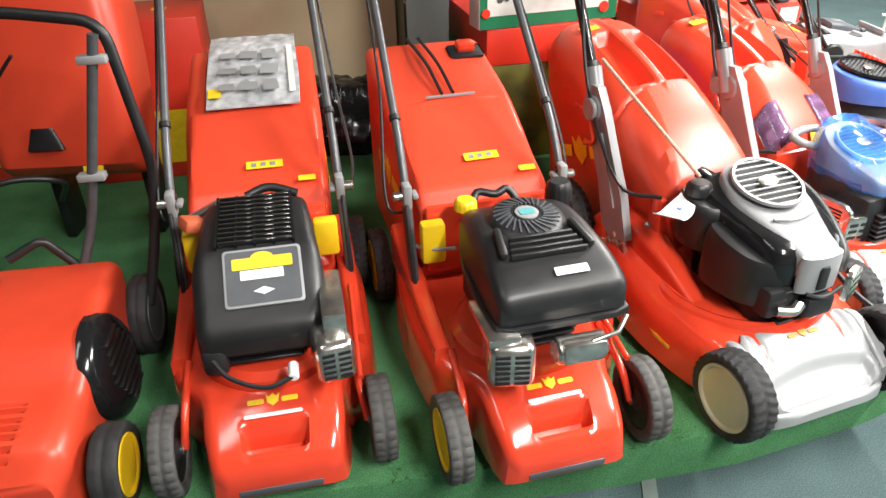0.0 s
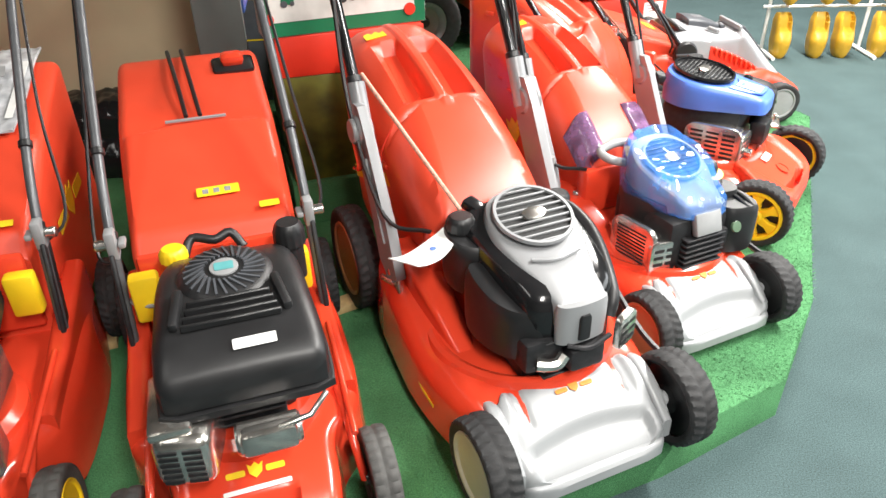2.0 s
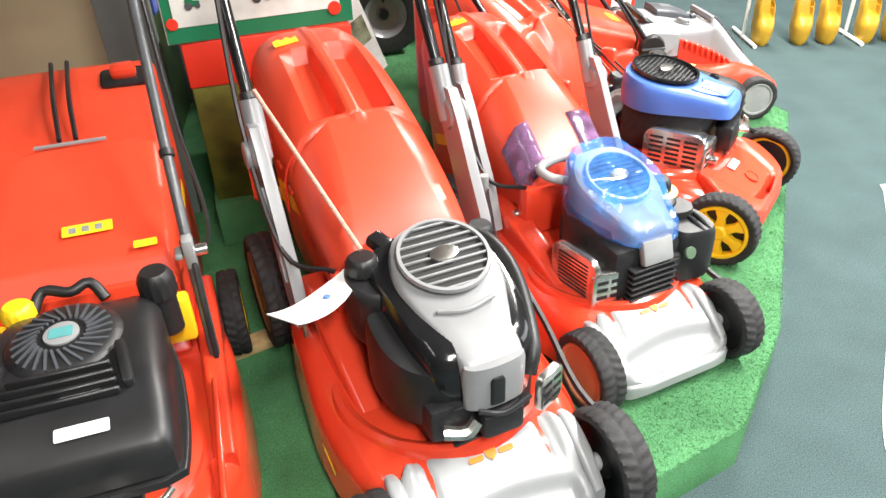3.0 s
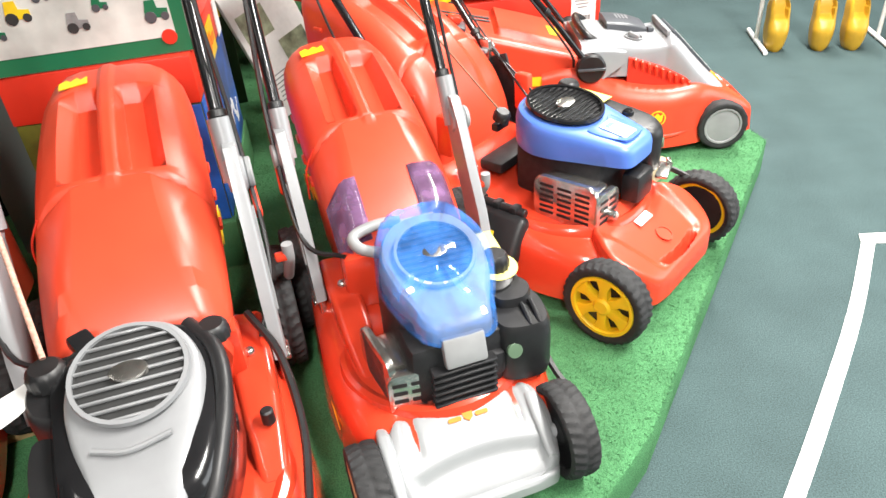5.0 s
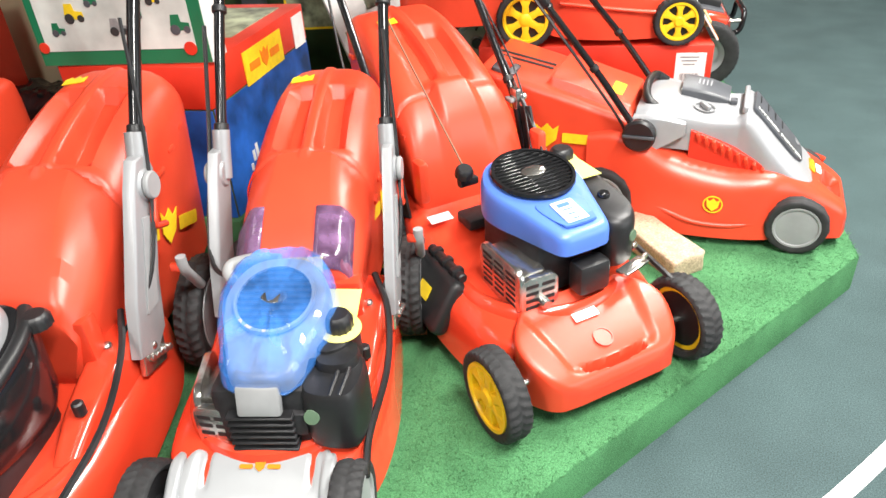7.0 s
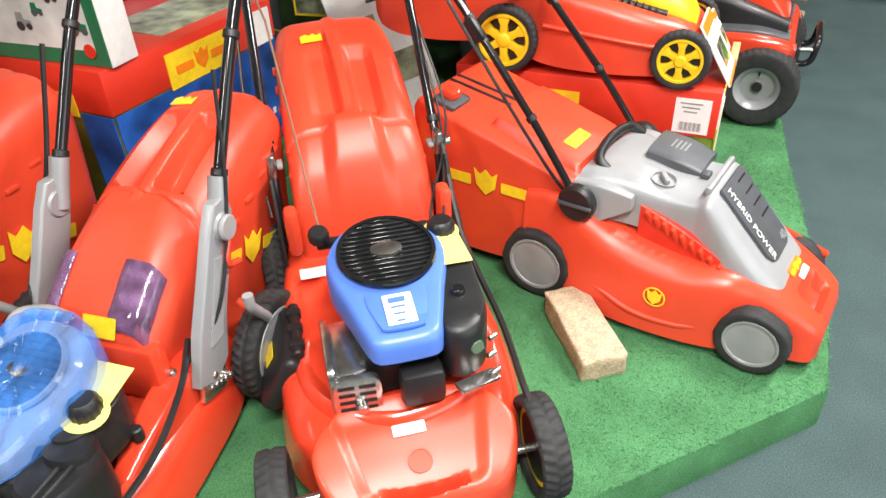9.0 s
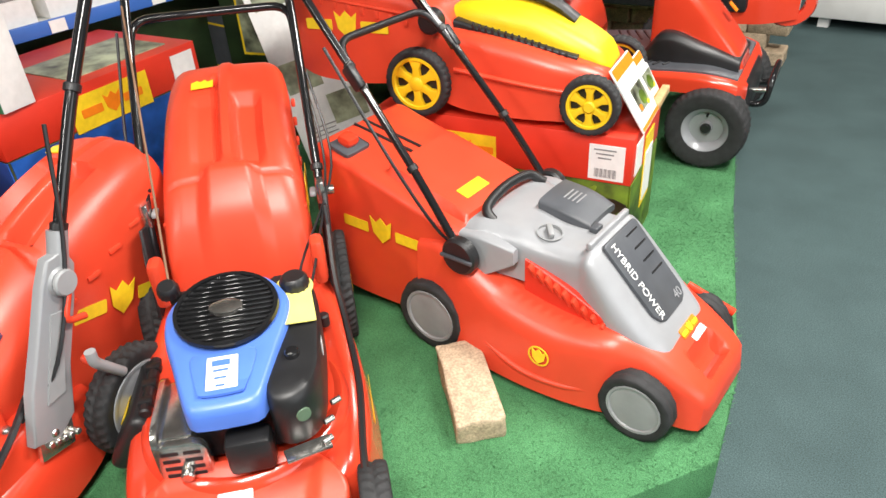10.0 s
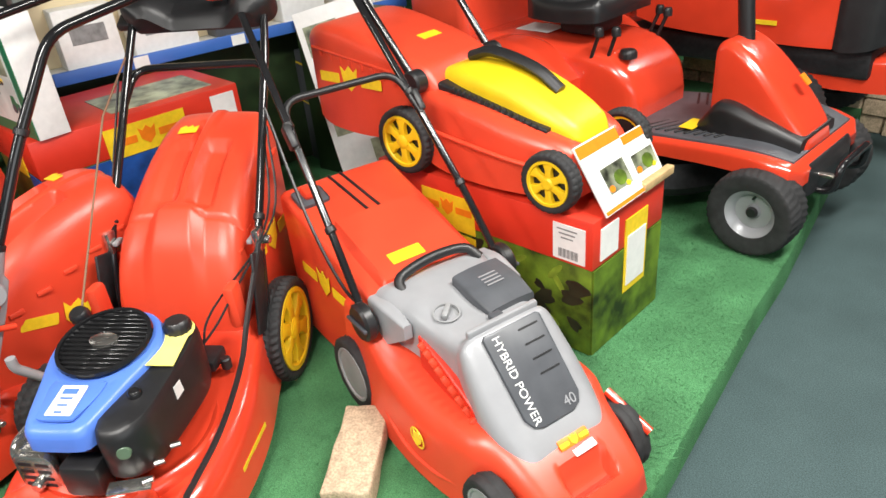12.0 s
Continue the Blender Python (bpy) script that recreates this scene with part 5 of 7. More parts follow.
        part("front_bracket", tube(spline([(-0.085 * k, 0.072 * k, 0.225 * k), (-0.05 * k, 0.060 * k, 0.222 * k), (-0.03 * k, 0.064 * k, 0.235 * k)], 4), 0.012 * k, 8), STEEL, mw)
        part("carburettor", box((0.012 * k, 0.066 * k, 0.225 * k), (0.075 * k, 0.04 * k, 0.05 * k), 0.010), BLACKM, mw)
        part("fuel_line", tube(spline([(-0.03 * k, 0.058 * k, 0.262 * k), (0.01 * k, 0.046 * k, 0.252 * k), (0.06 * k, 0.052 * k, 0.262 * k)], 5), 0.005 * k, 8), BLACKM, mw)
        # slack starter rope over the box
        part("starter_rope", tube([(-0.11 * k, 0.34 * k, 0.425 * k), (-0.19 * k, 0.66 * k, 0.62 * k)], 0.0045), material("pink_rope", (0.62, 0.34, 0.26), 0.8, var=0.2, scale=200), mw)
    else:
        fixed = set(mw.children)
        cv = part("engine_cover", shell([(0.01, 0.31), (0.075, 0.295), (0.112, 0.235), (0.108, 0.165), (0.082, 0.105), (0.068, 0.06), (0.045, 0.045), (-0.02, 0.045), (-0.058, 0.06), (-0.078, 0.11), (-0.098, 0.17), (-0.100, 0.235), (-0.06, 0.295)], [(0.31, 0.98), (0.36, 1.0), (0.395, 1.0), (0.412, 0.97), (0.421, 0.92), (0.423, 0.8)], k, 0.40, 0.20), WHITEP, mw, "silver engine hood under blue film")
        part("engine_side", shell([(0.01, 0.30), (0.09, 0.285), (0.105, 0.21), (0.085, 0.10), (0.03, 0.075), (-0.05, 0.08), (-0.098, 0.13), (-0.112, 0.22), (-0.08, 0.29)], [(0.17, 0.92), (0.20, 1.0), (0.33, 1.0), (0.36, 0.96)], k, 0.1, 0.2, 48), BLACK, cv, "black engine housing")
        grille(cv, Matrix.Translation((0.008 * k, 0.200 * k, 0.4295 * k)) @ pose(0, 0, 0, 20, 0, 0), 0.078 * k, BLACKG, 11, back=INK, ring=WHITEP)
        fold = lambda px, py, f: 0.016 * (0.4 - abs(noise.noise(Vector((px * 17 + py * 11, py * 9 - px * 13, 3.3 + f))))) * (0.4 + 0.6 * f) + 0.010 * (0.4 - abs(noise.noise(Vector((px * 34 - py * 26, py * 21 + px * 27, 8.1 + f)))))
        part("protective_film", shell([(0.01, 0.325), (0.085, 0.305), (0.122, 0.24), (0.118, 0.165), (0.090, 0.105), (0.074, 0.055), (0.05, 0.040), (-0.02, 0.038), (-0.066, 0.052), (-0.086, 0.11), (-0.104, 0.17), (-0.106, 0.24), (-0.066, 0.308)], [(0.328, 1.0), (0.352, 1.03), (0.385, 1.02), (0.412, 1.0), (0.430, 0.94), (0.437, 0.86), (0.438, 0.72), (0.437, 0.56), (0.437, 0.38), (0.438, 0.2), (0.438, 0.06)], k, 0.40, 0.20, 72, fold), BFILM, cv, "crinkled blue protective film", sharp=9)
        part("tank", shell([(0.075, 0.285), (0.125, 0.28), (0.160, 0.235), (0.155, 0.15), (0.115, 0.12), (0.085, 0.15)], [(0.26, 0.95), (0.28, 1.0), (0.34, 1.0), (0.358, 0.96), (0.362, 0.85)], k, n=40), BLACK, mw, "black fuel tank")
        part("tank_step", shell([(0.10, 0.155), (0.160, 0.165), (0.178, 0.125), (0.150, 0.09), (0.10, 0.10)], [(0.28, 0.95), (0.31, 1.0), (0.342, 1.0), (0.352, 0.93)], k, n=36), BLACK, mw)
        af = part("air_filter", shell([(0.08, 0.135), (0.165, 0.16), (0.192, 0.12), (0.186, 0.05), (0.160, 0.020), (0.09, 0.030), (0.072, 0.07)], [(0.20, 0.93), (0.225, 1.0), (0.30, 1.0), (0.322, 0.97), (0.333, 0.88)], k, n=48), BLACK, mw, "black air filter housing")
        for q in range(2):
            part("filter_rib", tube(spline([((0.135 + 0.02 * q) * k, 0.150 * k, 0.334 * k), ((0.142 + 0.02 * q) * k, 0.09 * k, 0.338 * k), ((0.136 + 0.018 * q) * k, 0.03 * k, 0.330 * k)], 5), 0.005 * k, 8), BLACK, af)
        part("badge", cyl((0.098 * k, 0.024 * k, 0.285 * k), 0.014, 0.008, 0.001, 20, pose(0, 0, 0, 70, 0, 0)), material("green_badge", (0.10, 0.16, 0.10), 0.4), mw)
        knob(mw, Matrix.Translation((0.130 * k, 0.190 * k, 0.362 * k)), 0.026, 0.034, BLACK, "fuel_cap")
        tg = slab([(-0.028, -0.02), (0.028, -0.02), (0.036, 0.075), (-0.036, 0.080)], 0, 0.0018, 0)
        slab(circle(0, -0.02, 0.040, 0.036, 28), 0, 0.0015, 0, tg)
        part("hang_tag", tg, YTAG, mw, "yellow paper tag round the fuel cap", at=Matrix.Translation((0.130 * k, 0.205 * k, 0.372 * k)) @ pose(0, 0, 0, 10, 3, 6))
        shield(mw, Matrix.Translation((-0.140 * k, 0.135 * k, 0.245 * k)) @ pose(0, 0, 0, 90, 0, -82), 0.15 * k, 0.125 * k, 9, 1, 0.014)
        shield(mw, Matrix.Translation((-0.108 * k, 0.064 * k, 0.225 * k)) @ pose(0, 0, 0, 90, 0, -8), 0.085 * k, 0.11 * k, 4, 2, 0.014)
        part("muffler_box", box((-0.115 * k, 0.13 * k, 0.235 * k), (0.055 * k, 0.11 * k, 0.10 * k), 0.012), STEEL, mw)
        part("front_plate", box((0.0, 0.034 * k, 0.318 * k), (0.085 * k, 0.022 * k, 0.062 * k), 0.006, rot=(-18, 0, 0)), GREYP, mw)
        part("carburettor", box((0.01 * k, 0.050 * k, 0.255 * k), (0.15 * k, 0.045 * k, 0.06 * k), 0.012), BLACKM, mw)
        part("pull_handle", tube(spline([(-0.075 * k, 0.285 * k, 0.40 * k), (-0.120 * k, 0.30 * k, 0.415 * k), (-0.125 * k, 0.335 * k, 0.425 * k), (-0.07 * k, 0.352 * k, 0.43 * k), (-0.02 * k, 0.345 * k, 0.43 * k)], 5), 0.011), GREYP, mw, "grey recoil starter grip")
        for o in [o for o in mw.children if o not in fixed]:
            o.matrix_basis = Matrix.Translation((0.004, 0.052, -0.020)) @ o.matrix_basis
    # throttle cable and drain plug on the right shoulder
    part("bellows_plug", cyl((0.165 * k, 0.30 * k, 0.235 * k), 0.011, 0.03, 0.003, 16), BLACK, mw)
    cable(mw, [(0.165 * k, 0.50 * k, 0.30 * k), (0.205 * k, 0.40 * k, 0.27 * k), (0.215 * k, 0.27 * k, 0.215 * k), (0.195 * k, 0.12 * k, 0.175 * k), (0.20 * k, 0.03 * k, 0.16 * k)], 0.007)
    part("height_lever", tube(corners([(0.255 * k, 0.66 * k, 0.25 * k), (0.262 * k, 0.60 * k, 0.33 * k), (0.262 * k, 0.60 * k, 0.36 * k)], 0.02), 0.011), GREYP, mw)
    part("lever_grip", box((0.25 * k, 0.60 * k, 0.335 * k), (0.03, 0.016, 0.018), 0.005), REDP, mw)
    cable(mw, [(0.205 * k, 0.74 * k, 0.80 * k), (0.222 * k, 0.66 * k, 0.55 * k), (0.225 * k, 0.55 * k, 0.36 * k), (0.18 * k, 0.46 * k, 0.27 * k)], 0.004)
    cable(mw, [(-0.21 * k, 0.76 * k, 0.82 * k), (-0.225 * k, 0.66 * k, 0.56 * k), (-0.215 * k, 0.50 * k, 0.36 * k), (-0.14 * k, 0.42 * k, 0.34 * k)], 0.005)
    return mw


def steel_blue(x, y, yaw):
    mw = mower(x, y, yaw, "red mower with blue engine hood and yellow-spoked wheels")

    def scoop(px, py):
        w_ = 0.098 + 0.25 * (py + 0.05)
        d = -0.013 * bump(px, -w_, w_, 0.022) * ease((py + 0.045) / 0.03) * ease((0.13 - py) / 0.04)
        return d - 0.045 * bump(px, -0.072, 0.072, 0.016) * bump(py - 1.1 * px * px, -0.040, -0.024, 0.006)
    dk = part("deck", body([(0.03, 0.14, 0.05, 0.125, 0.03, 0), (0.07, 0.185, 0.04, 0.145, 0.04, 0.004), (0.14, 0.222, 0.035, 0.160, 0.05, 0.008), (0.26, 0.236, 0.035, 0.175, 0.055, 0.006), (0.40, 0.230, 0.035, 0.195, 0.05, 0.0), (0.54, 0.205, 0.04, 0.225, 0.04, 0), (0.68, 0.18, 0.06, 0.25, 0.03, 0)], 60, 30, flare=0.012, m=Matrix.Translation((-0.006, 0, 0))), REDP, mw, "red steel deck with a round engine well")
    part("front_skirt", body([(-0.056, 0.100, 0.056, 0.094, 0.014, 0), (-0.046, 0.140, 0.050, 0.114, 0.016, 0), (-0.012, 0.170, 0.045, 0.138, 0.012, 0.002), (0.045, 0.186, 0.040, 0.166, 0.010, 0.004), (0.085, 0.172, 0.06, 0.182, 0.012, 0.006), (0.13, 0.135, 0.10, 0.190, 0.02, 0.008)], 80, 60, dent=scoop, m=Matrix.Translation((-0.012, 0, 0))), RED, dk, "matt red plastic front skirt with a grip slot")
    decal("type_label", dk, WHITE, 0.06, 0.022, Matrix.Translation((-0.02, 0.066, 0.1715)) @ pose(0, 0, 0, 19, 0, 0))
    part("maker_mark", lathe([(0.022, 0), (0.022, 0.003), (0.019, 0.003), (0.019, 0.001), (0, 0.001)], 26), RED, dk, at=Matrix.Translation((-0.012, 0.014, 0.1435)) @ pose(0, 0, 0, 23, 0, 0))
    decal("side_script", dk, YLABEL, 0.14, 0.012, Matrix.Translation((0.2345, 0.33, 0.09)) @ pose(0, 0, 0, 90, 0, 90), 0.001)
    for s in (-1, 1):
        wheel(mw, s * 0.241 - 0.024, 0.022, 0.10, 0.10, 0.055, s, YELLOW, "spoke", 32, RUBBER, 0.76)
        part("axle", cyl((s * 0.20 - 0.02, 0.022, 0.10), 0.008, 0.07, 0.001, 12, pose(0, 0, 0, 0, 90, 0)), STEEL, mw)
        wheel(mw, s * 0.215 - 0.012, 0.70, 0.14, 0.14, 0.055, s, YELLOW, "spoke", 44, RUBBER, 0.80)
        clamp(mw, s * 0.192, 0.68, 0.42, STEEL)
        part("hinge_lug", box((s * 0.168, 0.535, 0.33), (0.03, 0.05, 0.11), 0.012), RED, mw)
        part("bracket", box((s * 0.197, 0.62, 0.31), (0.008, 0.08, 0.2), 0.003, rot=(-18, 0, 0)), BLACKM, mw)
    rails(mw, [(0.192, 0.62, 0.24), (0.192, 0.68, 0.42), (0.186, 0.975, 0.78), (0.176, 1.08, 0.92)], BLACKG, 0.0105, joints=(1,))
    part("crossbar", tube(corners([(-0.188, 0.90, 0.69), (-0.182, 0.995, 0.765), (0.182, 0.995, 0.765), (0.188, 0.90, 0.69)], 0.05), 0.0098), BLACKG, mw)
    cn = part("control_console", body([(-0.03, 0.16, 0, 0.05, 0.02, 0), (0.0, 0.2, 0, 0.07, 0.025, 0), (0.05, 0.2, 0.01, 0.07, 0.025, 0), (0.08, 0.17, 0.02, 0.06, 0.02, 0)], 20, 24, dent=lambda px, py: -0.045 * bump(px, -0.10, 0.10, 0.05)), BLACK, mw, "black moulded handle console", at=Matrix.Translation((0, 1.06, 0.86)) @ pose(0, 0, 0, 30, 0, 0))
    part("lever", box((-0.19, 0.02, 0.0), (0.09, 0.05, 0.022), 0.006), BLACK, cn)
    part("red_button", box((0.06, 0.03, 0.065), (0.05, 0.04, 0.02), 0.006), REDP, cn)
    # grass box
    def ridge(px, py):
        d = 0.03 * bump(px, -0.050 - (0.72 - py) * 0.12, 0.050 + (0.72 - py) * 0.12, 0.03) * ease((0.74 - py) / 0.06) * ease((py - 0.555) / 0.06)
        d -= 0.025 * bump(px, 0.018, 0.075, 0.02) * bump(py, 0.72, 0.90, 0.03)
        d -= 0.012 * bump(px, -0.075, -0.02, 0.02) * bump(py, 0.72, 0.90, 0.03)
        d += 0.006 * bump(px, -0.014, 0.014, 0.010) * ease((py - 0.70) / 0.04)
        d += 0.007 * ease((0.688 - py) / 0.006)
        d -= 0.010 * bump(py, 0.688, 0.696, 0.004) * ease((abs(px) - 0.045) / 0.01)
        d -= 0.014 * bump(px, -0.030, -0.018, 0.008) * ease((py - 0.72) / 0.03) * ease((1.0 - py) / 0.03)
        return d
    gb = part("grass_box", body([(0.566, 0.140, 0.2, 0.25, 0.02, 0.0), (0.574, 0.152, 0.17, 0.29, 0.03, 0.002), (0.594, 0.157, 0.15, 0.345, 0.04, 0.006), (0.628, 0.158, 0.14, 0.405, 0.045, 0.010), (0.69, 0.156, 0.13, 0.47, 0.05, 0.010), (0.80, 0.152, 0.13, 0.54, 0.05, 0.012), (0.92, 0.148, 0.13, 0.588, 0.045, 0.012), (1.02, 0.14, 0.14, 0.612, 0.042, 0.01), (1.065, 0.13, 0.16, 0.608, 0.04, 0.006), (1.09, 0.11, 0.2, 0.575, 0.04, 0)], 130, 48, dent=ridge), RED, mw, "smooth red plastic grass box")
    ey = slab([(-0.026, -0.016), (0.026, -0.016), (0.026, 0.014), (0.014, 0.008), (0.006, 0.018), (-0.004, 0.010), (-0.012, 0.018), (-0.026, 0.010)], 0, 0.0015, 0)
    part("crest_label", ey, YLABEL, gb, at=Matrix.Translation((-0.052, 0.945, 0.6105)) @ pose(0, 0, 0, 15, -3, 0))
    for s in (-1, 1):
        crest(gb, Matrix.Translation((s * 0.1525, 0.85, 0.34)) @ pose(0, 0, 0, 90, 0, 90 * s), 0.08, YLABEL)
        for q in range(6):
            part("side_clip", box((s * 0.152, 0.66 + 0.065 * q, 0.40 + 0.025 * q), (0.010, 0.03, 0.014), 0.003), RED, gb)
    # black side discharge flap
    fl = part("side_flap", box((-0.238, 0.36, 0.135), (0.045, 0.19, 0.14), 0.018, rot=(0, 32, 0), seg=3), BLACK, mw, "black plastic mulch flap with a yellow label")
    part("flap_hinge", cyl((-0.196, 0.36, 0.200), 0.012, 0.16, 0.003, 14, pose(0, 0, 0, 90, 0, 0)), BLACK, fl)
    for q in (-0.05, 0.0, 0.05):
        part("hinge_ear", box((-0.196, 0.36 + q, 0.204), (0.03, 0.02, 0.02), 0.004), BLACK, fl)
    decal("warning_label", fl, YLABEL, 0.05, 0.035, Matrix.Translation((-0.2585, 0.36, 0.148)) @ pose(0, 0, 0, 0, 0, -90) @ pose(0, 0, 0, 58, 0, 0))
    # engine
    part("engine_base", lathe([(0.205, 0.13), (0.203, 0.168), (0.196, 0.184), (0.186, 0.190), (0.176, 0.186), (0.166, 0.176), (0.15, 0.172), (0, 0.172)], 64), REDP, mw, at=Matrix.Translation((-0.006, 0.275, 0)))
    part("base_plate", box((0.02, 0.455, 0.235), (0.24, 0.07, 0.03), 0.008), BLACKM, mw)
    part("engine_block", box((0.01, 0.27, 0.25), (0.19, 0.24, 0.14), 0.02), BLACKM, mw)
    cv = part("engine_cover", shell([(0.0, 0.412), (0.068, 0.395), (0.110, 0.335), (0.110, 0.275), (0.088, 0.20), (0.066, 0.125), (0.055, 0.098), (0.03, 0.090), (-0.04, 0.090), (-0.062, 0.098), (-0.074, 0.125), (-0.094, 0.20), (-0.114, 0.275), (-0.112, 0.335), (-0.07, 0.395)], [(0.312, 0.985), (0.318, 1.0), (0.366, 1.0), (0.378, 0.985), (0.387, 0.955), (0.391, 0.90), (0.392, 0.7)], 1.0, 0.16, 0.30, 72), BLUE, mw, "cornflower blue plastic engine hood")
    part("hood_panel", shell([(0.05, 0.205), (0.036, 0.125), (0.024, 0.112), (-0.032, 0.112), (-0.044, 0.125), (-0.058, 0.205), (-0.004, 0.190)], [(0.37, 1.0), (0.3925, 1.0), (0.396, 0.95)], 1.0, 0.16, 0.30, 40), BLUE, cv)
    g = grille(cv, Matrix.Translation((0.0, 0.300, 0.4005)) @ pose(0, 0, 0, 9, 0, 0), 0.090, BLACKG, 15, back=BLACK)
    decal("hood_label", cv, WHITE, 0.052, 0.070, Matrix.Translation((-0.004, 0.157, 0.3748)) @ pose(0, 0, 0, 9, 0, 0), label="white and blue engine label")
    bm_ = bmesh.new()
    for q in range(4):
        add_box(bm_, (-0.004, 0.02 - 0.016 * q, 0.0012), (0.030 - 0.005 * q, 0.004 + 0.008 * (q == 0), 0.0006))
    part("label_bars", bm_, BLUE, cv, at=Matrix.Translation((-0.002, 0.157, 0.3760)) @ pose(0, 0, 0, 9, 0, 0))
    tk = part("fuel_tank", shell([(0.07, 0.42), (0.135, 0.41), (0.160, 0.35), (0.158, 0.22), (0.150, 0.14), (0.118, 0.098), (0.072, 0.10), (0.06, 0.16), (0.09, 0.30)], [(0.235, 0.94), (0.25, 0.99), (0.345, 1.0), (0.362, 0.975), (0.370, 0.92), (0.372, 0.8)], 1.0, 0.10, 0.30, 64), BLACK, mw, "black fuel tank")
    knob(tk, Matrix.Translation((0.122, 0.366, 0.378)), 0.027, 0.03, BLACK, "fuel_cap")
    knob(tk, Matrix.Translation((0.110, 0.190, 0.358)), 0.013, 0.014, BLACKG, "oil_cap")
    part("badge", cyl((0.118, 0.100, 0.305), 0.013, 0.010, 0.001, 20, pose(0, 0, 0, 85, 0, 20)), material("green_badge", (0.10, 0.16, 0.10), 0.4), tk)
    part("white_sticker", box((0.1590, 0.27, 0.325), (0.002, 0.07, 0.03)), WHITE, tk)
    tg = slab([(-0.03, -0.055), (0.03, -0.055), (0.03, 0.045), (-0.03, 0.045)], 0, 0.0018, 0)
    slab(circle(0, 0.05, 0.036, 0.036, 24), 0, 0.0015, 0, tg)
    part("hang_tag", tg, YTAG, mw, "pale yellow paper tag on the fuel cap", at=Matrix.Translation((0.124, 0.312, 0.3800)) @ pose(0, 0, 0, 5, 4, 4))
    part("muffler_box", box((-0.105, 0.205, 0.225), (0.065, 0.15, 0.10), 0.014), STEEL, mw)
    shield(mw, Matrix.Translation((-0.134, 0.208, 0.228)) @ pose(0, 0, 0, 90, 0, -90), 0.17, 0.115, 6, 3, 0.012)
    shield(mw, Matrix.Translation((-0.098, 0.132, 0.220)) @ pose(0, 0, 0, 90, 0, -4), 0.090, 0.095, 4, 2, 0.014)
    part("outlet", cyl((-0.095, 0.112, 0.205), 0.012, 0.03, 0.003, 16, pose(0, 0, 0, 90, 0, 0)), STEEL, mw)
    part("carburettor", box((0.018, 0.108, 0.238), (0.080, 0.05, 0.075), 0.012), BLACK, mw)
    part("governor_bracket", box((0.115, 0.085, 0.235), (0.08, 0.03, 0.008), 0.002, rot=(0, 0, 15)), STEEL, mw)
    for q in ((0.155, 0.13, 0.25), (0.15, 0.09, 0.245), (0.17, 0.17, 0.255)):
        part("screw", cyl(q, 0.006, 0.02, 0.001, 10, pose(0, 0, 0, 0, 90, 30)), STEEL, mw)
    knob(mw, Matrix.Translation((-0.118, 0.405, 0.385)) @ pose(0, 0, 0, 20, 0, 0), 0.02, 0.024, BLACK, "rope_grip")
    part("rope_guide", box((-0.10, 0.42, 0.36), (0.05, 0.02, 0.02), 0.005), BLACK, mw)
    part("starter_rope", tube([(-0.115, 0.41, 0.405), (-0.15, 0.75, 0.72), (-0.19, 0.98, 0.80)], 0.0025), material("brown_rope", (0.22, 0.12, 0.07), 0.8), mw)
    decal("white_label", dk, WHITE, 0.06, 0.03, Matrix.Translation((-0.14, 0.50, 0.236)) @ pose(0, 0, 0, 12, 0, 0))
    # cables
    cable(mw, [(0.20, 0.66, 0.42), (0.195, 0.52, 0.30), (0.205, 0.42, 0.245), (0.215, 0.25, 0.21), (0.205, 0.08, 0.19), (0.21, -0.02, 0.16)], 0.007)
    for q in range(2):
        cable(mw, [(0.19 + 0.01 * q, 0.86, 0.64), (0.21 + 0.015 * q, 0.72, 0.46), (0.16 - 0.03 * q, 0.50, 0.34), (0.13, 0.42, 0.30)], 0.003)
    cable(mw, [(-0.21, 0.95, 0.75), (-0.23, 0.80, 0.5), (-0.21, 0.62, 0.32)], 0.0035)
    part("plug", cyl((0.16, 0.44, 0.235), 0.012, 0.03, 0.003, 14), BLACK, mw)
    return mw


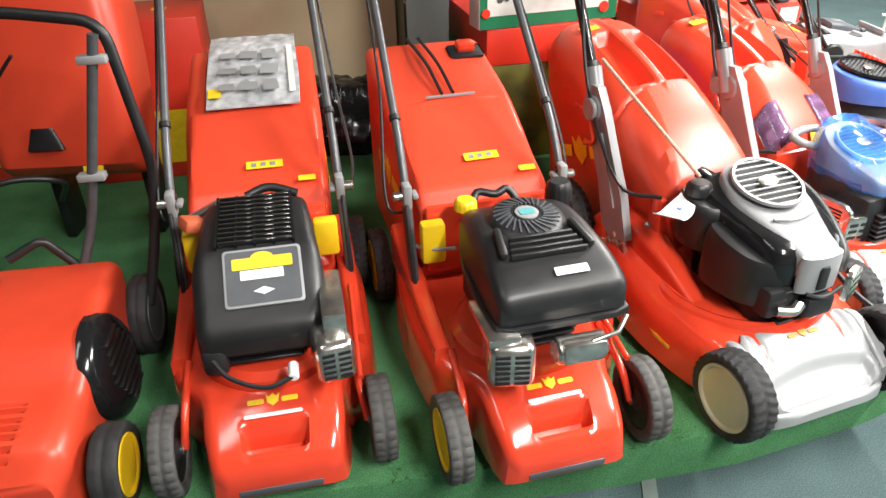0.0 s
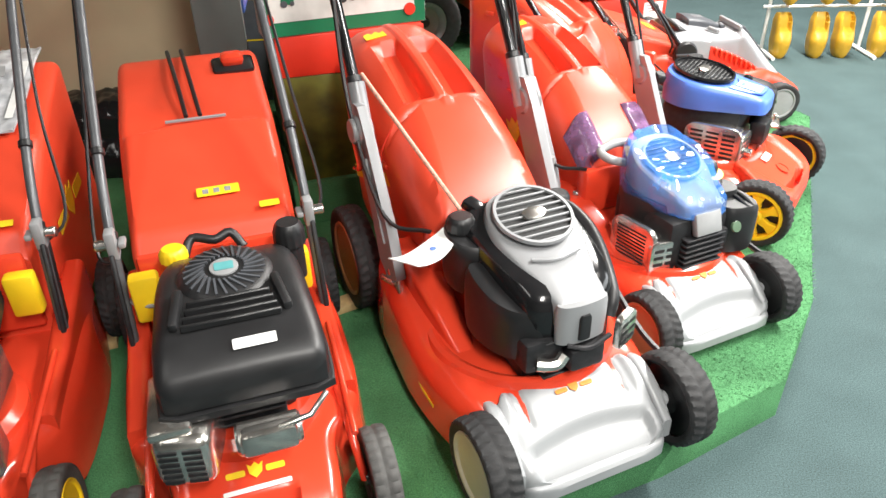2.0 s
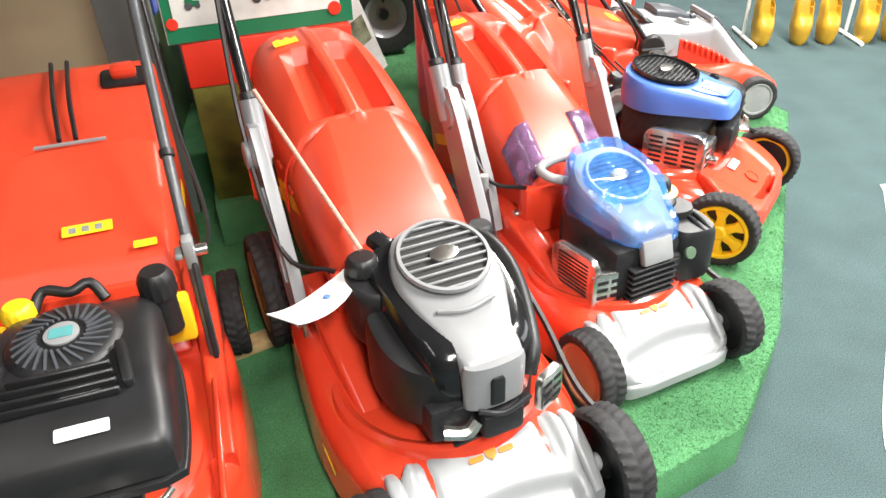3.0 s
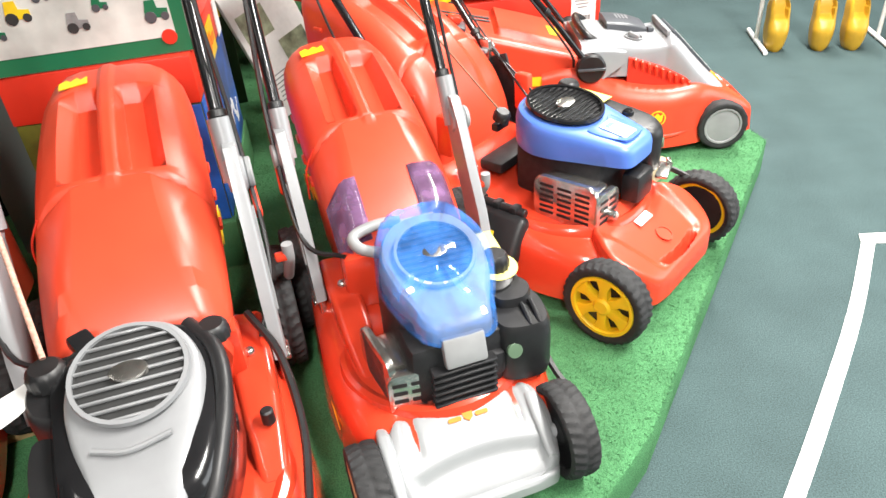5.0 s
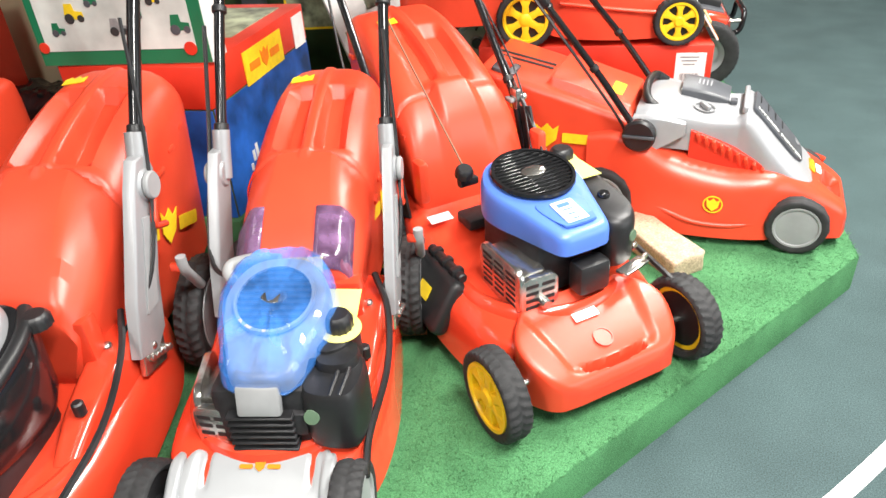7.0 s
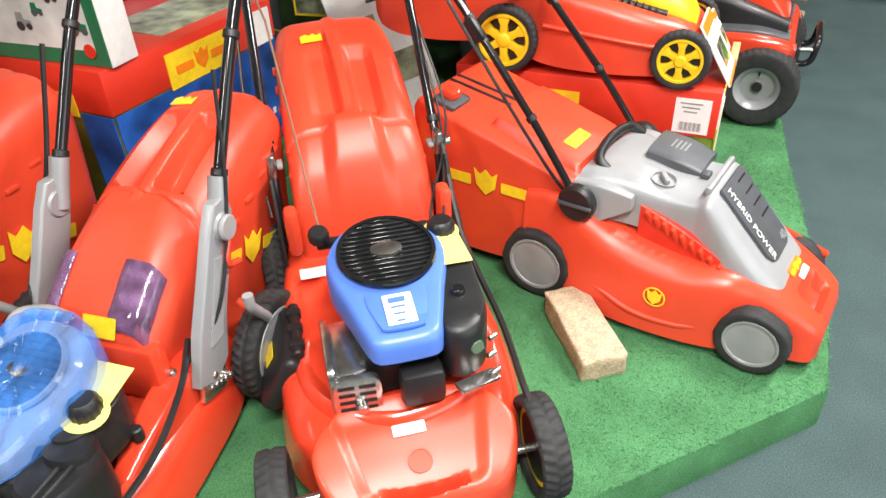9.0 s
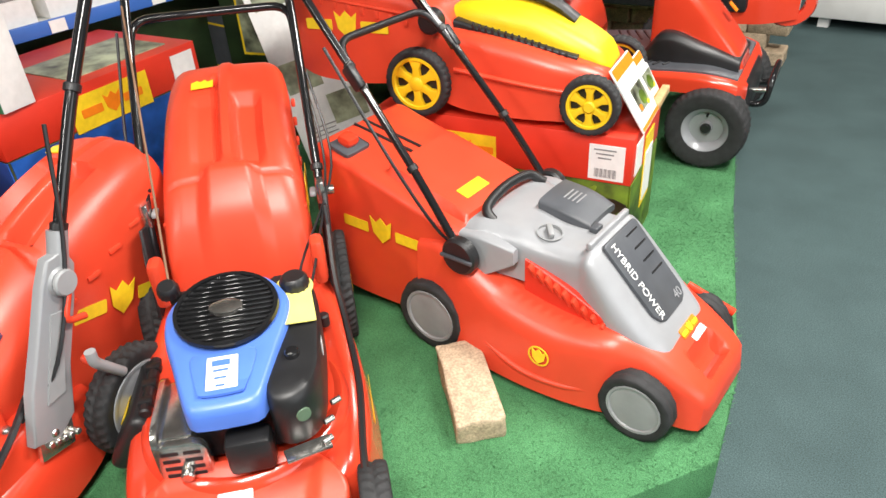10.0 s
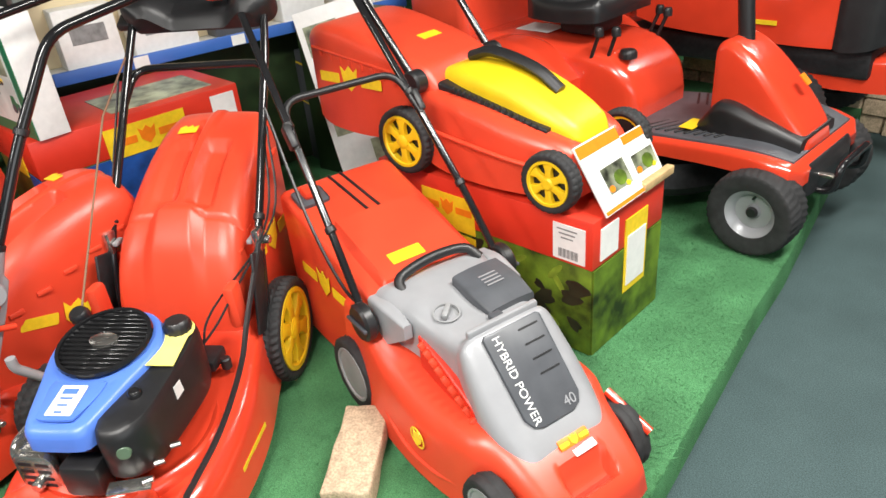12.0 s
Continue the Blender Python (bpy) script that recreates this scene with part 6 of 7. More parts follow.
def hybrid(x, y, yaw):
    mw = mower(x, y, yaw, "red and silver hybrid electric mower with grey covers")

    def slot(px, py):
        return -0.04 * bump(px, -0.055, 0.055, 0.012) * bump(py, -0.075, -0.035, 0.010)
    hull = part("deck", body([(-0.105, 0.09, 0.04, 0.085, 0.02, 0), (-0.095, 0.115, 0.035, 0.11, 0.025, 0), (-0.03, 0.135, 0.035, 0.152, 0.03, 0.008), (0.04, 0.150, 0.035, 0.185, 0.035, 0.012), (0.10, 0.177, 0.03, 0.205, 0.045, 0.012), (0.22, 0.197, 0.028, 0.205, 0.06, 0.010), (0.36, 0.198, 0.028, 0.235, 0.06, 0.006), (0.46, 0.19, 0.04, 0.285, 0.04, 0.0), (0.53, 0.175, 0.09, 0.30, 0.03, 0.0), (0.60, 0.17, 0.12, 0.29, 0.03, 0)], 72, 34, dent=slot, flare=0.012, m=Matrix.Translation((-0.008, 0, 0))), RED, mw, "red plastic mower hull")
    part("slot_floor", box((0, -0.055, 0.098), (0.10, 0.045, 0.004)), REDD, hull)
    for s in (-1, 1):
        part("side_sweep", tube(spline([(s * 0.192, 0.13, 0.075), (s * 0.208, 0.20, 0.066), (s * 0.214, 0.30, 0.072), (s * 0.200, 0.42, 0.11)], 6), 0.008, 10), RED, hull)
        em = crest(hull, Matrix.Translation((s * 0.2055 - 0.008, 0.24, 0.13)) @ pose(0, 0, 0, 90, 0, 90 * s) @ pose(0, 0, 0, -6, 0, 0), 0.036, YLABEL, False)
        part("emblem_ring", lathe([(0.026, 0), (0.026, 0.0015), (0.0225, 0.0015), (0.0225, 0)], 28), YLABEL, hull, at=Matrix.Translation((s * 0.2055 - 0.008, 0.24, 0.13)) @ pose(0, 0, 0, 90, 0, 90 * s))
    for q in range(9):
        for s in (-1,):
            part("vent_rib", box((s * 0.134, 0.125 + 0.022 * q, 0.196 + 0.0105 * q), (0.014, 0.009, 0.050 + 0.022 * math.sin(math.pi * (q + 0.5) / 9)), 0.003, rot=(-12, 24 * s, 0)), RED, hull)
    part("vent_back", body([(0.125, 0.012, 0.15, 0.225, 0.006, 0), (0.22, 0.012, 0.17, 0.27, 0.006, 0), (0.325, 0.012, 0.20, 0.31, 0.006, 0)], 16, 4, m=Matrix.Translation((-0.124, 0, 0))), REDD, hull)
    hood = part("motor_hood", body([(-0.012, 0.088, 0.12, 0.160, 0.020, 0), (0.004, 0.110, 0.12, 0.180, 0.035, 0.003), (0.05, 0.126, 0.12, 0.222, 0.048, 0.004), (0.11, 0.130, 0.15, 0.284, 0.055, 0.004), (0.165, 0.122, 0.19, 0.342, 0.048, 0.004), (0.19, 0.116, 0.22, 0.358, 0.038, 0.003), (0.205, 0.112, 0.23, 0.346, 0.03, 0.0), (0.28, 0.118, 0.24, 0.346, 0.034, 0.0), (0.36, 0.130, 0.25, 0.360, 0.036, 0.0), (0.44, 0.145, 0.25, 0.366, 0.036, 0.0), (0.475, 0.146, 0.25, 0.36, 0.03, 0)], 72, 30, m=Matrix.Translation((-0.008, 0, 0))), SILVER, mw, "silver-grey plastic motor hood")
    for s in (-1, 1):
        part("hood_flank", body([(0.34, 0.010, 0.30, 0.335, 0.006, 0), (0.42, 0.02, 0.25, 0.35, 0.010, 0), (0.48, 0.018, 0.23, 0.345, 0.010, 0)], 14, 4, m=Matrix.Translation((s * 0.150, 0, 0))), SILVER, hood)
    # dark battery cover with lettering
    tilt = 46.5
    pl = part("battery_cover", slab([(-0.073, 0.098), (-0.066, 0.104), (0.066, 0.104), (0.073, 0.098), (0.070, -0.075), (0.058, -0.096), (0.040, -0.104), (-0.040, -0.104), (-0.058, -0.096), (-0.070, -0.075)][::-1], 0, 0.008, 0.003), DGREY, hood, "dark grey cover with white lettering", at=Matrix.Translation((-0.006, 0.105, 0.2835)) @ pose(0, 0, 0, tilt, 0, 0))

    def lettering(text, size, at, parent, mat):
        c_ = bpy.data.curves.new("lettering", "FONT")
        c_.body, c_.size, c_.extrude, c_.align_x, c_.align_y = text, size, 0.0005, "CENTER", "CENTER"
        t_ = new("lettering", c_)
        c_.materials.append(mat)
        t_.parent, t_.matrix_basis = parent, at
        return t_
    lettering("HYBRID POWER", 0.026, Matrix.Translation((-0.048, 0.0, 0.0088)) @ pose(0, 0, 0, 0, 0, -90), pl, WHITE)
    lettering("40", 0.03, Matrix.Translation((0.04, -0.082, 0.0088)), pl, SILVER)
    for q in range(4):
        part("cover_groove", slab(rrect(0.032, 0.085 - 0.032 * q, 0.05, 0.004, 0.0015, 2), 0.008, 0.0095, 0), BLACK, pl)
    part("cover_edge", box((-0.008, 0.196, 0.362), (0.18, 0.014, 0.020), 0.005), SILVER, hood)
    kp = part("key_panel", body([(0.24, 0.060, 0.338, 0.354, 0.006, 0.004), (0.30, 0.066, 0.345, 0.372, 0.008, 0.006), (0.37, 0.064, 0.355, 0.382, 0.008, 0.004)], 18, 14, m=Matrix.Translation((0.055, 0, 0))), DGREY, hood, "dark grey release panel")
    bm_ = bmesh.new()
    for q in range(4):
        add_box(bm_, (0.055, 0.295 + 0.011 * q, 0.3785 + 0.0014 * q), (0.045, 0.004, 0.001))
    part("panel_mark", bm_, SILVER, kp)
    dl = part("dial_well", lathe([(0.030, 0.004), (0.027, 0.004), (0.026, -0.004), (0, -0.004)], 30), GREYP, hood, at=Matrix.Translation((-0.075, 0.30, 0.3515)) @ pose(0, 0, 0, 8, -4, 0))
    part("dial", box((0, 0, 0.006), (0.04, 0.014, 0.016), 0.005, rot=(0, 0, 40)), GREYP, dl)
    part("vent_mark", box((0.0, 0.228, 0.350), (0.03, 0.02, 0.014), 0.004), DGREY, hood)
    part("carry_handle", tube(spline([(-0.105, 0.425, 0.355), (-0.09, 0.455, 0.376), (0.0, 0.465, 0.388), (0.085, 0.455, 0.384), (0.11, 0.425, 0.362)], 6), 0.012, 12), BLACK, mw)
    em = part("emblem_panel", slab(rrect(0, 0, 0.075, 0.022, 0.004), 0, 0.003, 0.001), ORANGE, hull, at=Matrix.Translation((0.0, -0.002, 0.178)) @ pose(0, 0, 0, 40, 0, 0))
    crest(em, Matrix.Translation((0, 0, 0.003)), 0.02, YLABEL)
    decal("type_label", hull, WHITE, 0.055, 0.017, Matrix.Translation((0.012, -0.022, 0.1645)) @ pose(0, 0, 0, 24, 0, 0))
    decal("type_label", hull, WHITE, 0.014, 0.010, Matrix.Translation((0.095, -0.012, 0.158)) @ pose(0, 0, 0, 24, 0, 0))
    for s in (-1, 1):
        wheel(mw, s * (0.182 if s < 0 else 0.152), 0.022, 0.082, 0.082, 0.045, s, GREYP, "disc", 4, RUBBER, 0.74, chev=False)
        wheel(mw, s * 0.187, 0.552, 0.098, 0.098, 0.048, s, GREYP, "disc", 4, RUBBER, 0.74, chev=False)
        part("pivot", cyl((s * 0.196, 0.455, 0.305), 0.045, 0.03, 0.006, 30, pose(0, 0, 0, 0, 90, 0)), BLACK, mw, "black round handle pivot")
        part("pivot_bar", box((s * 0.214, 0.455, 0.305), (0.008, 0.085, 0.008), 0.002), DGREY, mw)
    part("height_lever", tube([(0.158, 0.06, 0.17), (0.172, -0.05, 0.125)], 0.010), REDP, mw)
    rails(mw, [(0.190, 0.46, 0.31), (0.182, 0.57, 0.455), (0.168, 0.735, 0.645), (0.15, 0.97, 0.90)], BLACKG, 0.0095, joints=(1, 2))
    part("crossbar", tube(corners([(-0.170, 0.72, 0.63), (-0.155, 0.81, 0.72), (0.155, 0.81, 0.72), (0.170, 0.72, 0.63)], 0.05), 0.009), BLACK, mw)
    for s in (-1, 1):
        part("quick_lock", box((s * 0.174, 0.745, 0.655), (0.02, 0.03, 0.06), 0.006, rot=(-40, 0, 0)), BLACK, mw)
    cable(mw, [(-0.20, 0.80, 0.72), (-0.215, 0.62, 0.50), (-0.20, 0.52, 0.36), (-0.16, 0.50, 0.30)], 0.004)
    # grass box
    def lid(px, py):
        return 0.022 * bump(px, -0.115, 0.135, 0.010) * bump(py, 0.49, 0.73, 0.010)
    gb = part("grass_box", body([(0.465, 0.145, 0.12, 0.30, 0.015, 0), (0.48, 0.158, 0.09, 0.325, 0.02, 0), (0.60, 0.163, 0.06, 0.362, 0.02, 0.004), (0.72, 0.166, 0.05, 0.398, 0.02, 0.004), (0.86, 0.168, 0.05, 0.435, 0.02, 0.004), (0.925, 0.168, 0.06, 0.450, 0.02, 0.002), (0.945, 0.158, 0.08, 0.435, 0.02, 0)], 64, 40, dent=lid), RED, mw, "red plastic grass box with a raised lid")
    kp = part("indicator_plate", box((-0.11, 0.86, 0.4420), (0.085, 0.07, 0.012), 0.010, rot=(15, 0, 0)), DGREY, gb)
    part("indicator_knob", box((-0.11, 0.86, 0.458), (0.046, 0.046, 0.03), 0.014, rot=(15, 0, 0)), REDP, kp)
    for q in (0.0, 0.035):
        part("cord", tube([(-0.005 + q, 0.745, 0.412), (-0.025 + q, 0.92, 0.456)], 0.004), BLACK, gb)
    decal("warning_label", gb, YLABEL, 0.09, 0.036, Matrix.Translation((-0.02, 0.545, 0.3715)) @ pose(0, 0, 0, 17, 0, 0))
    for s in (-1, 1):
        crest(gb, Matrix.Translation((s * 0.1695, 0.72, 0.27)) @ pose(0, 0, 0, 90, 0, 90 * s), 0.07, YLABEL)
    part("rear_skirt", box((0, 0.62, 0.10), (0.30, 0.08, 0.12), 0.02), DGREY, mw)
    return mw


def small_yellow(at):
    mw = thing("lawn_mower", at, "small red mower with yellow hood and yellow spoked wheels", "lawn mower", "mowers on display")
    hull = part("deck", body([(-0.055, 0.07, 0.03, 0.075, 0.02, 0), (-0.045, 0.10, 0.025, 0.10, 0.025, 0), (0.0, 0.125, 0.02, 0.135, 0.03, 0.006), (0.10, 0.15, 0.02, 0.165, 0.035, 0.008), (0.22, 0.155, 0.02, 0.195, 0.035, 0.006), (0.34, 0.15, 0.03, 0.215, 0.03, 0.0), (0.44, 0.13, 0.06, 0.22, 0.03, 0)], 50, 20, flare=0.008), RED, mw)
    hood = part("motor_hood", body([(-0.02, 0.05, 0.10, 0.135, 0.012, 0), (0.0, 0.072, 0.11, 0.165, 0.024, 0.004), (0.08, 0.090, 0.13, 0.21, 0.036, 0.006), (0.18, 0.092, 0.15, 0.25, 0.04, 0.006), (0.30, 0.088, 0.18, 0.265, 0.04, 0.004), (0.40, 0.07, 0.19, 0.25, 0.03, 0), (0.43, 0.05, 0.2, 0.235, 0.02, 0)], 44, 18), YELLOW, mw, "bright yellow plastic hood")
    for s in (-1, 1):
        for q in range(15):
            part("vent_louvre", box((s * (0.098 + 0.0008 * q), 0.075 + 0.0165 * q, 0.158 + 0.0042 * q), (0.010, 0.005, 0.034 + 0.012 * math.sin(q / 14 * math.pi)), 0.001, rot=(0, 34 * s, 0), seg=1), BLACKM, hood)
        part("vent_back", body([(0.05, 0.012, 0.13, 0.165, 0.006, 0), (0.2, 0.02, 0.16, 0.20, 0.008, 0), (0.36, 0.02, 0.19, 0.235, 0.008, 0)], 14, 4, m=Matrix.Translation((s * 0.092, 0, 0))), BLACK, hood)
        wheel(mw, s * 0.16, 0.0, 0.072, 0.072, 0.04, s, YELLOW, "spoke", 28, RUBBER, 0.76, chev=False)
        wheel(mw, s * 0.162, 0.44, 0.088, 0.088, 0.042, s, YELLOW, "spoke", 32, RUBBER, 0.78, chev=False)
        part("side_line", tube(spline([(s * 0.150, 0.02, 0.09), (s * 0.166, 0.14, 0.105), (s * 0.166, 0.34, 0.13)], 5), 0.006), RED, hull)
        part("pivot", cyl((s * 0.15, 0.40, 0.24), 0.03, 0.04, 0.005, 22, pose(0, 0, 0, 0, 90, 0)), BLACK, mw)
    part("carry_handle", tube(spline([(0, 0.08, 0.222), (0, 0.15, 0.265), (0, 0.27, 0.292), (0, 0.34, 0.275)], 6), 0.014, 10, flat=1.3), BLACK, hood)
    rails(mw, [(0.15, 0.40, 0.24), (0.155, 0.56, 0.45), (0.15, 0.95, 0.95)], BLACKG, 0.010)
    gb = part("grass_box", body([(0.36, 0.12, 0.16, 0.225, 0.02, 0), (0.40, 0.135, 0.10, 0.27, 0.03, 0.004), (0.55, 0.15, 0.07, 0.315, 0.035, 0.006), (0.72, 0.152, 0.07, 0.345, 0.035, 0.006), (0.80, 0.14, 0.09, 0.335, 0.03, 0), (0.825, 0.12, 0.12, 0.30, 0.03, 0)], 44, 18), RED, mw)
    decal("warning_label", gb, YLABEL, 0.07, 0.03, Matrix.Translation((0.02, 0.50, 0.308)) @ pose(0, 0, 0, 14, 0, 0))
    for s in (-1, 1):
        crest(gb, Matrix.Translation((s * 0.153, 0.64, 0.22)) @ pose(0, 0, 0, 90, 0, 90 * s), 0.065, YLABEL)
        part("lid_seam", tube([(s * 0.148, 0.45, 0.25), (s * 0.152, 0.78, 0.29)], 0.005), RED, gb)
        for q in range(8):
            part("side_clip", box((s * 0.152, 0.47 + 0.04 * q, 0.235 + 0.006 * q), (0.006, 0.012, 0.02), 0.002), RED, gb)
    return mw


classic(-0.013, 1.184, 15, "slotted", "red mower with black slotted engine hood, bagged manual on box")
classic(0.525, 1.249, 18, "smooth", "red mower with smooth black engine hood on green turf")
premium(1.113, 1.407, 23.5, 1.0, "silver", "red mower with silver bumper and black-silver engine hood")
premium(1.488, 1.798, 24.6, 0.905, "film", "red mower with silver bumper, engine wrapped in blue film")
steel_blue(1.91, 2.417, 55)
hybrid(2.206, 3.336, 96)
small_yellow(CB @ Matrix.Translation((0.235, -0.015, 0.4)) @ pose(0, 0, 0, 0, 0, 92) @ Matrix.Scale(1.1, 4))

# ---- scarifier and loose grass box at the left end ----
sc = thing("scarifier", Matrix.Translation((-0.60, 1.12, DECK)) @ pose(0, 0, 0, 0, 0, 12), "red plastic scarifier with black side discs and yellow wheels", "scarifier", "mowers on display")


def vents(px, py):
    return -0.014 * (1 if (py * 1000) % 20 < 9 else 0) * bump(px, -0.12, 0.13, 0.01) * bump(py, -0.135, -0.015, 0.004)


hl = part("hull", body([(-0.16, 0.20, 0.05, 0.14, 0.03, 0), (-0.12, 0.23, 0.04, 0.185, 0.04, 0.004), (0.0, 0.235, 0.04, 0.205, 0.04, 0.006), (0.03, 0.235, 0.04, 0.215, 0.03, 0.004), (0.10, 0.235, 0.05, 0.255, 0.03, 0.0), (0.26, 0.235, 0.06, 0.275, 0.03, 0), (0.38, 0.225, 0.08, 0.265, 0.03, 0), (0.43, 0.21, 0.1, 0.24, 0.03, 0)], 130, 30, dent=vents), RED, sc)
part("motor_pod", box((-0.10, 0.26, 0.30), (0.2, 0.14, 0.07), 0.02), BLACK, hl)
for s in (-1, 1):
    part("side_disc", lathe([(0, 0.03), (0.06, 0.03), (0.098, 0.022), (0.114, 0.008), (0.118, -0.01), (0, -0.01)], 32), BLACKG, sc, at=Matrix.Translation((s * 0.238, 0.14, 0.155)) @ pose(0, 0, 0, 0, 80 * s, 0))
    rb_ = bmesh.new()
    for q in range(9):
        add_box(rb_, (-0.07 + 0.0175 * q, 0, 0.03), (0.006, 0.15 - abs(q - 4) * 0.018, 0.008), 0.001, None, 1)
    part("disc_ribs", rb_, BLACK, sc, at=Matrix.Translation((s * 0.238, 0.14, 0.155)) @ pose(0, 0, 0, 0, 80 * s, 0))
    wheel(sc, s * 0.285, -0.085, 0.085, 0.085, 0.055, s, YELLOW, "disc", 8, RUBBER, 0.72, chev=False)
    wheel(sc, s * 0.25, 0.40, 0.10, 0.10, 0.05, s, DGREY, "disc", 8, RUBBER, 0.72, chev=False)
part("handle_tube", tube(corners([(0.12, 0.40, 0.20), (0.174, 0.433, 0.34), (0.289, 0.429, 0.77)], 0.05), 0.0115), TUBE, sc, "grey steel handle tube")
part("handle_tube", tube(corners([(0.27, 0.38, 0.14), (0.305, 0.426, 0.29), (0.339, 0.440, 0.47), (0.305, 0.447, 0.79), (0.11, 0.467, 0.815), (-0.22, 0.48, 0.815)], 0.05), 0.0125), BLACK, sc, "black bent handle bar")
for z_, y_ in ((0.46, 0.432), (0.72, 0.429)):
    part("clamp", box((0.174 + (z_ - 0.34) * 0.267, y_, z_), (0.06, 0.03, 0.018), 0.005), GREYP, sc)
part("side_lever", tube(corners([(0.13, 0.41, 0.24), (0.07, 0.40, 0.33), (0.0, 0.37, 0.30)], 0.02), 0.010), BLACK, sc)
cable(sc, [(0.06, 0.58, 0.70), (-0.1, 0.62, 0.55), (-0.3, 0.55, 0.5), (-0.45, 0.5, 0.55)], 0.004)

gbx = thing("grass_catcher", Matrix.Translation((-0.78, 1.98, DECK)) @ pose(0, 0, 0, 0, 0, 8), "upright red plastic grass catcher with black handle", "grass catcher")
part("shell", body([(-0.02, 0.19, 0.0, 0.10, 0.03, 0), (0.02, 0.2, 0.0, 0.16, 0.04, 0.01), (0.35, 0.2, 0.0, 0.19, 0.05, 0.02), (0.66, 0.16, 0.0, 0.17, 0.05, 0.02), (0.70, 0.13, 0.0, 0.13, 0.04, 0.0)], 40, 24, m=Matrix.Translation((0, 0.12, 0.26)) @ pose(0, 0, 0, 74, 0, 0)), RED, gbx)
part("stand_leg", box((-0.14, 0.2, 0.14), (0.03, 0.12, 0.28), 0.005), BLACK, gbx)
part("stand_leg", box((0.14, 0.2, 0.14), (0.03, 0.12, 0.28), 0.005), BLACK, gbx)
part("grip", body([(-0.03, 0.05, 0, 0.02, 0.008, 0.004), (0.03, 0.03, 0, 0.025, 0.008, 0.006)], 10, 10, m=Matrix.Translation((-0.04, -0.02, 0.40)) @ pose(0, 0, 0, 74, 0, 0)), BLACK, gbx)
decal("warning_label", gbx, YLABEL, 0.055, 0.026, Matrix.Translation((0.07, -0.045, 0.31)) @ pose(0, 0, 0, 74, 0, 0))
mt = thing("garden_machine", Matrix.Translation((-1.15, 1.62, DECK)) @ pose(0, 0, 0, 0, 0, 10), "black garden machine with red guard beside the scarifier", "garden machine")
part("body", body([(-0.12, 0.16, 0, 0.2, 0.04, 0), (0.0, 0.18, 0, 0.26, 0.05, 0.01), (0.22, 0.16, 0, 0.22, 0.04, 0)], 20, 16), BLACK, mt)
part("guard", box((0.14, -0.08, 0.30), (0.06, 0.05, 0.12), 0.015), REDP, mt)
part("hose", tube(spline([(0.1, 0.1, 0.24), (0.3, 0.12, 0.34), (0.42, 0.2, 0.30), (0.36, 0.3, 0.2)], 6), 0.008), BLACK, mt)


# ---- ride-on mowers at the back ----
def big_wheel(parent, x, y, R, W, s):
    h = W / 2
    m = Matrix.Translation((x, y, R)) @ pose(0, 0, 0, 0, 90 * s, 0)
    bm = tyre_mesh(R, h, R * 0.56, 38, True, 0.03)
    w_ = part("wheel", bm, RUBBER, parent, "black turf tyre", at=m)
    part("rim", lathe([(0, h * 0.42), (R * 0.14, h * 0.42), (R * 0.16, h * 0.25), (R * 0.40, h * 0.3), (R * 0.46, h * 0.62), (R * 0.55, h * 0.8), (R * 0.58, h * 0.72), (R * 0.5, h * 0.3), (R * 0.5, -h * 0.4), (0, -h * 0.4)], 40), SILVER, w_)
    part("hub_cap", lathe([(0, h * 0.6), (R * 0.10, h * 0.6), (R * 0.13, h * 0.5), (R * 0.13, h * 0.4), (0, h * 0.4)], 24), BLACK, w_)
    part("valve", cyl((R * 0.34, 0, h * 0.42), R * 0.03, h * 0.3, 0.001, 10), BLACK, w_)


rd = thing("ride_on_mower", Matrix.Translation((1.635, 4.70, DECK)) @ pose(0, 0, 0, 0, 0, 106), "red ride-on mower with black seat on the turf", "ride-on mower", "ride-on mowers")
for s in (-1, 1):
    big_wheel(rd, s * 0.28, 0.0, 0.142, 0.12, s)
    big_wheel(rd, s * 0.27, 0.98, 0.19, 0.17, s)
fd = part("floor_pan", body([(-0.100, 0.22, 0.22, 0.262, 0.012, 0), (-0.08, 0.270, 0.22, 0.288, 0.02, 0), (0.05, 0.285, 0.25, 0.315, 0.02, 0), (0.32, 0.27, 0.24, 0.30, 0.02, 0), (0.55, 0.265, 0.22, 0.28, 0.02, 0), (0.72, 0.25, 0.22, 0.30, 0.02, 0)], 36, 14), REDP, rd)
part("foot_mat", body([(-0.07, 0.225, 0.288, 0.299, 0.003, 0), (0.05, 0.255, 0.312, 0.325, 0.003, 0), (0.32, 0.25, 0.298, 0.309, 0.003, 0), (0.60, 0.23, 0.278, 0.29, 0.003, 0)], 24, 10), DGREY, fd, "dark grey ribbed foot mat")
for q in range(9):
    for s in (-1, 1):
        part("mat_rib", box((s * 0.16, 0.16 + 0.035 * q, 0.322 - 0.0027 * q), (0.13, 0.008, 0.006), 0.001, rot=(0, 0, 25 * s), seg=1), BLACK, fd)
decal("warning_label", fd, YLABEL, 0.10, 0.05, Matrix.Translation((-0.15, 0.30, 0.3235)))
part("front_fascia", body([(-0.118, 0.12, 0.18, 0.23, 0.015, 0), (-0.105, 0.16, 0.17, 0.26, 0.02, 0), (-0.085, 0.18, 0.17, 0.275, 0.02, 0), (-0.07, 0.18, 0.2, 0.27, 0.02, 0)], 20, 12), BLACK, rd)
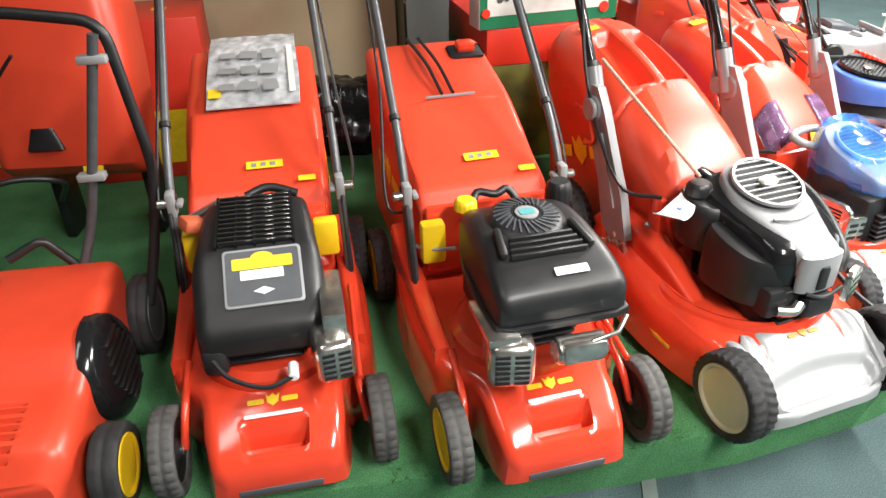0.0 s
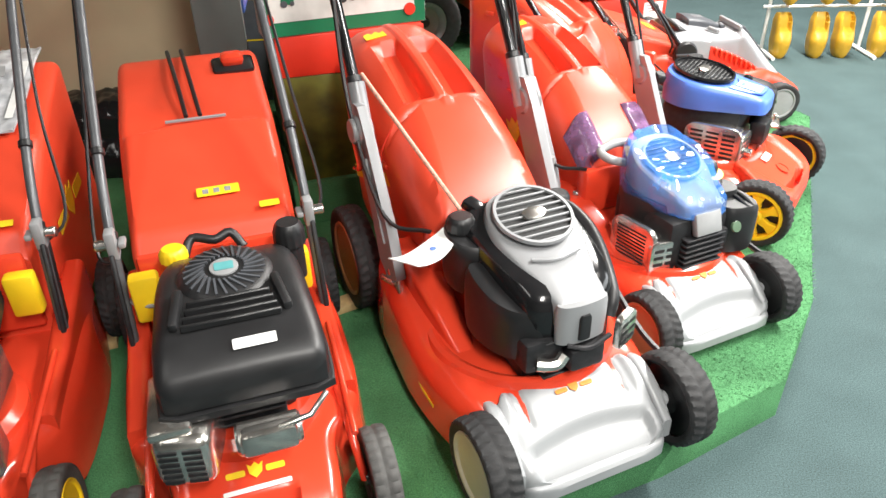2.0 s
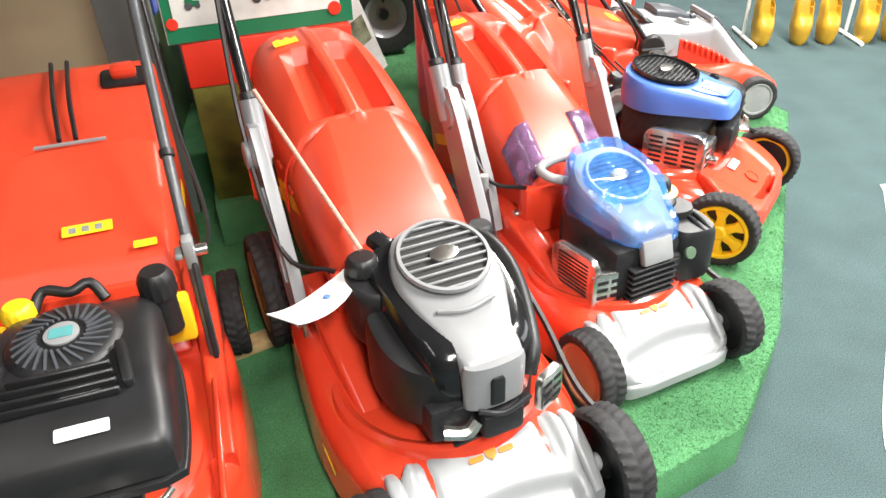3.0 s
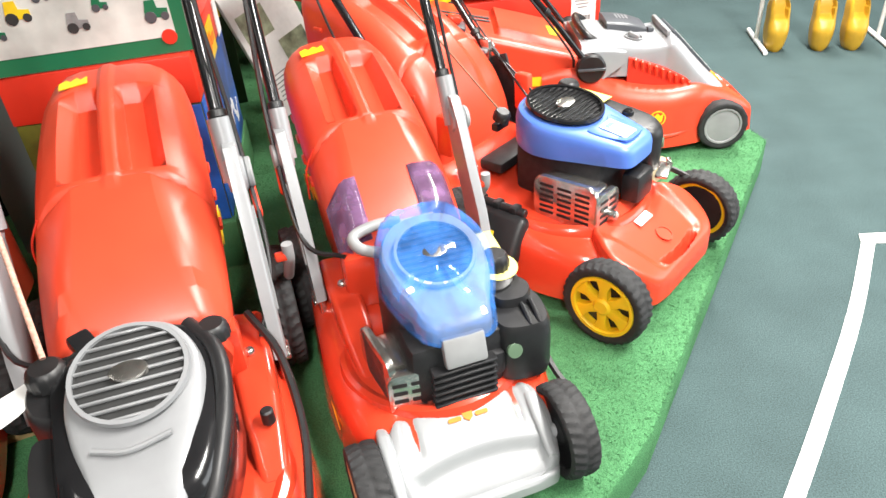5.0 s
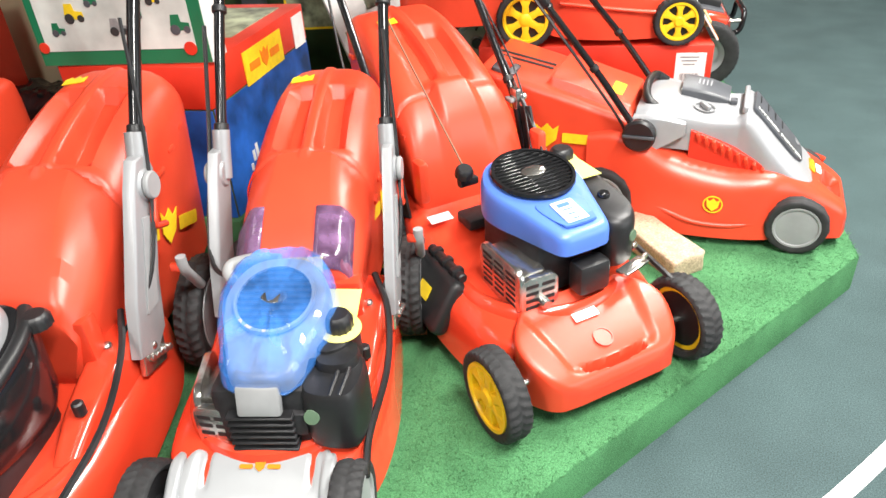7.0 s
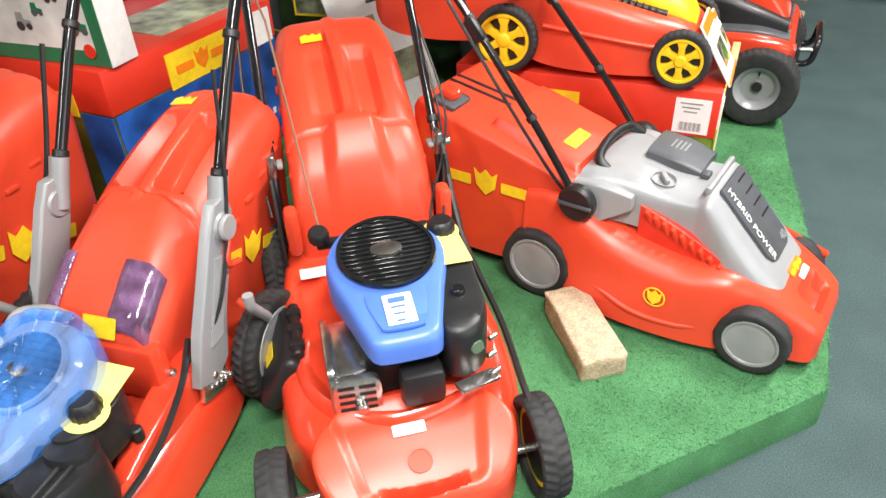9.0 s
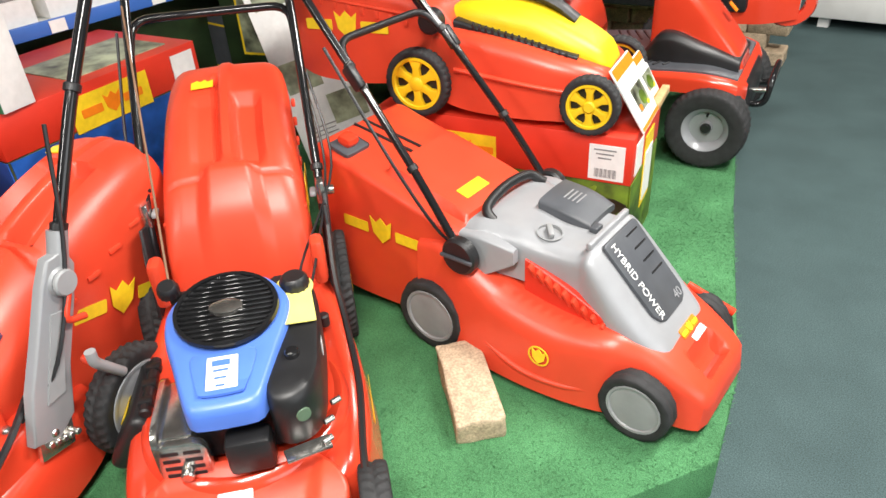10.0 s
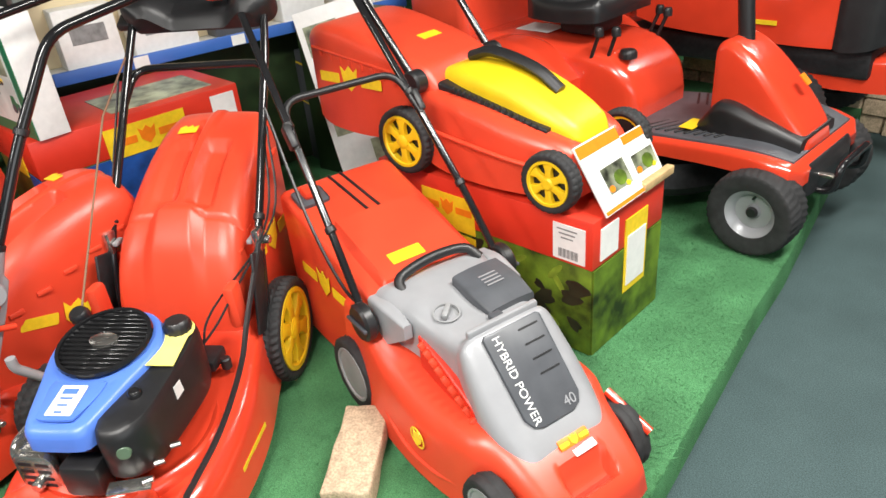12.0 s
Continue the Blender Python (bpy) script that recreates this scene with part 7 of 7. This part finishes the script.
col = part("steering_column", body([(-0.16, 0.09, 0.24, 0.32, 0.02, 0), (-0.14, 0.105, 0.24, 0.37, 0.03, 0.004), (-0.05, 0.115, 0.28, 0.48, 0.035, 0.006), (0.04, 0.11, 0.28, 0.57, 0.035, 0.006), (0.12, 0.10, 0.28, 0.62, 0.03, 0.004), (0.165, 0.09, 0.28, 0.61, 0.03, 0), (0.175, 0.075, 0.29, 0.58, 0.02, 0)], 44, 18, m=Matrix.Translation((-0.03, 0.09, -0.02))), REDP, rd, "glossy red front cowl")
part("cowl_base", body([(-0.15, 0.135, 0.29, 0.36, 0.02, 0), (-0.02, 0.155, 0.29, 0.41, 0.03, 0), (0.12, 0.15, 0.29, 0.44, 0.03, 0), (0.19, 0.13, 0.29, 0.36, 0.02, 0)], 24, 12, m=Matrix.Translation((-0.03, 0.09, -0.02))), BLACK, col)
part("cowl_label", box((-0.03, 0.005, 0.49), (0.03, 0.004, 0.04), rot=(-45, 0, 0)), ORANGE, col)
part("steering_post", tube([(-0.03, 0.20, 0.56), (-0.03, 0.25, 0.92)], 0.026, 14), BLACK, col)
part("steering_wheel", lathe([(0.155, 0), (0.168, 0.012), (0.18, 0), (0.168, -0.012), (0.155, 0)], 36), BLACK, rd, at=Matrix.Translation((-0.03, 0.26, 0.95)) @ pose(0, 0, 0, -12, 0, 0))
part("bumper", tube(corners([(-0.12, -0.08, 0.18), (-0.12, -0.16, 0.18), (-0.12, -0.17, 0.27), (0.12, -0.17, 0.27), (0.12, -0.16, 0.18), (0.12, -0.08, 0.18)], 0.035), 0.012), BLACKG, rd)
part("bumper", tube([(-0.12, -0.165, 0.235), (-0.12, -0.07, 0.23)], 0.009), STEEL, rd)
part("axle", cyl((0, 0, 0.16), 0.02, 0.5, 0.003, 16, pose(0, 0, 0, 0, 90, 0)), BLACKM, rd)
part("cutter_deck", lathe([(0.26, 0.07), (0.27, 0.10), (0.24, 0.18), (0.1, 0.2), (0, 0.2)], 36), BLACKM, rd, at=Matrix.Translation((0, 0.48, 0)))
sb = part("seat_base", body([(0.50, 0.15, 0.27, 0.36, 0.02, 0), (0.53, 0.18, 0.27, 0.44, 0.04, 0.004), (0.64, 0.20, 0.27, 0.52, 0.05, 0.006), (0.85, 0.22, 0.27, 0.545, 0.05, 0.004), (1.10, 0.25, 0.27, 0.56, 0.05, 0.0), (1.25, 0.24, 0.3, 0.54, 0.05, 0)], 44, 22), REDP, rd, "red rear body")
for s in (-1, 1):
    part("fender", body([(0.72, 0.06, 0.30, 0.44, 0.03, 0), (0.86, 0.085, 0.40, 0.54, 0.04, 0), (1.05, 0.085, 0.42, 0.56, 0.04, 0), (1.22, 0.07, 0.36, 0.50, 0.03, 0)], 24, 10, m=Matrix.Translation((s * 0.255, 0, 0))), REDP, sb)
    for q in range(2):
        part("lever", tube([(s * (0.16 + 0.03 * q), 0.64 + 0.05 * q, 0.50), (s * (0.17 + 0.03 * q), 0.60 + 0.05 * q, 0.60)], 0.007), BLACK, sb)
        knob(sb, Matrix.Translation((s * (0.17 + 0.03 * q), 0.60 + 0.05 * q, 0.59)), 0.016, 0.03, BLACK, "lever_knob")
knob(sb, Matrix.Translation((-0.12, 0.58, 0.505)), 0.03, 0.03, BLACK, "fuel_cap")
decal("warning_label", sb, YLABEL, 0.09, 0.024, Matrix.Translation((-0.02, 0.525, 0.42)) @ pose(0, 0, 0, 66, 0, 0))
part("seat_bracket", box((0, 0.82, 0.59), (0.2, 0.16, 0.07), 0.02), BLACKM, rd)
part("seat", body([(0.66, 0.14, 0.63, 0.665, 0.02, 0.0), (0.68, 0.18, 0.625, 0.70, 0.035, 0.008), (0.80, 0.20, 0.62, 0.695, 0.035, -0.012), (0.94, 0.19, 0.62, 0.71, 0.035, -0.01), (0.99, 0.17, 0.62, 0.74, 0.03, 0)], 30, 20), LEATHER, rd, "black vinyl seat")
part("seat_back", body([(0, 0.17, 0, 0.06, 0.03, 0), (0.2, 0.19, 0, 0.08, 0.03, -0.01), (0.34, 0.15, 0, 0.06, 0.03, 0)], 20, 16, m=Matrix.Translation((0, 0.98, 0.70)) @ pose(0, 0, 0, 78, 0, 0)), LEATHER, rd)
part("rear_catcher", box((0, 1.42, 0.52), (0.5, 0.34, 0.52), 0.05, seg=3), RED, rd)
decal("hood_graphic", sb, WHITE, 0.12, 0.16, Matrix.Translation((-0.08, 1.0, 0.562)))

tr = thing("garden_tractor", Matrix.Translation((1.12, 5.45, DECK)) @ pose(0, 0, 0, 0, 0, 106), "large red garden tractor with black grille behind", "garden tractor", "ride-on mowers")
for s in (-1, 1):
    big_wheel(tr, s * 0.32, 0.0, 0.17, 0.14, s)
    big_wheel(tr, s * 0.34, 1.2, 0.25, 0.2, s)
hd = part("hood", body([(-0.20, 0.17, 0.42, 0.70, 0.03, 0), (-0.15, 0.19, 0.40, 0.78, 0.04, 0.006), (0.2, 0.2, 0.40, 0.84, 0.045, 0.008), (0.6, 0.2, 0.42, 0.88, 0.045, 0.008), (0.75, 0.19, 0.45, 0.86, 0.04, 0)], 36, 18), REDP, tr, "red tractor hood")
part("front_grille", body([(-0.29, 0.14, 0.42, 0.66, 0.03, 0), (-0.24, 0.18, 0.40, 0.74, 0.04, 0), (-0.15, 0.200, 0.39, 0.785, 0.04, 0.004), (-0.12, 0.195, 0.40, 0.785, 0.04, 0)], 24, 14), BLACK, tr, "black plastic front grille")
part("side_label", box((-0.2055, 0.16, 0.48), (0.004, 0.12, 0.018)), YLABEL, hd)
part("side_label", box((-0.2055, 0.10, 0.72), (0.004, 0.09, 0.02)), SILVER, hd)
part("frame", box((0, 0.3, 0.33), (0.26, 1.1, 0.12), 0.02), BLACKM, tr)
part("front_axle", box((0, 0.0, 0.2), (0.62, 0.08, 0.07), 0.02), REDP, tr)
part("front_loader", body([(-0.46, 0.05, 0.24, 0.36, 0.02, 0), (-0.3, 0.10, 0.22, 0.36, 0.03, 0), (0.0, 0.12, 0.22, 0.34, 0.03, 0)], 20, 10), REDP, tr)
part("hitch_disc", lathe([(0.10, -0.02), (0.11, 0), (0.10, 0.02), (0.06, 0.02), (0.06, -0.02), (0.10, -0.02)], 32), REDP, tr, at=Matrix.Translation((-0.03, -0.42, 0.31)) @ pose(0, 0, 0, 0, 90, 10))
part("platform_floor", box((0, 0.95, 0.36), (0.72, 0.5, 0.04), 0.01), REDP, tr)
part("rear_body", body([(1.05, 0.26, 0.36, 0.60, 0.05, 0), (1.2, 0.4, 0.40, 0.72, 0.06, 0), (1.5, 0.4, 0.40, 0.72, 0.06, 0)], 16, 12), REDP, tr)
